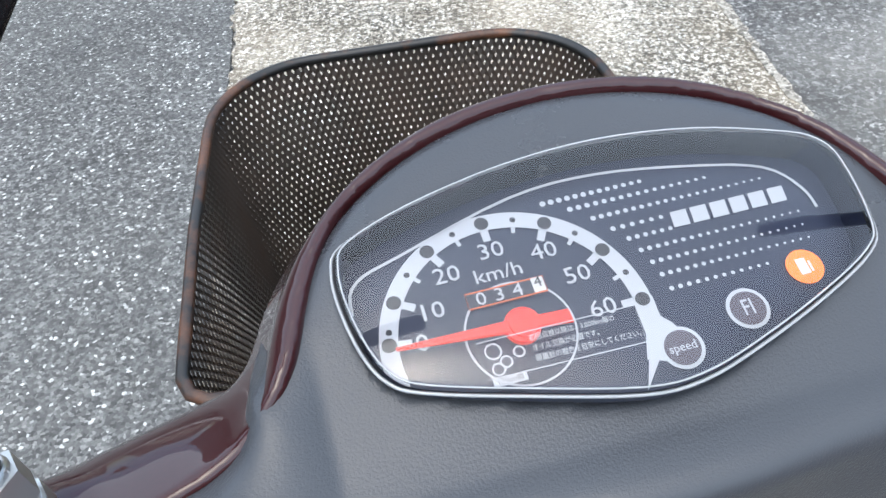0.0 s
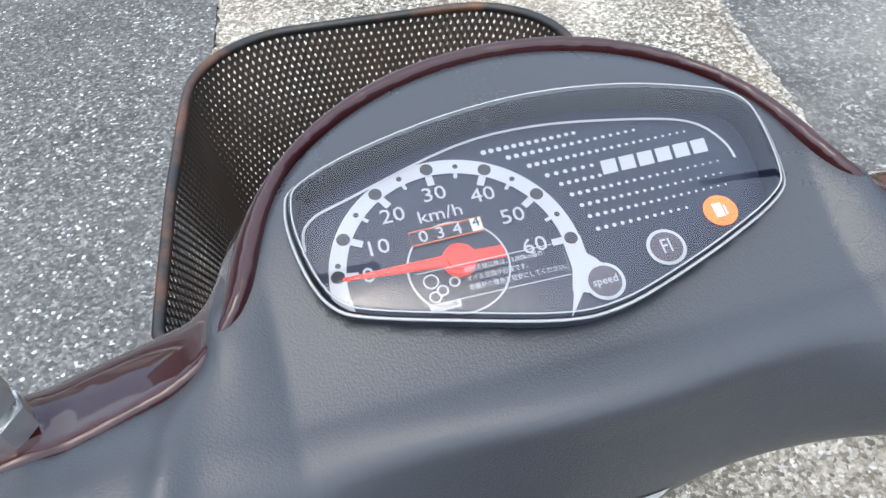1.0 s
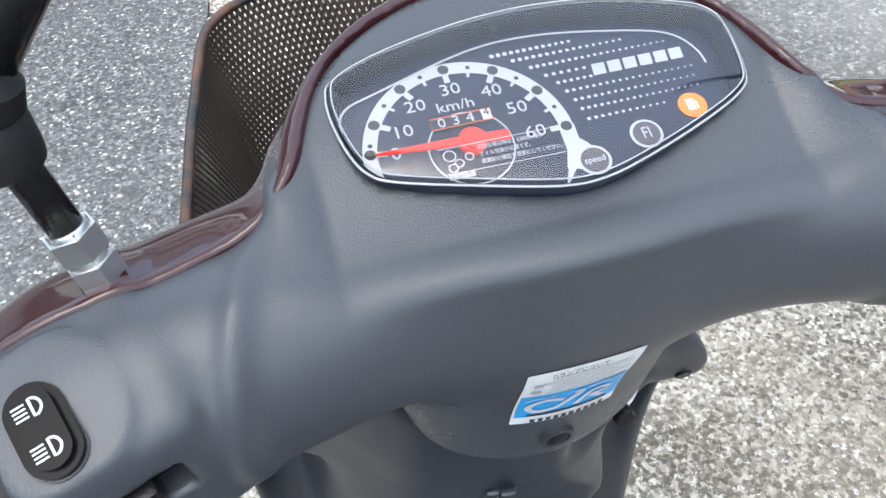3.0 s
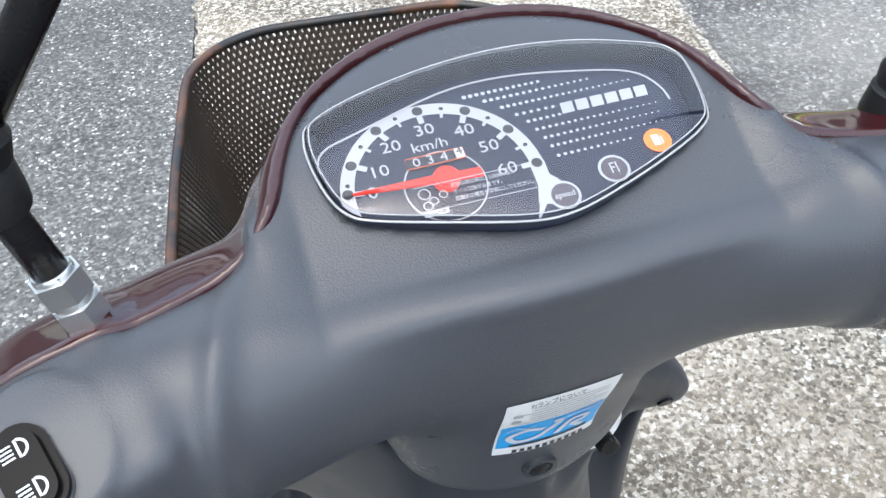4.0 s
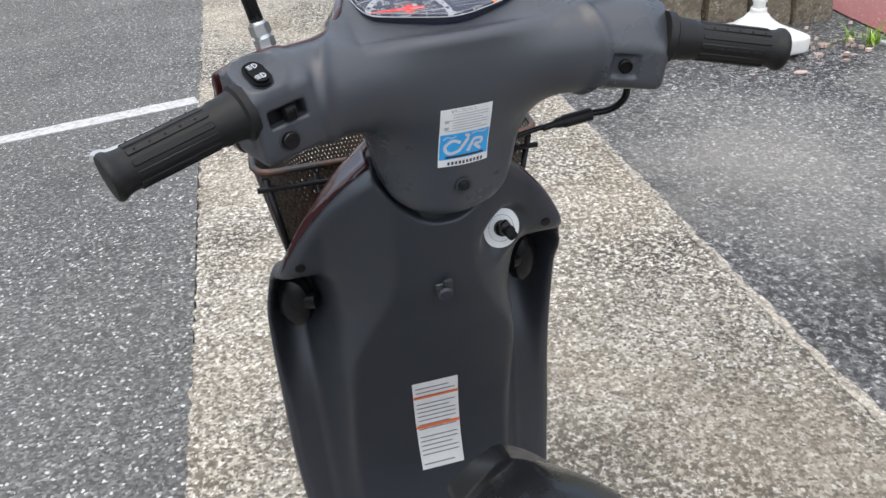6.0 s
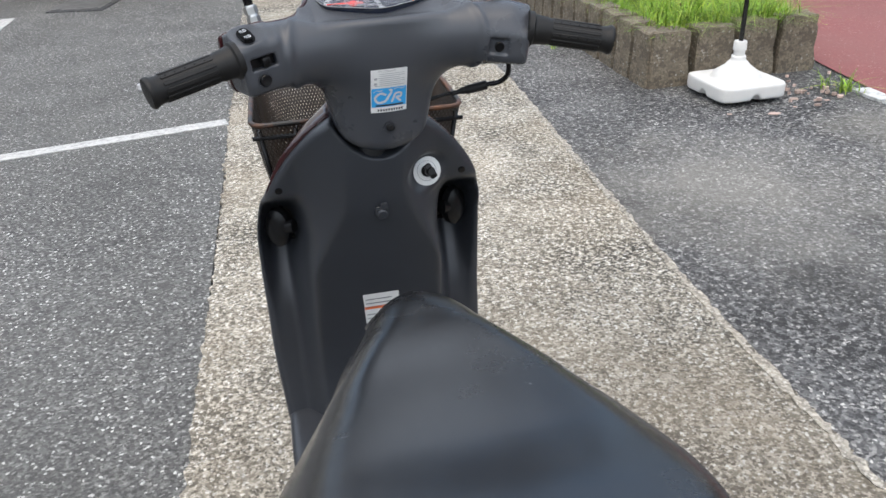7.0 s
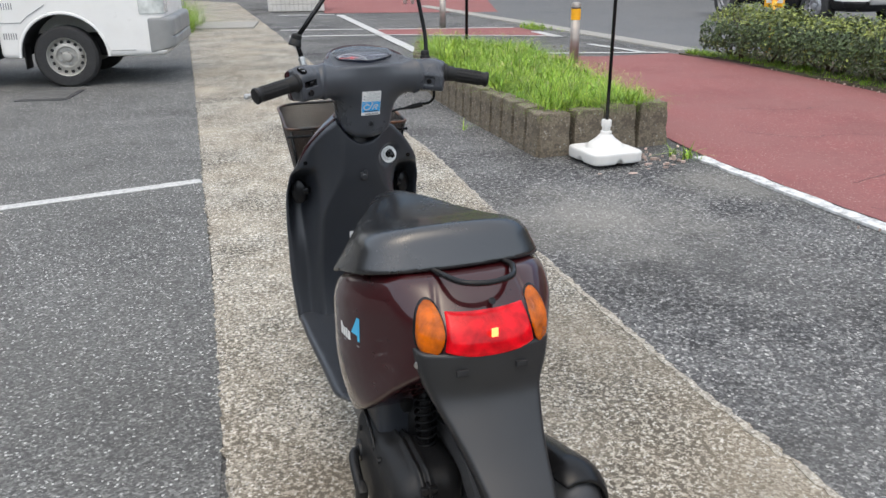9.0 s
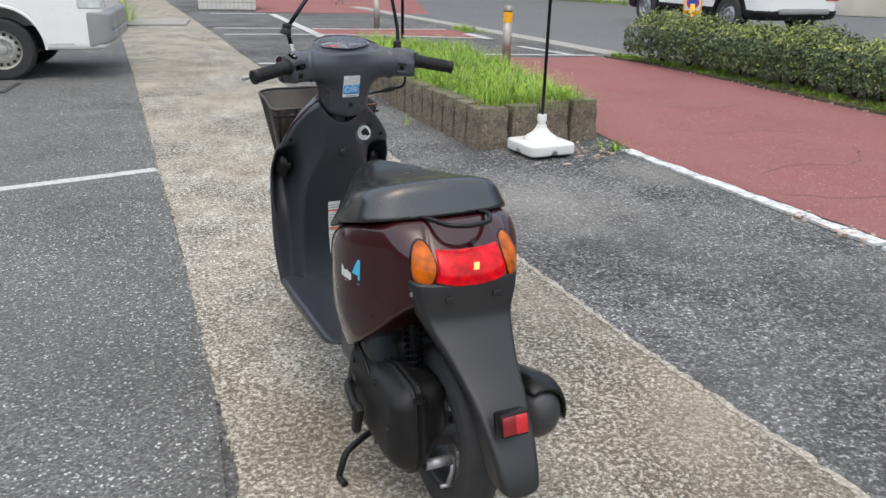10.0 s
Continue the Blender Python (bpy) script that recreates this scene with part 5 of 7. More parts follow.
def shield_face(x, z):
    ax = np.abs(x)
    up = np.clip((z - 0.54) / 0.18, 0, 1)
    up = up * up * (3 - 2 * up)
    t = np.clip((ax - 0.100 + 0.062 * up) / (0.040 + 0.038 * up), 0, 1)
    t = t * t * (3 - 2 * t)
    y = mid_y(z) + (edge_y(z) - mid_y(z)) * t
    y = y + 0.070 * np.exp(-(((ax - 0.142) / 0.031) ** 4 + np.where(z > 0.6, ((z - 0.600) / 0.080) ** 6, ((z - 0.600) / 0.10) ** 2)))
    seat = np.clip((z - 0.760 - 12.0 * (x - 0.010) ** 2) / 0.016, 0, 1)
    y = y + 0.055 * seat * seat * (3 - 2 * seat)
    pad = np.exp(-((((x - 0.082) ** 2 + (z - 0.719) ** 2) / 0.030**2) ** 3))
    y = y * (1 - pad) + (0.302 + 0.30 * (z - 0.719) + 0.12 * (x - 0.082)) * pad
    lip = np.clip((ax - (shield_w(z) - 0.012)) / 0.012, 0, 1)
    return y + 0.004 * lip * lip


def shield_shape(P):
    x, y, z = xyz(P)
    f = 0.62 * np.maximum(shield_face(x, z) - y, y - shield_face(x, z) - 0.030)
    f = smax(f, (np.abs(x) - shield_w(z) - np.clip(x, 0, 0.1) * 0.07) * 0.8, 0.010)
    return np.maximum(f, 0.235 - z)


shield = part("leg_shield", raw(*solid(shield_shape, (-0.19, 0.23, 0.225), (0.19, 0.48, 0.86), 0.004)), "plastic_dark", scooter, "dark grey plastic leg shield with side pockets")
nose_y = curve([0.25, 0.35, 0.45, 0.55, 0.65, 0.75, 0.82, 0.87], [0.46, 0.50, 0.50, 0.47, 0.43, 0.385, 0.365, 0.35])


def nose_shape(P):
    x, y, z = xyz(P)
    ins = -0.012 + 0.020 * np.clip((z - 0.62) / 0.03, 0, 1)
    f = smax(np.abs(x) - shield_w(z) - ins + 0.9 * np.maximum(y - 0.40, 0) ** 1.2, y - nose_y(z) + 3.0 * x * x, 0.03)
    back = edge_y(z) - 0.002 - 0.010 * (z < 0.60)
    f = smax(f, (np.maximum(back + 0.012, shield_face(x, z) + 0.006) - y) * 0.7, 0.004)
    f = smax(f, z - 0.845, 0.01)
    return smax(f, 0.25 - z, 0.02)


part("front_panel", raw(*solid(nose_shape, (-0.2, 0.25, 0.23), (0.2, 0.53, 0.87), 0.005)), "maroon", scooter, "glossy maroon front panel")


def on_shield(x, z, lift=0.0):
    y = float(shield_face(np.array(x), np.array(z)))
    e = 0.006
    nx = -(float(shield_face(np.array(x + e), np.array(z))) - float(shield_face(np.array(x - e), np.array(z)))) / (2 * e)
    nz = -(float(shield_face(np.array(x), np.array(z + e))) - float(shield_face(np.array(x), np.array(z - e)))) / (2 * e)
    n = Vector((-nx, -1, -nz)).normalized()
    up = Vector((0, 0, 1)) - n * n.z
    up.normalize()
    side = up.cross(n)
    return Matrix.Translation(Vector((x, y, z)) + n * lift) @ Matrix((side, up, n)).transposed().to_4x4()


key_m = on_shield(0.082, 0.719, 0.001)
ks = part("key_switch", lathe([(0.0, -0.01), (0.0225, -0.01), (0.0225, 0.0008), (0.0212, 0.0016), (0.0090, 0.0018), (0.0085, 0.0030), (0.0, 0.0030)], 40), "label_white", shield, "white ring plate round the ignition switch", key_m)
part("key_ring_mark", ring_plate(disc((0, 0), 0.0150, 36), 0.0005, 0.0019), "print_grey", shield, m=key_m)
part("key_barrel", lathe([(0.009, 0), (0.009, 0.006), (0.0078, 0.0075), (0.0, 0.0075)], 24), "black_plastic", shield, "black lock barrel", key_m)
kb = box((0.011, 0.024, 0.010), 0.003, at=(0.001, 0.0, 0.018))
join(kb, lathe([(0.0066, 0.008), (0.0066, 0.024), (0.0052, 0.026), (0.0, 0.026)], 16))
part("key", kb, "black_plastic", shield, "black plastic key in the lock", key_m @ Matrix.Rotation(radians(28), 4, "Z"))
hk = box((0.020, 0.020, 0.006), 0.003, at=(0, 0, 0.002))
join(hk, lathe([(0.0, 0.0), (0.0085, 0.0), (0.0085, 0.009), (0.0065, 0.011), (0.0, 0.011)], 20))
box((0.010, 0.016, 0.005), 0.002, at=(0.003, 0.011, 0.006), bm=hk)
part("bag_hook", hk, "plastic_dark", shield, "folded grey luggage hook", on_shield(0.006, 0.676))
for side in (-1, 1):
    kn = lathe([(0.0, -0.004), (0.026, -0.004), (0.030, 0.004), (0.028, 0.016), (0.018, 0.022), (0.0, 0.024)], 28)
    join(kn, tube([(0, 0, 0.010), (-side * 0.040, 0.006, 0.012)], 0.010, 12))
    part("pocket_knob", kn, "black_plastic", shield, "black knob inside the side pocket", Matrix.Translation((side * 0.141, 0.408, 0.612)) @ Matrix.Rotation(radians(90), 4, "X") @ Matrix.Rotation(radians(side * 30), 4, "Y") @ Matrix.Diagonal((0.75, 1.15, 1, 1)))
    part("panel_screw", lathe([(0.0, -0.001), (0.0055, -0.001), (0.0055, 0.001), (0.0, 0.0012)], 16), "black_plastic", shield, m=on_shield(side * 0.138, 0.712, 0.0005))


def shield_sheet(u0, u1, z0, z1, lift, material, name, label="", skew=0.0):
    V, F, nx, ny = [], [], 6, 6
    for j in range(ny + 1):
        for i in range(nx + 1):
            z = z0 + (z1 - z0) * j / ny
            x = u0 + (u1 - u0) * i / nx + skew * (z - 0.45)
            V.append((x, float(shield_face(np.array(x), np.array(z))) - lift, z))
    for j in range(ny):
        for i in range(nx):
            a = j * (nx + 1) + i
            F.append((a, a + 1, a + nx + 2, a + nx + 1))
    return part(name, raw(V, F), material, shield, label)


shield_sheet(-0.0245, 0.0345, 0.330, 0.508, 0.0006, "label_white", "caution_label", "white caution label with two orange bands", -0.06)
for z0 in (0.480, 0.4165):
    shield_sheet(-0.0240, 0.0340, z0 - 0.006, z0, 0.0010, "label_orange", "label_band", "", -0.06)
for k in range(17):
    z0 = 0.338 + 0.0088 * k + (0.008 if k > 6 else 0) + (0.008 if k > 13 else 0)
    shield_sheet(-0.021, 0.030 - 0.008 * ((k * 7) % 4 == 0), z0, z0 + 0.0022, 0.0010, "print_grey", "print_bar", "", -0.06)

# ---- floor and lower body ----
floor_w = curve([-0.34, -0.25, -0.10, 0.10, 0.25, 0.40], [0.150, 0.160, 0.166, 0.170, 0.174, 0.172])


def floor_shape(P):
    x, y, z = xyz(P)
    f = smax(np.abs(x) - floor_w(y) + 0.35 * np.maximum(0.245 - z, 0), z - 0.262 - 0.35 * np.maximum(-0.10 - y, 0), 0.018)
    f = smax(f, 0.190 + 0.42 * np.maximum(0.02 - y, 0) - z, 0.03)
    return smax(f, np.maximum(y - 0.39, -0.27 - y), 0.02)


floor_b = part("floorboard", raw(*solid(floor_shape, (-0.19, -0.36, 0.17), (0.19, 0.41, 0.30), 0.005)), "plastic_dark", scooter, "dark grey plastic floorboard")


def under_seat(P):
    x, y, z = xyz(P)
    f = smax(np.abs(x) - 0.145 + 0.5 * np.maximum(y + 0.17, 0), np.abs(z - 0.43) - 0.19, 0.03)
    return smax(f, np.maximum(y + 0.075 - 0.3 * (z - 0.4), -0.42 - y), 0.03)


part("under_seat_panel", raw(*solid(under_seat, (-0.2, -0.44, 0.22), (0.2, 0.06, 0.64), 0.006)), "plastic_dark", scooter, "dark grey panel below the seat nose")

# ---- seat ----
seat_w = curve([-0.56, -0.53, -0.47, -0.40, -0.32, -0.26, -0.21, -0.16, -0.11, -0.06, -0.02, 0.0, 0.03], [0.11, 0.142, 0.168, 0.179, 0.183, 0.180, 0.168, 0.146, 0.122, 0.103, 0.086, 0.075, 0.05])
seat_top = curve([-0.56, -0.50, -0.42, -0.32, -0.22, -0.12, -0.04, 0.02], [0.772, 0.776, 0.766, 0.746, 0.732, 0.728, 0.722, 0.700])
seat_bot = curve([-0.56, -0.50, -0.40, -0.30, -0.227, -0.12, 0.02], [0.712, 0.705, 0.680, 0.648, 0.618, 0.600, 0.610])


def seat_shape(P):
    x, y, z = xyz(P)
    x = x + 0.009
    t = (z - seat_bot(y)) / np.maximum(seat_top(y) - seat_bot(y), 0.02)
    fore = np.clip((y + 0.42) / 0.2, 0, 1)
    w = seat_w(y) - (0.036 + 0.034 * fore * fore * (3 - 2 * fore)) * np.clip(t, 0, 1.6)
    f = smax((np.abs(x) - w - 0.002) * 0.85, (-0.513 + 0.9 * x * x + 0.034 * np.clip(t, 0, 1.5)) - y, 0.05)
    f = smax(f, (y + 0.002 + 1.5 * (z - 0.700)) * 0.6, 0.042)
    crown = seat_top(y) + 0.004 - 0.6 * np.abs(x) ** 2.0 - 0.006 * np.exp(-((x / 0.09) ** 2)) * np.exp(-(((y + 0.36) / 0.09) ** 2))
    f = smax(f, z - crown, 0.024)
    return smax(f, seat_bot(y) - z, 0.010)


seat = part("seat", raw(*solid(seat_shape, (-0.19, -0.58, 0.57), (0.19, 0.06, 0.80), 0.004)), "vinyl", scooter, "smooth black vinyl seat")

# ---- rear cowl, lamps ----
cowl_w = curve([-0.66, -0.63, -0.60, -0.56, -0.50, -0.444, -0.39, -0.34, -0.28, -0.22, -0.15], [0.055, 0.082, 0.107, 0.134, 0.164, 0.188, 0.202, 0.206, 0.200, 0.185, 0.165])
cowl_top = curve([-0.66, -0.60, -0.57, -0.54, -0.50, -0.40, -0.30, -0.227, -0.15], [0.63, 0.668, 0.690, 0.705, 0.704, 0.680, 0.647, 0.617, 0.60])
cowl_bot = curve([-0.66, -0.60, -0.55, -0.45, -0.35, -0.25, -0.20, -0.10], [0.60, 0.560, 0.520, 0.430, 0.365, 0.312, 0.300, 0.315])
cowl_front = curve([0.27, 0.33, 0.37, 0.42, 0.50, 0.60, 0.72], [-0.140, -0.140, -0.168, -0.198, -0.212, -0.226, -0.235])
tail_y = curve([0.52, 0.57, 0.61, 0.635, 0.665, 0.70, 0.74], [-0.605, -0.622, -0.630, -0.622, -0.594, -0.556, -0.50])


def cowl_shape(P):
    x, y, z = xyz(P)
    zc = 0.56 + 0.25 * (-0.40 - y)
    w = cowl_w(y) - 1.1 * np.maximum(np.abs(z - zc) - 0.03, 0) ** 2 - 4.0 * np.maximum(z - zc - 0.05, 0) ** 2
    f = smax((np.abs(x - 0.003) - w + 0.003) * 0.75, tail_y(z) + 3.2 * np.maximum(np.abs(x) - 0.02, 0) ** 2 - y, 0.03)
    f = f + 0.0045 * np.exp(-(((np.abs(x) - 0.083 + 0.25 * (z - 0.66)) / 0.0045) ** 2)) * np.clip((z - 0.655) / 0.01, 0, 1) * np.clip((-0.49 - y) / 0.02, 0, 1)
    f = smax(f, z - cowl_top(y), 0.018)
    f = smax(f, cowl_bot(y) - z, 0.012)
    return smax(f, y - cowl_front(z), 0.014)


cowl = part("rear_cowl", raw(*solid(cowl_shape, (-0.23, -0.66, 0.28), (0.23, -0.11, 0.73), 0.004)), "maroon", scooter, "glossy maroon rear body cowl")


def lamp_shape(P):
    x, y, z = xyz(P)
    w = 0.0735 - 0.15 * (z - 0.635)
    g = np.maximum(np.abs(x) - w, np.maximum(z - 0.664 - 0.6 * x**2, 0.607 - 1.6 * (0.075**2 - np.minimum(x**2, 0.006)) - z))
    return smax(smax(cowl_shape(P) - 0.006, g, 0.006), y + 0.545, 0.004)


tail = part("tail_lamp", raw(*solid(lamp_shape, (-0.09, -0.66, 0.585), (0.1, -0.53, 0.68), 0.0025)), "tail_red", cowl, "lit red tail lamp")
part("tail_bulb", box((0.012, 0.002, 0.016), 0.001, at=(0.0, -0.6365, 0.641)), "bulb", cowl, "glowing bulb behind the red lens")
for side in (-1, 1):
    def signal(P, side=side):
        x, y, z = xyz(P)
        g = ell2(x * side - 0.0965 + 0.10 * (z - 0.638), z - 0.638, 0.0205, 0.044)
        return smax(smax(cowl_shape(P) - 0.007, g, 0.006), y + 0.46, 0.004)

    def signal_rim(P, side=side):
        x, y, z = xyz(P)
        g = ell2(x * side - 0.0965 + 0.10 * (z - 0.638), z - 0.638, 0.0230, 0.0465)
        return smax(smax(cowl_shape(P) - 0.0025, g, 0.003), y + 0.46, 0.004)
    lo, hi = ((0.06, -0.66, 0.57), (0.16, -0.45, 0.71)) if side > 0 else ((-0.16, -0.66, 0.57), (-0.06, -0.45, 0.71))
    part("turn_signal", raw(*solid(signal, lo, hi, 0.0025)), "amber", cowl, "amber ribbed turn signal lens")
    part("signal_rim", raw(*solid(signal_rim, lo, hi, 0.003)), "black_plastic", cowl)
gb = tube(spline([(-0.062, -0.505, 0.708), (-0.060, -0.545, 0.716), (-0.040, -0.590, 0.716), (0.004, -0.604, 0.715), (0.048, -0.590, 0.716), (0.068, -0.545, 0.716), (0.070, -0.505, 0.708)]), 0.0052, 12)
part("grab_bar", gb, "black_plastic", cowl, "black steel carrying bar")
part("cowl_bolt", lathe([(0.0, 0), (0.006, 0), (0.006, 0.003), (0.0, 0.004)], 16), "black_plastic", cowl, m=Matrix.Translation((0.012, -0.592, 0.676)) @ Matrix.Rotation(radians(55), 4, "X"))
part("cowl_bolt", lathe([(0.0, 0), (0.006, 0), (0.006, 0.003), (0.0, 0.004)], 16), "steel", cowl, m=Matrix.Translation((-0.117, -0.585, 0.577)) @ Matrix.Rotation(radians(90), 4, "X"))


def cowl_patch(pts, material, name, label="", lift=0.0008):
    """A thin sticker on the cowl's left flank: points (y, z)."""
    V = settle(cowl_shape, np.array([(-0.26, yy, zz) for yy, zz in pts]), 0)
    V[:, 0] -= lift
    me = raw(V, [tuple(range(len(V)))], False)
    return part(name, me, material, cowl, label)


for k, (y0, w) in enumerate(((0, 0.010), (0.0115, 0.010), (0.0225, 0.008), (0.0315, 0.011))):
    cowl_patch([(-0.372 - y0, 0.552), (-0.372 - y0 - w, 0.555), (-0.372 - y0 - w, 0.575 - 0.004 * (k % 2)), (-0.372 - y0, 0.572 + 0.008 * (k == 0))], "label_white", "badge_block", "white badge block" if k == 0 else "")
cowl_patch([(-0.418, 0.573), (-0.440, 0.610), (-0.448, 0.610), (-0.446, 0.563), (-0.439, 0.563), (-0.4395, 0.573)], "label_cyan", "badge_block", "cyan badge shape")
cowl_patch([(-0.385, 0.545), (-0.445, 0.552), (-0.445, 0.555), (-0.385, 0.548)], "print_grey", "badge_line")

# ---- rear fender, reflector ----
fend_y = curve([0.20, 0.25, 0.32, 0.38, 0.44, 0.50, 0.55, 0.60], [-0.856, -0.850, -0.815, -0.765, -0.706, -0.660, -0.640, -0.633])
fend_w = curve([0.20, 0.25, 0.30, 0.38, 0.46, 0.52, 0.56, 0.61], [0.036, 0.043, 0.048, 0.058, 0.077, 0.098, 0.112, 0.120])


def fender_shape(P):
    x, y, z = xyz(P)
    x = x + 0.002 - 0.012 * np.clip((0.52 - z) / 0.12, 0, 1)
    face = fend_y(z) + 2.2 * x * x + 0.007 * np.exp(-(((z - 0.525) / 0.03) ** 2))
    shell = np.maximum(face - y, y - face - 0.075)
    f = smax(0.7 * shell, np.abs(x) - fend_w(z), 0.014)
    f = smax(f, z - 0.605, 0.006)
    f = smax(f, 0.232 + 6.0 * x * x - z, 0.01)
    hollow = np.maximum(np.maximum(np.abs(x) - fend_w(z) + 0.008, face + 0.010 - y), z - 0.50)
    return smax(f, -hollow, 0.004)


fender = part("rear_fender", raw(*solid(fender_shape, (-0.128, -0.875, 0.215), (0.128, -0.52, 0.62), 0.0035)), "fender_black", scooter, "matt dark grey rear mudguard")
for sx in (-0.0547, 0.0508):
    part("plate_slot", box((0.020, 0.006, 0.011), 0.001, at=(sx, -0.6385 + 2.2 * (sx + 0.002) ** 2, 0.574)), "under", fender, "dark slot")
part("reflector_holder", box((0.064, 0.030, 0.050), 0.006, at=(0, 0, 0)), "black_plastic", fender, "black holder", Matrix.Translation((-0.004, -0.812, 0.384)) @ Matrix.Rotation(radians(-14), 4, "X"))
for k, dx in enumerate((-0.0135, 0.0135)):
    part("reflector", box((0.0265, 0.008, 0.037), 0.002, at=(dx, -0.0155, 0)), ("reflector_dark", "reflector")[k], fender, ("red square reflector, colour darkened where it returns less light", "bright red square reflector")[k], Matrix.Translation((-0.004, -0.812, 0.384)) @ Matrix.Rotation(radians(-14), 4, "X"))


# ---- wheels, engine, exhaust ----
def wheel(name, y, label):
    w = part(name, lathe([(0.128, -0.028), (0.140, -0.036), (0.165, -0.041), (0.186, -0.036), (0.197, -0.018), (0.2, 0.0), (0.197, 0.018), (0.186, 0.036), (0.165, 0.041), (0.140, 0.036), (0.128, 0.028)], 64, "x", closed=True), "tyre", scooter, label, Matrix.Translation((0, y, 0.2)))
    part("rim", lathe([(0.120, -0.030), (0.131, -0.031), (0.131, -0.026), (0.122, -0.020), (0.122, 0.020), (0.131, 0.026), (0.131, 0.031), (0.120, 0.030), (0.112, 0.015), (0.112, -0.015)], 56, "x", closed=True), "rim_dark", w, "dark grey cast rim")
    sp = lathe([(0.0, -0.03), (0.035, -0.03), (0.038, 0.0), (0.035, 0.03), (0.0, 0.03)], 28, "x")
    for k in range(6):
        a = 2 * math.pi * k / 6
        tube([(0.0, 0.03 * math.cos(a), 0.03 * math.sin(a)), (0.0, 0.116 * math.cos(a + 0.2), 0.116 * math.sin(a + 0.2))], 0.010, 8, sp)
    part("spokes", sp, "rim_dark", w)
    return w


rear_wheel = wheel("rear_wheel", -0.52, "black rear tyre on a cast rim")
front_wheel = wheel("front_wheel", 0.645, "black front tyre on a cast rim")
fk = bmesh.new()
for sx in (-0.062, 0.062):
    tube([(sx, 0.36, 0.62), (sx, 0.645, 0.2)], 0.014, 12, fk)
tube([(0, 0.27, 0.80), (0, 0.40, 0.55)], 0.02, 12, fk)
tube([(-0.062, 0.43, 0.50), (0.062, 0.43, 0.50)], 0.016, 12, fk)
part("front_fork", fk, "black_matt", scooter, "black front fork")


def front_guard(P):
    x, y, z = xyz(P)
    r = np.sqrt((y - 0.645) ** 2 + (z - 0.2) ** 2)
    f = np.maximum(np.abs(r - 0.232 + 3.0 * x * x) - 0.004, np.abs(x) - 0.062)
    return np.maximum(f, 0.23 - z + 0.15 * np.maximum(y - 0.645, 0))


part("front_fender", raw(*solid(front_guard, (-0.075, 0.39, 0.2), (0.075, 0.9, 0.46), 0.0045)), "maroon", scooter, "maroon front mudguard")


def case_shape(P):
    x, y, z = xyz(P)
    f = sd_box(P, (-0.118, -0.44, 0.260), (0.045, 0.165, 0.088), 0.04)
    f = smin(f, sd_cone(P, (-0.110, -0.52, 0.215), (-0.115, -0.30, 0.235), 0.085, 0.075, (0.62, 1, 1)), 0.03)
    f = smin(f, sd_box(P, (-0.085, -0.520, 0.285), (0.052, 0.078, 0.075), 0.035), 0.02)
    rib = np.exp(-(((np.abs(x + 0.108) - 0.0075) / 0.0042) ** 2)) - 0.8 * np.exp(-(((x + 0.108) / 0.0025) ** 2))
    return f - 0.0045 * rib


case = part("transmission_case", raw(*solid(case_shape, (-0.19, -0.66, 0.10), (-0.02, -0.18, 0.45), 0.0035)), "black_matt", scooter, "matt black transmission and air filter case")
cl = box((0.030, 0.012, 0.014), 0.003, at=(-0.108, -0.612, 0.345))
box((0.008, 0.020, 0.022), 0.003, at=(-0.108, -0.610, 0.345), bm=cl)
part("case_clip", cl, "black_plastic", case, "black clip")
kick = part("kick_starter", tube(spline([(-0.158, -0.335, 0.262), (-0.180, -0.340, 0.262), (-0.188, -0.375, 0.258), (-0.190, -0.425, 0.240)]), 0.0105, 12), "black_matt", scooter, "black folding kick starter lever")
part("kick_pedal", box((0.020, 0.030, 0.085), 0.006, at=(0, 0, 0)), "rubber", kick, "ribbed rubber pedal", Matrix.Translation((-0.192, -0.440, 0.225)) @ Matrix.Rotation(radians(22), 4, "X"))
part("kick_hub", lathe([(0.0, -0.172), (0.022, -0.172), (0.024, -0.166), (0.024, -0.140)], 24, "x"), "black_matt", kick, "round boss", Matrix.Translation((0, -0.335, 0.262)))
# breather hose, cable and bolts over the case
hose = part("intake_hose", tube(spline([(-0.085, -0.40, 0.375), (-0.090, -0.415, 0.42), (-0.080, -0.40, 0.47), (-0.05, -0.36, 0.50)]), 0.016, 14), "rubber", scooter, "black corrugated intake hose")
rings = bmesh.new()
for k in range(7):
    c = lathe([(0.0165, -0.0022), (0.0182, 0.0), (0.0165, 0.0022)], 18, closed=True)
    for v in c.verts:
        v.co += Vector((-0.0865 - 0.003 * math.sin(k / 2), -0.405 - 0.0016 * k, 0.385 + 0.0105 * k))
    join(rings, c)
part("hose_ribs", rings, "rubber", hose)
part("brake_cable", tube(spline([(-0.150, -0.30, 0.36), (-0.158, -0.40, 0.345), (-0.150, -0.50, 0.235), (-0.115, -0.575, 0.175), (-0.075, -0.605, 0.170)]), 0.0042, 8), "black_plastic", scooter, "black rear brake cable")
for by, bz in ((-0.335, 0.315), (-0.47, 0.325), (-0.57, 0.265), (-0.46, 0.165), (-0.33, 0.175)):
    part("case_bolt", lathe([(0.0, -0.004), (0.0058, -0.004), (0.0058, 0.003), (0.0045, 0.0042), (0.0, 0.0042)], 6, "x"), "black_matt", case, m=Matrix.Translation((float(settle(case_shape, np.array([[-0.185, by, bz]]), 0)[0, 0]) - 0.001, by, bz)))


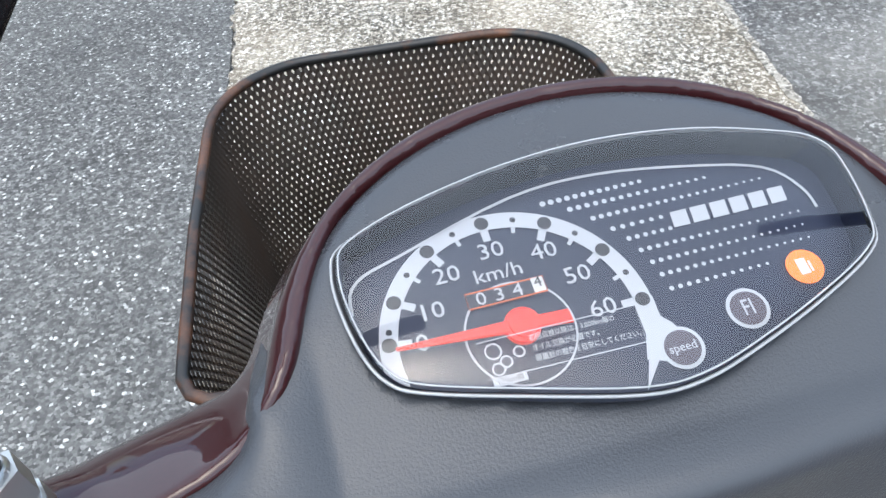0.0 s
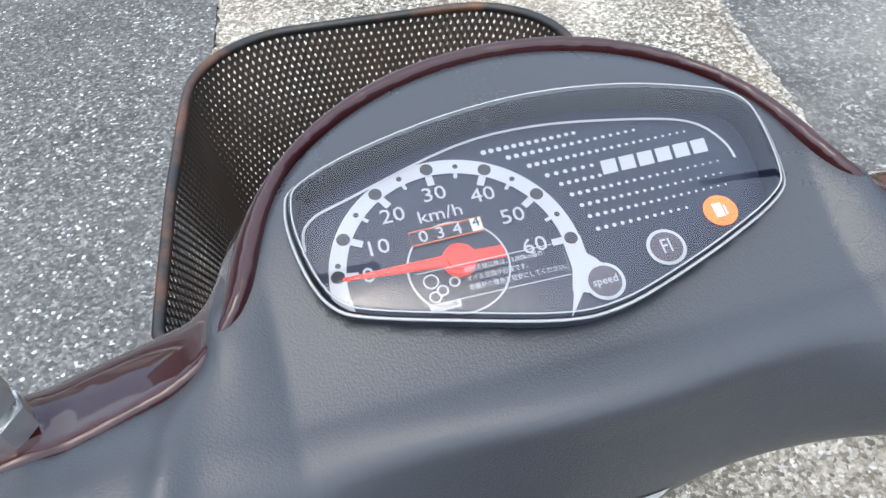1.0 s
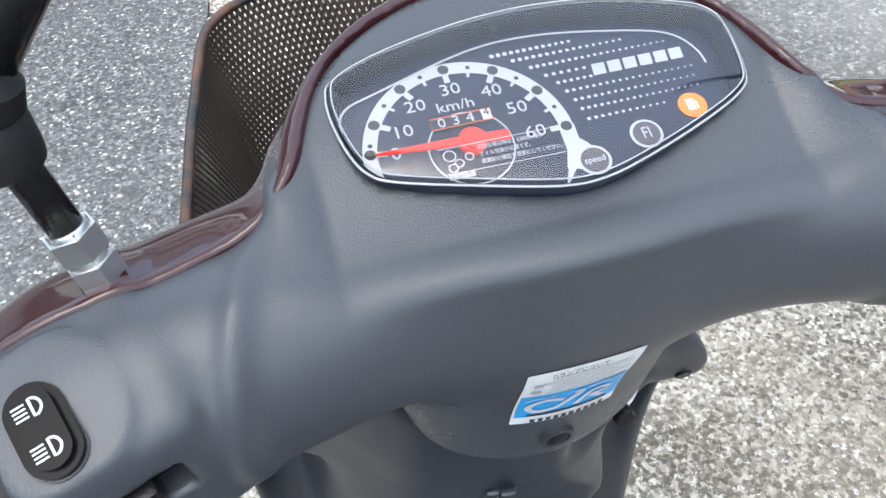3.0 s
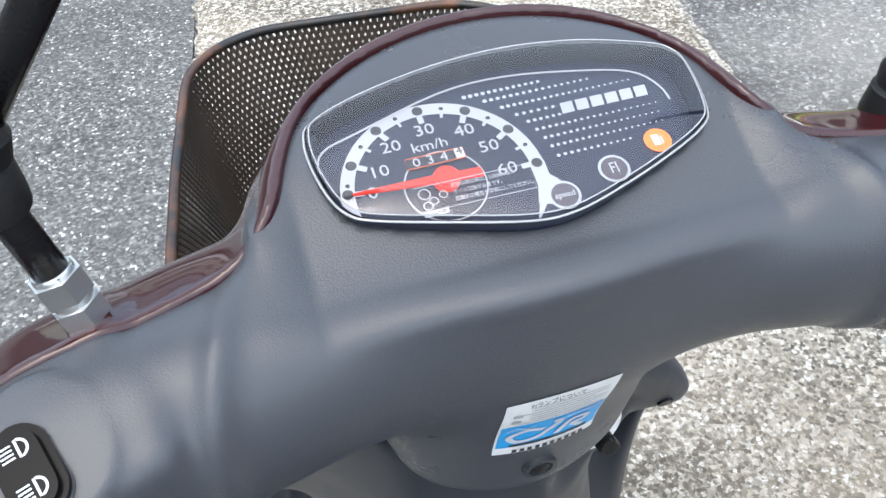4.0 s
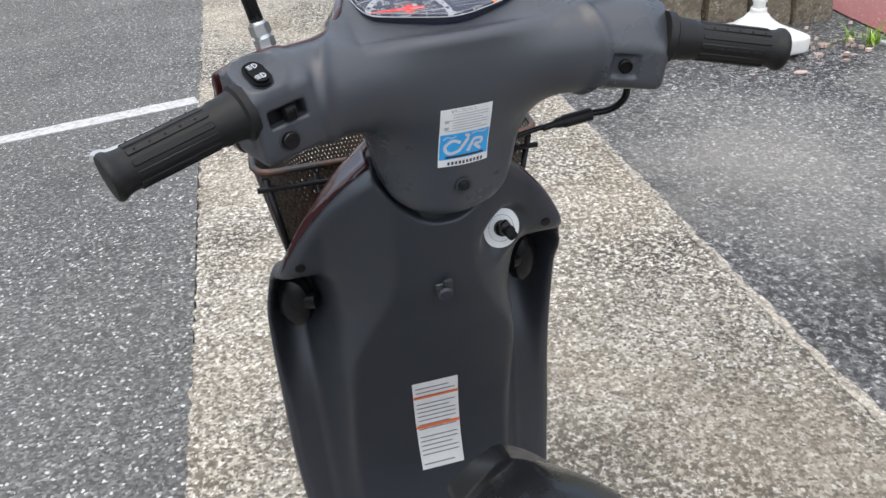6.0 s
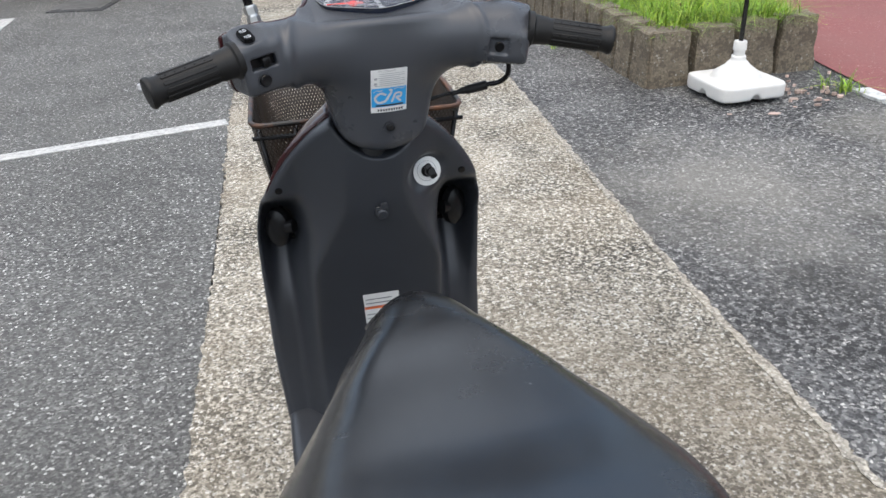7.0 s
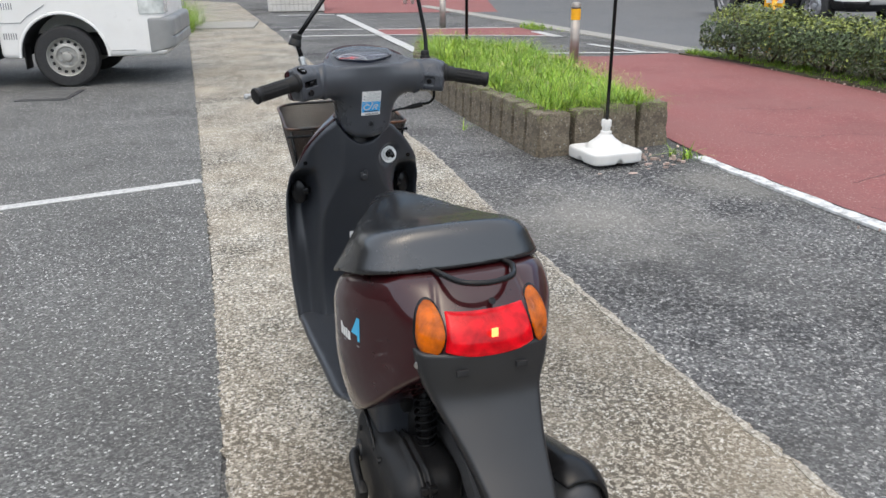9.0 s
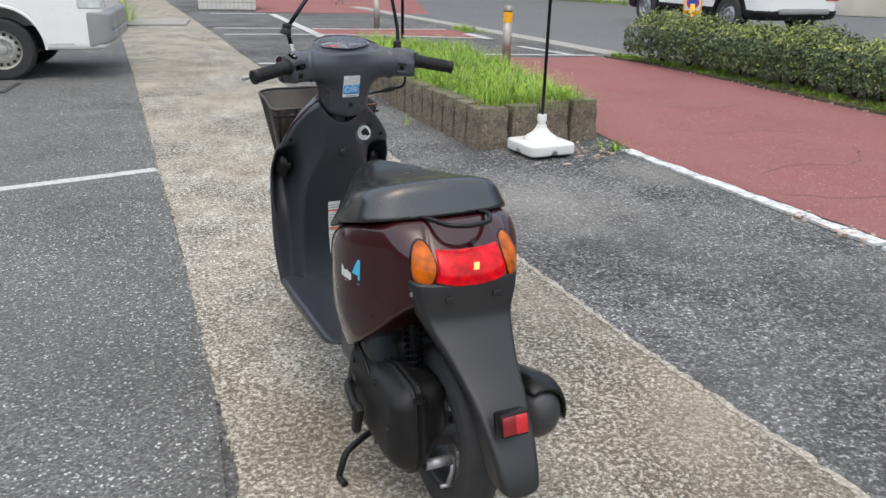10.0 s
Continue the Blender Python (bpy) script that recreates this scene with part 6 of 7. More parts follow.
def block_shape(P):
    f = sd_box(P, (0.0, -0.30, 0.30), (0.09, 0.14, 0.10), 0.03)
    return smin(f, sd_box(P, (0.03, -0.20, 0.26), (0.07, 0.10, 0.07), 0.02), 0.03)


part("engine_block", raw(*solid(block_shape, (-0.12, -0.47, 0.16), (0.14, -0.07, 0.43), 0.007)), "black_matt", scooter, "dark engine block")
shock = part("shock_absorber", tube([(-0.074, -0.500, 0.300), (-0.066, -0.450, 0.56)], 0.010, 14), "black_matt", scooter, "black rear shock absorber")
turns = []
for k in range(15 * 14 + 1):
    a, h = 2 * math.pi * k / 14, k / (15 * 14)
    turns.append((-0.0735 + 0.007 * h + 0.0185 * math.cos(a), -0.496 + 0.044 * h + 0.0185 * math.sin(a), 0.320 + 0.22 * h))
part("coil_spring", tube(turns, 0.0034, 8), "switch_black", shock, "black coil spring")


def muffler_shape(P):
    return sd_cone(P, (0.141, -0.655, 0.298), (0.130, -0.36, 0.23), 0.066, 0.058, (0.85, 1, 1))


muf = part("muffler", raw(*solid(muffler_shape, (0.06, -0.76, 0.15), (0.23, -0.27, 0.41), 0.005)), "muffler_grey", scooter, "satin dark grey exhaust muffler")


def guard_shape(P):
    x, y, z = xyz(P)
    f = np.maximum(muffler_shape(P) - 0.012, -(muffler_shape(P) - 0.005))
    return np.maximum(np.maximum(f, 0.287 + 0.9 * (0.176 - x) - 0.25 * (y + 0.66) - z), -0.70 - y)


part("muffler_guard", raw(*solid(guard_shape, (0.06, -0.78, 0.2), (0.25, -0.26, 0.43), 0.004)), "black_plastic", muf, "black heat guard")
st = tube(spline([(-0.04, -0.27, 0.13), (-0.09, -0.30, 0.100), (-0.150, -0.325, 0.085), (-0.190, -0.340, 0.068), (-0.205, -0.348, 0.038), (-0.213, -0.352, 0.012), (-0.208, -0.382, 0.009)]), 0.0085, 12)
part("stand", st, "black_matt", scooter, "black steel stand resting on the concrete")
ax = tube([(-0.12, -0.52, 0.2), (0.11, -0.52, 0.2)], 0.011, 12)
axle = part("axle", ax, "steel", scooter, "steel rear axle")
part("brake_adjuster", tube([(-0.088, -0.598, 0.172), (-0.030, -0.604, 0.176)], 0.0125, 16), "alloy", axle, "cast brake pivot")
arm_b = tube([(-0.028, -0.604, 0.182), (-0.030, -0.612, 0.150), (-0.042, -0.616, 0.118)], 0.0062, 8)
tube([(-0.060, -0.616, 0.120), (-0.030, -0.616, 0.118)], 0.0050, 8, arm_b)
part("brake_arm", arm_b, "alloy", axle, "bright brake arm")
part("brake_rod", tube([(-0.075, -0.605, 0.170), (-0.090, -0.590, 0.176), (-0.11, -0.57, 0.18)], 0.0030, 8), "chrome", axle, "threaded adjuster rod")


# ---- front basket ----
def basket_ring(z):
    """Outline of the basket at a height: wider at the rim."""
    t = (z - 0.575) / 0.225
    w, y0, y1, r = 0.130 + 0.036 * t, 0.425 - 0.022 * t, 0.655 + 0.066 * t, 0.085
    pts = []
    for cx, cy, a0, rr in ((w - 0.02, y0 + 0.02, -90, 0.02), (w - 0.012 - r, y1 - r, 0, r), (-w + 0.012 + r, y1 - r, 90, r), (-w + 0.02, y0 + 0.02, 180, 0.02)):
        pts += [(cx + rr * math.cos(radians(a)), cy + rr * math.sin(radians(a))) for a in np.linspace(a0, a0 + 90, 9)]
    return pts


def along(line, n):
    L = [Vector((*p, 0)) for p in line]
    L.append(L[0])
    cum = [0]
    for a, b in zip(L, L[1:]):
        cum.append(cum[-1] + (b - a).length)
    out, i = [], 0
    for k in range(n):
        s = cum[-1] * k / n
        while cum[i + 1] < s:
            i += 1
        out.append(L[i].lerp(L[i + 1], (s - cum[i]) / max(cum[i + 1] - cum[i], 1e-9)))
    return out


def rim_z(p):
    return 0.782 + 0.014 * min(max((p.y - 0.41) / 0.12, 0), 1)


basket = part("basket", tube([Vector((p.x, p.y, rim_z(p))) for p in along(basket_ring(0.80), 96)], 0.0042, 8, closed=True), "wire_rim", scooter, "black wire basket rim with rust spots")
NB, ZR = 184, 38
V, F = [], []
lay = [along(basket_ring(0.58 + 0.22 * j / ZR), 2 * NB) for j in range(ZR + 1)]
for j in range(ZR):
    for i in range(NB):
        for sgn in (-1, 1):
            a = lay[j][(2 * i + (j % 2)) % (2 * NB)]
            b = lay[j + 1][(2 * i + (j % 2) + sgn) % (2 * NB)]
            fa, fb = (rim_z(a) - 0.58) / 0.22, (rim_z(b) - 0.58) / 0.22
            p = Vector((a.x, a.y, 0.58 + 0.22 * j / ZR * fa))
            q = Vector((b.x, b.y, 0.58 + 0.22 * (j + 1) / ZR * fb))
            d = (q - p).normalized()
            out = Vector((a.x, a.y - 0.56, 0)).normalized()
            s = d.cross(out).normalized() * 0.0019
            k = len(V)
            V += [p + s, p - s, p + out * 0.0014, q + s, q - s, q + out * 0.0014]
            F += [(k, k + 1, k + 4, k + 3), (k + 1, k + 2, k + 5, k + 4), (k + 2, k, k + 3, k + 5)]
part("basket_mesh", raw(V, F, False), "wire", basket, "fine black expanded-metal mesh")
part("basket_floor", plate(basket_ring(0.582), 0.578, 0.581), "black_plastic", basket)
for a, b in [((-0.166, 0.404, 0.762), (0.166, 0.404, 0.762)), ((-0.132, 0.424, 0.582), (0.132, 0.424, 0.582))] + [((sx, 0.404, 0.775), (sx * 0.84, 0.424, 0.582)) for sx in (-0.155, -0.10, 0.0, 0.10, 0.155)]:
    part("basket_bar", tube([a, b], 0.0036, 8), "black_plastic", basket, "black frame bar")


# ---- planter with stone blocks and grass ----
P0, P1 = Vector((1.36, 3.11, 0)), Vector((2.33, 3.35, 0))
LEFT_LINE = [Vector(p) for p in ((1.36, 3.11, 0), (1.15, 4.36, 0), (1.02, 5.4, 0), (0.98, 6.9, 0), (1.15, 8.1, 0))]
planter = thing("planter", "raised bed edged with weathered concrete blocks", "planter", kind="structure")


def stone(p, q, depth, h):
    d = q - p
    L = d.length
    bm = bmesh.new()
    bmesh.ops.create_cube(bm, size=1)
    bmesh.ops.subdivide_edges(bm, edges=bm.edges[:], cuts=3, use_grid_fill=True)
    for v in bm.verts:
        k = 1.0 if v.co.z < 0 else 0.93
        v.co = Vector((v.co.x * (L - 0.018 - random.random() * 0.012) * k, v.co.y * depth * k, v.co.z * h))
        v.co += Vector([random.gauss(0, 0.0018) for _ in range(3)])
    bmesh.ops.bevel(bm, geom=[e for e in bm.edges if e.calc_face_angle(0) > 0.7], offset=0.006, segments=2, affect="EDGES")
    smooth_bm(bm, 30)
    inward = Vector((-d.y, d.x, 0)).normalized() * depth * 0.45
    return part("stone", bm, "block", planter, m=Matrix.Translation((p + q) / 2 + inward + Vector((0, 0, h / 2 - 0.02))) @ Matrix.Rotation(math.atan2(d.y, d.x) + random.gauss(0, 0.02), 4, "Z"))


for k in range(4):
    stone(P0 + (P1 - P0) * k / 4, P0 + (P1 - P0) * (k + 1) / 4, 0.15, 0.295 + random.uniform(-0.012, 0.012))
for a, b in zip(LEFT_LINE, LEFT_LINE[1:]):
    n = round((b - a).length / 0.215)
    for k in range(n):
        stone(a + (b - a) * (k + 1) / n, a + (b - a) * k / n, 0.15, 0.285 + random.uniform(-0.018, 0.012))
for k in range(16):
    a, b = P1 + Vector((0.0, 5.0, 0)) * (k / 16), P1 + Vector((0.0, 5.0, 0)) * ((k + 1) / 16)
    if k < 12:
        stone(a, b, 0.15, 0.25 + random.uniform(-0.02, 0.01))
bed = [(1.42, 3.20), (2.27, 3.40), (2.28, 7.0), (1.6, 8.2), (1.15, 7.9), (1.05, 6.9), (1.10, 5.4), (1.22, 4.4)]
tagged(part("planter_soil", plate(bed, 0.0, 0.21), "soil"), "dark soil in the raised bed", "soil", kind="structure")


def inside(x, y, poly):
    c = False
    for (ax, ay), (bx, by) in zip(poly, poly[1:] + poly[:1]):
        if (ay > y) != (by > y) and x < (bx - ax) * (y - ay) / (by - ay) + ax:
            c = not c
    return c


def blades(name, place, n, label, size, material=("grass", "grass_pale", "seed_head"), heads=0.012):
    V, F, mats = [], [], []

    def strip(x, y, z, h, a, lean, w, mi, segs=5):
        sx, sy = -math.sin(a) * w, math.cos(a) * w
        k = len(V)
        for i in range(segs + 1):
            t = i / segs
            o = lean * h * t * t
            px, py, pz = x + math.cos(a) * o, y + math.sin(a) * o, z + h * (t - 0.42 * min(lean, 1.6) * t * t)
            ww = (1 - t * 0.92) * min(1, 0.55 + 2 * t)
            V.extend([(px + sx * ww, py + sy * ww, pz), (px - sx * ww, py - sy * ww, pz)])
        for i in range(segs):
            j = k + 2 * i
            F.append((j, j + 1, j + 3, j + 2))
            mats.append(mi)
        return V[-1]

    done = 0
    while done < n:
        x, y, z = place()
        lush = max(0.25, 1.0 + 0.9 * noise.noise((x * 3.1, y * 3.1, 1.5)) + 0.35 * noise.noise((x * 11, y * 11, 4.5)))
        sway = 6.283 * noise.noise((x * 2.0, y * 2.0, 7.0))
        for _ in range(random.randint(4, 9)):
            h, a = lush * size * random.uniform(0.35, 1.45), sway + random.gauss(0, 1.7)
            lean = random.uniform(0.25, 1.9)
            strip(x + random.gauss(0, 0.012), y + random.gauss(0, 0.012), z, h, a, lean, random.uniform(0.0022, 0.0058), 1 if random.random() < 0.32 else 0)
            done += 1
        if random.random() < heads * 5:
            h, a = size * random.uniform(1.2, 1.75), random.uniform(0, 6.283)
            tip = strip(x, y, z, h, a, random.uniform(0.1, 0.5), 0.0011, 1)
            strip(tip[0], tip[1], tip[2] - 0.012, 0.045, a, 1.2, 0.0042, 2, 4)
    ob = part(name, raw(V, F), list(material))
    ob.data.polygons.foreach_set("material_index", mats)
    return tagged(ob, label, "grass", kind="stuff")


def in_bed():
    while True:
        x, y = random.uniform(1.0, 2.3), 3.2 + 4.9 * random.random() ** 1.35
        if inside(x, y, bed):
            return x, y, 0.205
blades("grass", in_bed, 21000, "tall bright green grass growing in the raised bed", 0.152, heads=0.02)


def weeds():
    c = random.choice([(2.2, 2.95), (2.28, 2.86), (1.02, 4.0), (0.98, 4.6)])
    return c[0] + random.gauss(0, 0.03), c[1] + random.gauss(0, 0.03), 0.0
blades("weeds", weeds, 46, "a few weeds growing at the edge of the asphalt", 0.12)

# ---- weighted stand with pole ----
stand = thing("banner_base", "white plastic weighted base on the asphalt", "pole base", Matrix.Translation((1.745, 2.945, 0)) @ Matrix.Rotation(radians(13), 4, "Z") @ Matrix.Diagonal((0.86, 0.86, 0.95, 1.0)))


def base_shape(P):
    x, y, z = xyz(P)
    r = np.sqrt(x * x + y * y)
    sq = np.maximum(np.abs(x), np.abs(y)) - 0.205
    f = smax(smax(sq, r - 0.268, 0.03), np.abs(z - 0.047) - 0.037 - 0.03 * np.clip(0.21 - r, 0, 0.21), 0.014)
    f = smin(f, np.maximum(sd_ell(P, (0, 0, 0.085), (0.135, 0.135, 0.062)), 0.02 - z), 0.012)
    f = smin(f, np.maximum(0.8 * (r - 0.088 + 0.75 * (z - 0.12)), np.abs(z - 0.11) - 0.055), 0.02)
    for ax, ay in ((1, 0), (-1, 0), (0, 1), (0, -1)):
        f = smax(f, -(np.sqrt(((x - ax * 0.205) * 1.6) ** 2 + ((y - ay * 0.205) * (1 if ay else 1)) ** 2 * 1.6 + (z * 1.3) ** 2) - 0.050), 0.01)
    return smin(f, np.maximum(r - 0.040, np.abs(z - 0.165) - 0.03), 0.02)


part("foot", raw(*solid(base_shape, (-0.23, -0.23, 0.0), (0.23, 0.23, 0.21), 0.008)), "white_plastic", stand, "white plastic foot with cut-outs")
part("collar", lathe([(0.044, 0.150), (0.036, 0.172), (0.030, 0.180), (0.030, 0.222), (0.036, 0.224), (0.036, 0.262), (0.032, 0.268), (0.0, 0.268)], 28), "white_plastic", stand, "white screw collar")
part("pole", tube([(0.0, 0.0, 0.20), (0.012, 0.0, 1.2), (0.024, 0, 2.4)], 0.0125, 12), "black_plastic", stand, "thin black pole")
litter = bmesh.new()
for x, y, s in ((2.00, 2.84, 0.026), (2.09, 2.97, 0.03), (1.82, 2.64, 0.032), (1.62, 2.66, 0.014), (2.14, 2.80, 0.016), (1.95, 2.72, 0.012)):
    a = random.uniform(0, 6)
    pts = [(x + s * math.cos(a + t) * (1 if k % 2 else 0.7), y + s * 0.6 * math.sin(a + t)) for k, t in enumerate(np.linspace(0, 6.28, 9)[:-1])]
    plate(pts, -0.0115, -0.0085 + 0.002 * random.random(), bm=litter)
for k in range(150):
    t = random.random()
    x, y = (5.22 - 0.16 * t + random.gauss(0, 0.09), 3.6 + 4.2 * t) if k < 90 else (2.62 + 0.10 * t + random.gauss(0, 0.05) - 0.06, 1.5 - 0.55 * t + random.gauss(0, 0.05)) if k < 120 else (2.06 + random.gauss(0, 0.13), 2.95 + random.gauss(0, 0.09))
    w, a = random.uniform(0.006, 0.020), random.uniform(0, 6)
    plate([(x + w * math.cos(a + q) * (1 if i % 2 else 0.65), y + w * 0.6 * math.sin(a + q)) for i, q in enumerate(np.linspace(0, 6.28, 8)[:-1])], -0.006, 0.004 + 0.006 * random.random(), bm=litter)
tagged(part("fallen_leaves", litter, "dry_leaf"), "brown fallen leaves and crumbs scattered on the ground", "leaves", kind="stuff")


# ---- bollards ----
def bollard(x, y, h, r):
    b = thing("bollard", "stainless steel bollard with a yellow reflective band", "bollard", Matrix.Translation((x, y, -0.01)), "bollards by the driveway")
    part("post", tube([(0, 0, 0), (0, 0, h - 0.2)], r, 24), "inox", b)
    part("band", lathe([(r + 0.001, h - 0.2), (r + 0.001, h - 0.06)], 24), "yellow", b, "yellow reflective band")
    part("top_cap", lathe([(r, h - 0.06), (r, h - 0.025), (r * 0.8, h - 0.006), (0.0, h)], 24), "inox", b)
    part("dark_stripe", lathe([(r + 0.0015, h - 0.075), (r + 0.0015, h - 0.06)], 24), "print_dark", b)
    return b


bollard(3.0, 7.7, 0.70, 0.055)
bollard(2.16, 12.85, 0.78, 0.055)
pl = thing("barrier_posts", "pair of white posts on the red footpath", "posts", Matrix.Translation((2.35, 20.5, 0)))
for dx in (-0.10, 0.10):
    part("post", tube([(dx, 0, 0), (dx, 0, 0.9)], 0.05, 14), "white_plastic", pl)
pole2 = thing("thin_post", "thin dark metal post at the planter", "post", Matrix.Translation((1.85, 8.6, -0.004)))
part("rod", tube([(0, 0, 0), (0, 0, 2.2)], 0.02, 10), "black_plastic", pole2)


# ---- hedge ----
def clump(name, centre_line, half_w, h, n, label, seed, size=0.0215):
    rnd = random.Random(seed)
    L = [Vector((*p, 0)) for p in centre_line]
    cum = [0]
    for a, b in zip(L, L[1:]):
        cum.append(cum[-1] + (b - a).length)
    hed = thing(name, label, "hedge", group="")
    V, F, mats = [], [], []
    for _ in range(n):
        s = rnd.uniform(0, cum[-1])
        i = max(k for k in range(len(cum) - 1) if cum[k] <= s)
        d = (L[i + 1] - L[i]).normalized()
        c = L[i] + d * (s - cum[i])
        side = Vector((-d.y, d.x, 0))
        bulge = 0.86 + 0.22 * noise.noise((s * 1.7, 0, seed)) + 0.20 * noise.noise((s * 6, 3 * rnd.random() + math.cos(3 * s), seed))
        a = rnd.uniform(-0.75, math.pi + 0.75)
        rr = rnd.random() ** 0.28
        o = max(-1, min(1, 1.15 * math.cos(a) * rr)) * half_w * bulge
        z = 0.10 + (h * bulge - 0.10) * min(1, max(0, 0.44 + 0.64 * math.sin(a) * rr)) + (abs(rnd.gauss(0, 0.03)) if a > 0.8 and a < 2.3 else 0)
        end = min(s, cum[-1] - s)
        if end < 0.18:
            z = 0.1 + (z - 0.1) * (0.82 + end)
        p = c + side * o + Vector((0, 0, z))
        nrm = (side * math.cos(a) + Vector((0, 0, 1)) * (0.4 + math.sin(a)) + Vector([rnd.gauss(0, 0.55) for _ in range(3)])).normalized()
        u = nrm.orthogonal().normalized()
        u = (Matrix.Rotation(rnd.uniform(0, 6.28), 3, nrm) @ u)
        w = nrm.cross(u)
        ls = size * rnd.uniform(0.6, 1.25)
        k = len(V)
        V += [p - u * ls, p - u * ls * 0.3 + w * ls * 0.42 + nrm * ls * 0.1, p + u * ls * 0.45 + w * ls * 0.36 + nrm * ls * 0.1, p + u * ls, p + u * ls * 0.45 - w * ls * 0.36 + nrm * ls * 0.1, p - u * ls * 0.3 - w * ls * 0.42 + nrm * ls * 0.1, p + nrm * -ls * 0.08]
        for q in range(6):
            F.append((k + q, k + (q + 1) % 6, k + 6))
        young = (z > h * 0.72 and rnd.random() < 0.6) or rnd.random() < 0.08
        mats += [1 if young else 0] * 6
    me = raw(V, F, False)
    ob = part("leaves", me, ["hedge", "hedge_young"], hed, "small dark and yellow-green leaves")
    ob.data.polygons.foreach_set("material_index", mats)
    tw = bmesh.new()
    s = 0.15
    while s < cum[-1] - 0.1:
        i = max(k for k in range(len(cum) - 1) if cum[k] <= s)
        d = (L[i + 1] - L[i]).normalized()
        c = L[i] + d * (s - cum[i]) + Vector((rnd.gauss(0, 0.08), rnd.gauss(0, 0.08), 0))
        for _ in range(4):
            e = c + Vector((rnd.gauss(0, 0.16), rnd.gauss(0, 0.16), h * rnd.uniform(0.6, 0.9)))
            m = c.lerp(e, 0.5) + Vector((rnd.gauss(0, 0.04), rnd.gauss(0, 0.04), 0))
            tube([c, m, e], [0.012, 0.008, 0.003], 5, tw)
        s += rnd.uniform(0.14, 0.3)
    tagged(part("stem", tw, "twig", hed), "thin brown stems", kind="stuff")
    return hed


HEDGE = [(4.98, 7.85), (5.40, 6.0), (5.7, 4.2), (6.1, 1.8), (6.6, -1.0)]
clump("hedge", HEDGE, 0.43, 0.63, 62000, "low clipped hedge with dark and yellow-green leaves", 5)
tagged(part("hedge_bed", plate([(4.55, 8.2), (4.9, 7.3), (5.1, 5.6), (5.28, 3.8), (5.9, 0.5), (6.5, -2.5), (7.6, -2.5), (6.8, 1.8), (6.1, 6.0), (5.8, 8.0)], -0.02, 0.015), "soil"), "dry soil with moss under the hedge", "soil", kind="structure")


def under_hedge():
    t = random.random() ** 1.5
    y = 8.15 - t * 6.0
    x0 = np.interp(y, [2.1, 3.8, 5.6, 7.3, 8.2], [5.6, 5.28, 5.1, 4.9, 4.58])
    return x0 + abs(random.gauss(0.12, 0.16)), y, 0.01
blades("ground_cover", under_hedge, 5000, "short grass and weeds below the hedge", 0.06)


def verge():
    return 3.75 + random.gauss(0, 0.13), 12.3 + random.gauss(0, 0.25), 0.0
blades("verge_grass", verge, 700, "small patch of grass on the kerb", 0.09)


def by_truck():
    return -2.42 + random.gauss(0, 0.10), 13.3 + random.gauss(0, 0.7), -0.004
blades("roadside_weeds", by_truck, 1500, "tall weeds beside the concrete strip", 0.5, heads=0.05)

def far_verge():
    t = random.random()
    return 9.9 + 3.4 * t + random.gauss(0, 0.25), 24.2 - 8.8 * t + random.gauss(0, 0.25), 0.0
blades("far_verge", far_verge, 2600, "rough grass along the far side of the road", 0.26, heads=0.05)

# ---- yellow sign behind the hedge ----
sg = thing("sign", "small yellow sign on a post behind the hedge", "sign", pose(5.75, 8.15, 0, 0, 0, -34))
part("post", tube([(0, 0, 0), (0, 0, 0.7)], 0.035, 12), "yellow", sg)
part("plate", box((0.24, 0.02, 0.44), 0.01, at=(0, 0, 0.78)), "yellow", sg)
part("white_panel", box((0.20, 0.004, 0.26), 0.001, at=(0, -0.0125, 0.745)), "label_white", sg)
rb = ring_plate(disc((0, 0), 0.075, 28), 0.02, 0.0)
part("red_ring", rb, "red_paint", sg, m=Matrix.Translation((0, -0.0155, 0.72)) @ Matrix.Rotation(radians(90), 4, "X"))
part("blue_disc", plate(disc((0, 0), 0.064, 24), 0.0, 0.001), "blue_paint", sg, m=Matrix.Translation((0, -0.0148, 0.72)) @ Matrix.Rotation(radians(90), 4, "X"))


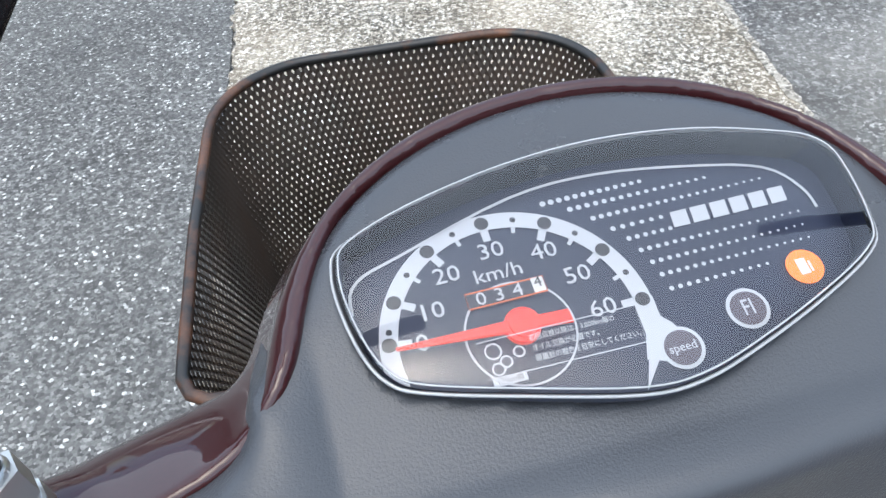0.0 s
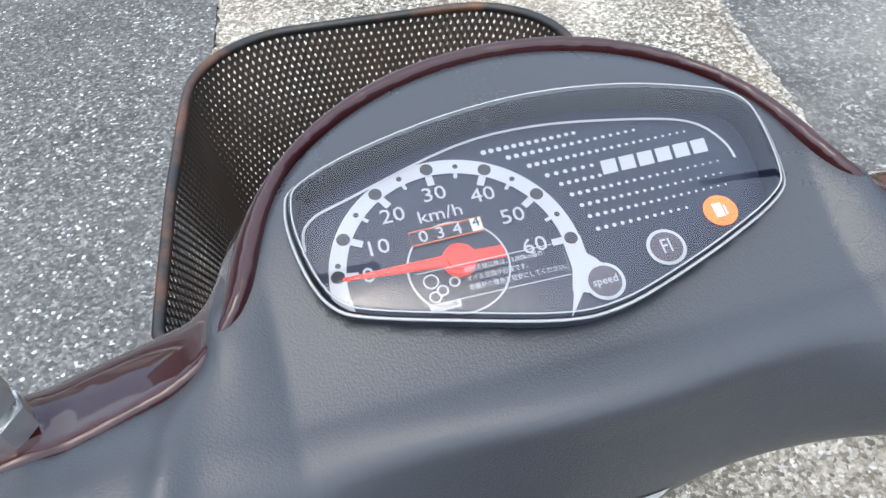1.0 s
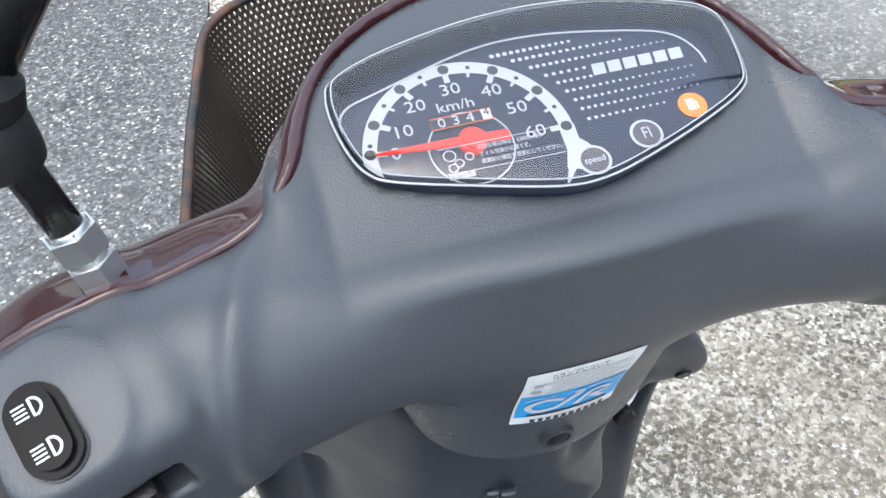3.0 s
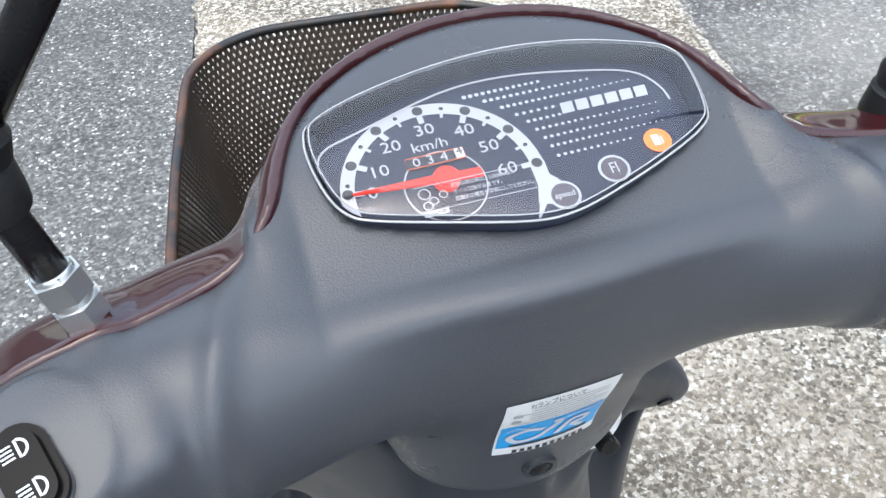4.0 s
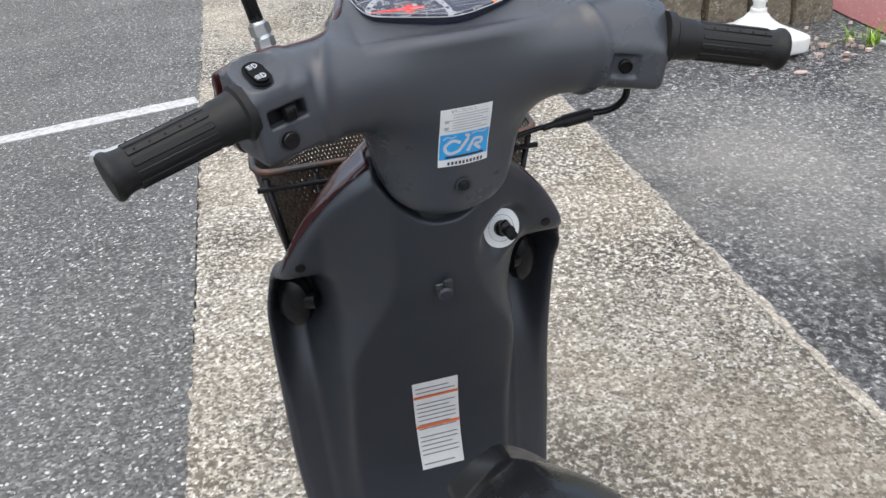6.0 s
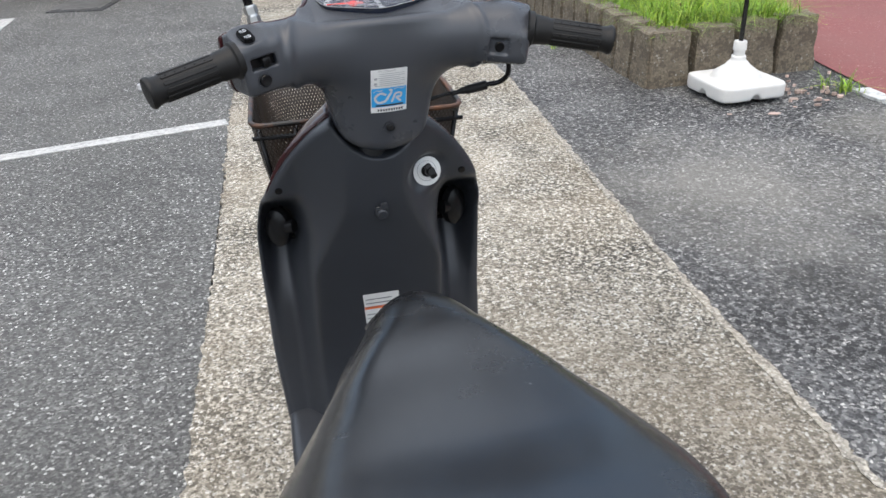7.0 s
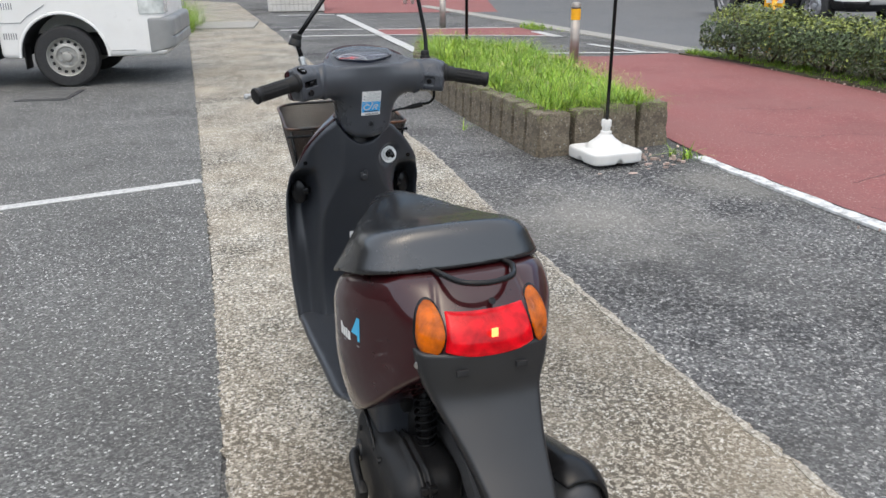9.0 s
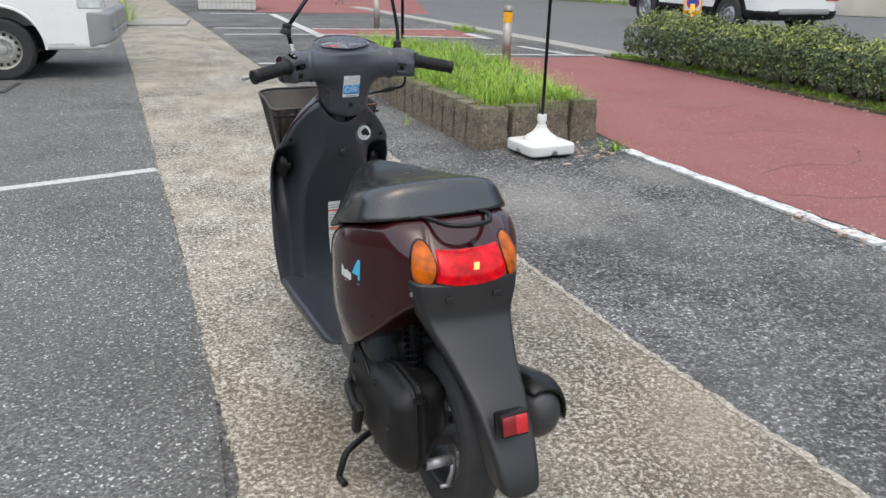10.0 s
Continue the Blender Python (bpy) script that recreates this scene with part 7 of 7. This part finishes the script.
# ---- vehicles ----
def road_wheel(parent, x, y, z, r, w, face, rim="wheel_silver"):
    """A tyre with a pressed rim; its outer side looks along face (-1 or 1) of y."""
    t = part("tyre", lathe([(r * 0.62, -w / 2), (r * 0.72, -w * 0.52), (r * 0.92, -w * 0.5), (r, -w * 0.36), (r, w * 0.36), (r * 0.92, w * 0.5), (r * 0.72, w * 0.52), (r * 0.62, w / 2)], 48, "y", closed=True), "tyre", parent, "black tyre", Matrix.Translation((x, y, z)))
    prof = [(0.0, -0.3), (r * 0.64, -0.3), (r * 0.66, 0.505), (r * 0.64, 0.50), (r * 0.60, 0.46), (r * 0.575, 0.24), (r * 0.54, 0.20), (r * 0.44, 0.30), (r * 0.40, 0.36), (r * 0.34, 0.38), (r * 0.30, 0.27), (r * 0.17, 0.27), (r * 0.15, 0.40), (r * 0.10, 0.43), (0.0, 0.44)]
    rm = part("rim", lathe([(a, face * w * b) for a, b in prof], 48, "y"), rim, t, "silver steel wheel")
    for k in range(14):
        a = 2 * math.pi * k / 14
        b = lathe([(0.0, 0), (r * 0.058, 0), (r * 0.058, face * 0.006), (0, face * 0.006)], 10, "y")
        for v in b.verts:
            v.co += Vector((r * 0.485 * math.cos(a), face * w * 0.262, r * 0.485 * math.sin(a)))
        part("rim_hole", b, "under", t)
    for k in range(5):
        a = 2 * math.pi * k / 5
        b = lathe([(0.0, 0), (r * 0.045, 0), (r * 0.045, face * 0.02), (0, face * 0.022)], 6, "y")
        for v in b.verts:
            v.co += Vector((r * 0.24 * math.cos(a), face * w * 0.26, r * 0.24 * math.sin(a)))
        part("wheel_nut", b, "steel", t)
    return t


TRUCK = pose(-2.49, 6.80, 0, 0, 0, 2.0)
truck = thing("truck", "white flatbed truck with grey bumper parked on asphalt", "truck", TRUCK)


def cab_shape(P):
    x, y, z = xyz(P)
    f = smax(np.maximum(x - 0.97 + 0.10 * np.maximum(z - 0.9, 0), -0.60 - x), np.maximum(-0.045 + 0.06 * np.maximum(z - 1.0, 0) - y, y - 1.52), 0.10)
    f = smax(f, np.maximum(z - 1.85, 0.285 - z), 0.05)
    arch = np.sqrt(x * x + (z - 0.30) ** 2) - 0.405
    return smax(f, -np.maximum(arch, y - 0.40), 0.012)


part("cab", raw(*solid(cab_shape, (-0.66, -0.1, 0.24), (1.14, 1.6, 1.9), 0.025)), "truck_white", truck, "white painted cab")


def arch_shape(P):
    x, y, z = xyz(P)
    r = np.sqrt(x * x + (z - 0.30) ** 2)
    f = np.maximum(np.abs(r - 0.412) - 0.014, np.abs(y + 0.045) - 0.010)
    return np.maximum(f, 0.29 - z)


part("wheel_arch", raw(*solid(arch_shape, (-0.46, -0.075, 0.27), (0.46, -0.02, 0.76), 0.008)), "truck_white", truck, "raised wheel arch lip")
lin = lathe([(0.40, -0.03), (0.40, 0.40), (0.39, 0.40), (0.39, -0.03)], 40, "y", closed=True)
for v in [v for v in lin.verts if v.co.z < -0.06]:
    lin.verts.remove(v)
part("arch_liner", lin, "under", truck, "black arch liner", Matrix.Translation((0, 0, 0.30)))
part("door_seam", tube([(-0.60, -0.046, 0.625), (-0.36, -0.047, 0.625), (-0.30, -0.048, 0.68), (-0.12, -0.048, 0.79)], 0.004, 6), "bumper_grey", truck, "door seam")
part("sill_seam", tube([(0.44, -0.048, 0.345), (0.67, -0.048, 0.345)], 0.003, 6), "bumper_grey", truck, "sill seam")
part("waist_seam", tube([(-0.58, -0.044, 0.93), (0.2, -0.045, 0.925), (0.66, -0.045, 0.915)], 0.003, 6), "bumper_grey", truck, "pressed waist line")
for zz in (0.50, 0.78):
    for k in range(6):
        part("louvre", box((0.008, 0.004, 0.06), 0.001, 1, at=(-0.53 + 0.022 * k, -0.046, zz)), "print_grey", truck, "louvre slot")


def bumper_shape(P):
    x, y, z = xyz(P)
    f = smax(np.maximum(x - 1.05, 0.68 - x), np.maximum(-0.052 - y, y - 1.53), 0.20)
    f = smax(f, np.maximum(z - 0.665 + 0.12 * np.maximum(x - 0.9, 0), 0.268 + 0.24 * np.maximum(x - 0.68, 0) - z), 0.035)
    return smax(f, -sd_box(P, (1.05, 0.75, 0.47), (0.03, 0.9, 0.006), 0.004), 0.008)


part("bumper", raw(*solid(bumper_shape, (0.64, -0.09, 0.24), (1.10, 1.57, 0.70), 0.016)), "bumper_grey", truck, "grey plastic front bumper")


def lamp2(P):
    x, y, z = xyz(P)
    return smax(cab_shape(P) - 0.008, sd_box(P, (0.87, 0.05, 0.785), (0.13, 0.20, 0.10), 0.02), 0.01)


part("headlight", raw(*solid(lamp2, (0.70, -0.1, 0.66), (1.06, 0.30, 0.92), 0.010)), "headlight", truck, "clear headlight")
part("side_window", box((0.75, 0.01, 0.5), 0.03, at=(0.10, -0.012, 1.42)), "dark_glass", truck, "dark side window")
part("windscreen", box((0.012, 1.3, 0.55), 0.03, at=(0.915, 0.74, 1.42)), "dark_glass", truck, "dark windscreen")
road_wheel(truck, 0.0, 0.06, 0.29, 0.30, 0.17, -1)
road_wheel(truck, 0.0, 1.42, 0.29, 0.30, 0.17, 1)
road_wheel(truck, -2.1, 0.10, 0.29, 0.30, 0.17, -1)
road_wheel(truck, -2.1, 1.40, 0.29, 0.30, 0.17, 1)
part("mud_flap", box((0.012, 0.20, 0.26), 0.003, at=(-0.375, 0.06, 0.31)), "rubber", truck, "black rubber mud flap")
fr2 = box((3.4, 0.10, 0.14), 0.01, at=(-1.35, 0.42, 0.42))
box((3.4, 0.10, 0.14), 0.01, at=(-1.35, 1.10, 0.42), bm=fr2)
box((0.30, 0.36, 0.22), 0.04, at=(-0.82, 0.20, 0.36), bm=fr2)
box((0.9, 0.9, 0.20), 0.04, at=(0.2, 0.75, 0.36), bm=fr2)
part("chassis", fr2, "under", truck, "black chassis and tank")
bedm = box((2.3, 1.52, 0.05), 0.01, at=(-1.83, 0.72, 0.66))
box((2.3, 0.03, 0.30), 0.008, at=(-1.83, -0.035, 0.80), bm=bedm)
box((2.3, 0.03, 0.30), 0.008, at=(-1.83, 1.49, 0.80), bm=bedm)
box((0.03, 1.5, 0.9), 0.008, at=(-0.69, 0.72, 1.05), bm=bedm)
part("bed", bedm, "truck_white", truck, "white drop-side bed")
rk = box((0.22, 0.05, 0.13), 0.01, at=(-0.80, -0.01, 0.56))
box((0.07, 0.05, 0.40), 0.008, at=(-0.71, -0.02, 0.62), bm=rk)
box((0.34, 0.03, 0.03), 0.006, at=(-0.95, -0.03, 0.655), bm=rk)
part("bed_bracket", rk, "rust", truck, "rusty cream bracket of the bed")
part("bracket_hole", box((0.12, 0.012, 0.055), 0.01, at=(-0.82, -0.036, 0.57)), "under", truck)


CAR = pose(9.15, 12.95, 0, 0, 0, 97)
car = thing("car", "white sport utility car passing on the road", "car", CAR)


def car_shape(P):
    x, y, z = xyz(P)
    f = smax(np.maximum(x - 2.15, -2.2 - x), np.abs(y) - 0.88 + 0.10 * np.maximum(z - 0.85, 0) * 3, 0.3)
    top = np.interp(x, [-2.3, -2.0, -1.5, 0.6, 1.3, 2.3], [1.25, 1.55, 1.62, 1.6, 1.02, 0.92])
    f = smax(f, np.maximum(z - top, 0.30 - z), 0.12)
    for cx in (-1.32, 1.32):
        f = smax(f, -(np.maximum(np.sqrt((x - cx) ** 2 + (z - 0.34) ** 2) - 0.40, 0.5 - np.abs(y))), 0.02)
    return f


part("body", raw(*solid(car_shape, (-2.3, -1.0, 0.22), (2.3, 1.0, 1.72), 0.04)), "car_white", car, "white car body")


def clad_shape(P):
    x, y, z = xyz(P)
    f = np.maximum(car_shape(P) - 0.012, z - 0.46 - 0.34 * (np.minimum(np.sqrt((np.abs(x) - 1.32) ** 2 + (z - 0.34) ** 2), 1) < 0.47))
    return np.maximum(f, 0.27 - z)


part("cladding", raw(*solid(clad_shape, (-2.3, -1.0, 0.22), (2.3, 1.0, 0.95), 0.03)), "black_plastic", car, "black lower cladding")
part("rear_skid", box((0.12, 1.1, 0.10), 0.03, at=(-2.20, 0, 0.45)), "bumper_grey", car, "silver skid plate")
part("rear_lamp", box((0.05, 0.30, 0.06), 0.015, at=(-2.19, -0.62, 0.66)), "reflector", car, "red rear reflector")
part("windows", box((2.1, 1.52, 0.36), 0.08, at=(-0.45, 0, 1.28)), "dark_glass", car, "dark windows")
for sx in (-1.32, 1.32):
    for sy in (-1, 1):
        road_wheel(car, sx, sy * 0.80, 0.34, 0.345, 0.22, sy, "alloy")

# ---- far side: wall with tiles, low houses ----
tw = thing("tiled_wall", "low grey wall faced with upright tiles", "wall", Matrix.Translation((-0.55, 18.6, 0)), kind="structure")
part("core", box((1.3, 1.2, 0.5), 0.02, at=(0, 0, 0.25)), "kerb", tw)
for k in range(13):
    for j in range(3):
        part("tile", box((0.092, 0.02, 0.15), 0.004, 1, at=(-0.6 + 0.1 * k, -0.607, 0.08 + 0.16 * j)), "tile_wall", tw)
part("cap", box((1.4, 1.3, 0.06), 0.01, at=(0, 0, 0.53)), "kerb", tw)


def house(x, y, w, d, h, turn, label):
    hs = thing("house", label, "house", pose(x, y, 0, 0, 0, turn))
    part("wall", box((w, d, h), 0.03, 1, at=(0, 0, h / 2)), "house_wall", hs)
    bm = bmesh.new()
    vs = [bm.verts.new(p) for p in ((-w / 2 - 0.4, -d / 2 - 0.4, h), (w / 2 + 0.4, -d / 2 - 0.4, h), (w / 2 + 0.4, d / 2 + 0.4, h), (-w / 2 - 0.4, d / 2 + 0.4, h), (-w / 2 + 1, 0, h + 1.6), (w / 2 - 1, 0, h + 1.6))]
    for f in ((0, 1, 5, 4), (1, 2, 5), (2, 3, 4, 5), (3, 0, 4), (3, 2, 1, 0)):
        bm.faces.new([vs[i] for i in f])
    part("roof", bm, "roof", hs)
    for fl in range(2):
        for k in range(int(w / 2.2)):
            wd = part("window", box((1.2, 0.06, 1.1), 0.01, 1, at=(-w / 2 + 1.3 + 2.2 * k, -d / 2 - 0.01, 1.5 + 2.8 * fl)), "dark_glass", hs)
    return hs


house(15.5, 24.5, 12, 7, 5.6, -30, "beige two-storey house across the road")
house(-15, 33, 14, 8, 6.0, 0, "beige two-storey house beyond the parking lot")
WALL2 = [(11.5, 19.2), (16.5, 15.6), (24, 11.0)]
gw = thing("garden_wall", "pale garden wall across the road", "wall", kind="structure")
for a, b in zip(WALL2, WALL2[1:]):
    a, b = Vector((*a, 0)), Vector((*b, 0))
    part("panel", box(((b - a).length, 0.18, 0.9), 0.02, at=(0, 0, 0.45)), "house_wall", gw, m=Matrix.Translation((a + b) / 2) @ Matrix.Rotation(math.atan2((b - a).y, (b - a).x), 4, "Z"))

# ---- unseen plain walls, added to close the place and darken horizon and reflections ----
for nm, x, y, w, h, turn in (("wall_south", 2.0, -24.0, 60.0, 4.5, 0), ("wall_west", -19.0, -2.0, 50.0, 7.5, 90), ("wall_north", -8.0, 48.0, 60.0, 11.0, 0), ("wall_east", 36.0, 10.0, 70.0, 9.0, 90)):
    bm = box((w, 0.3, h), 0.02, at=(0, 0, h / 2 - 0.01))
    tagged(part(nm, bm, "far_wall", m=pose(x, y, 0, 0, 0, turn)), "unseen plain grey wall added to darken horizon and reflections", "wall", kind="structure")
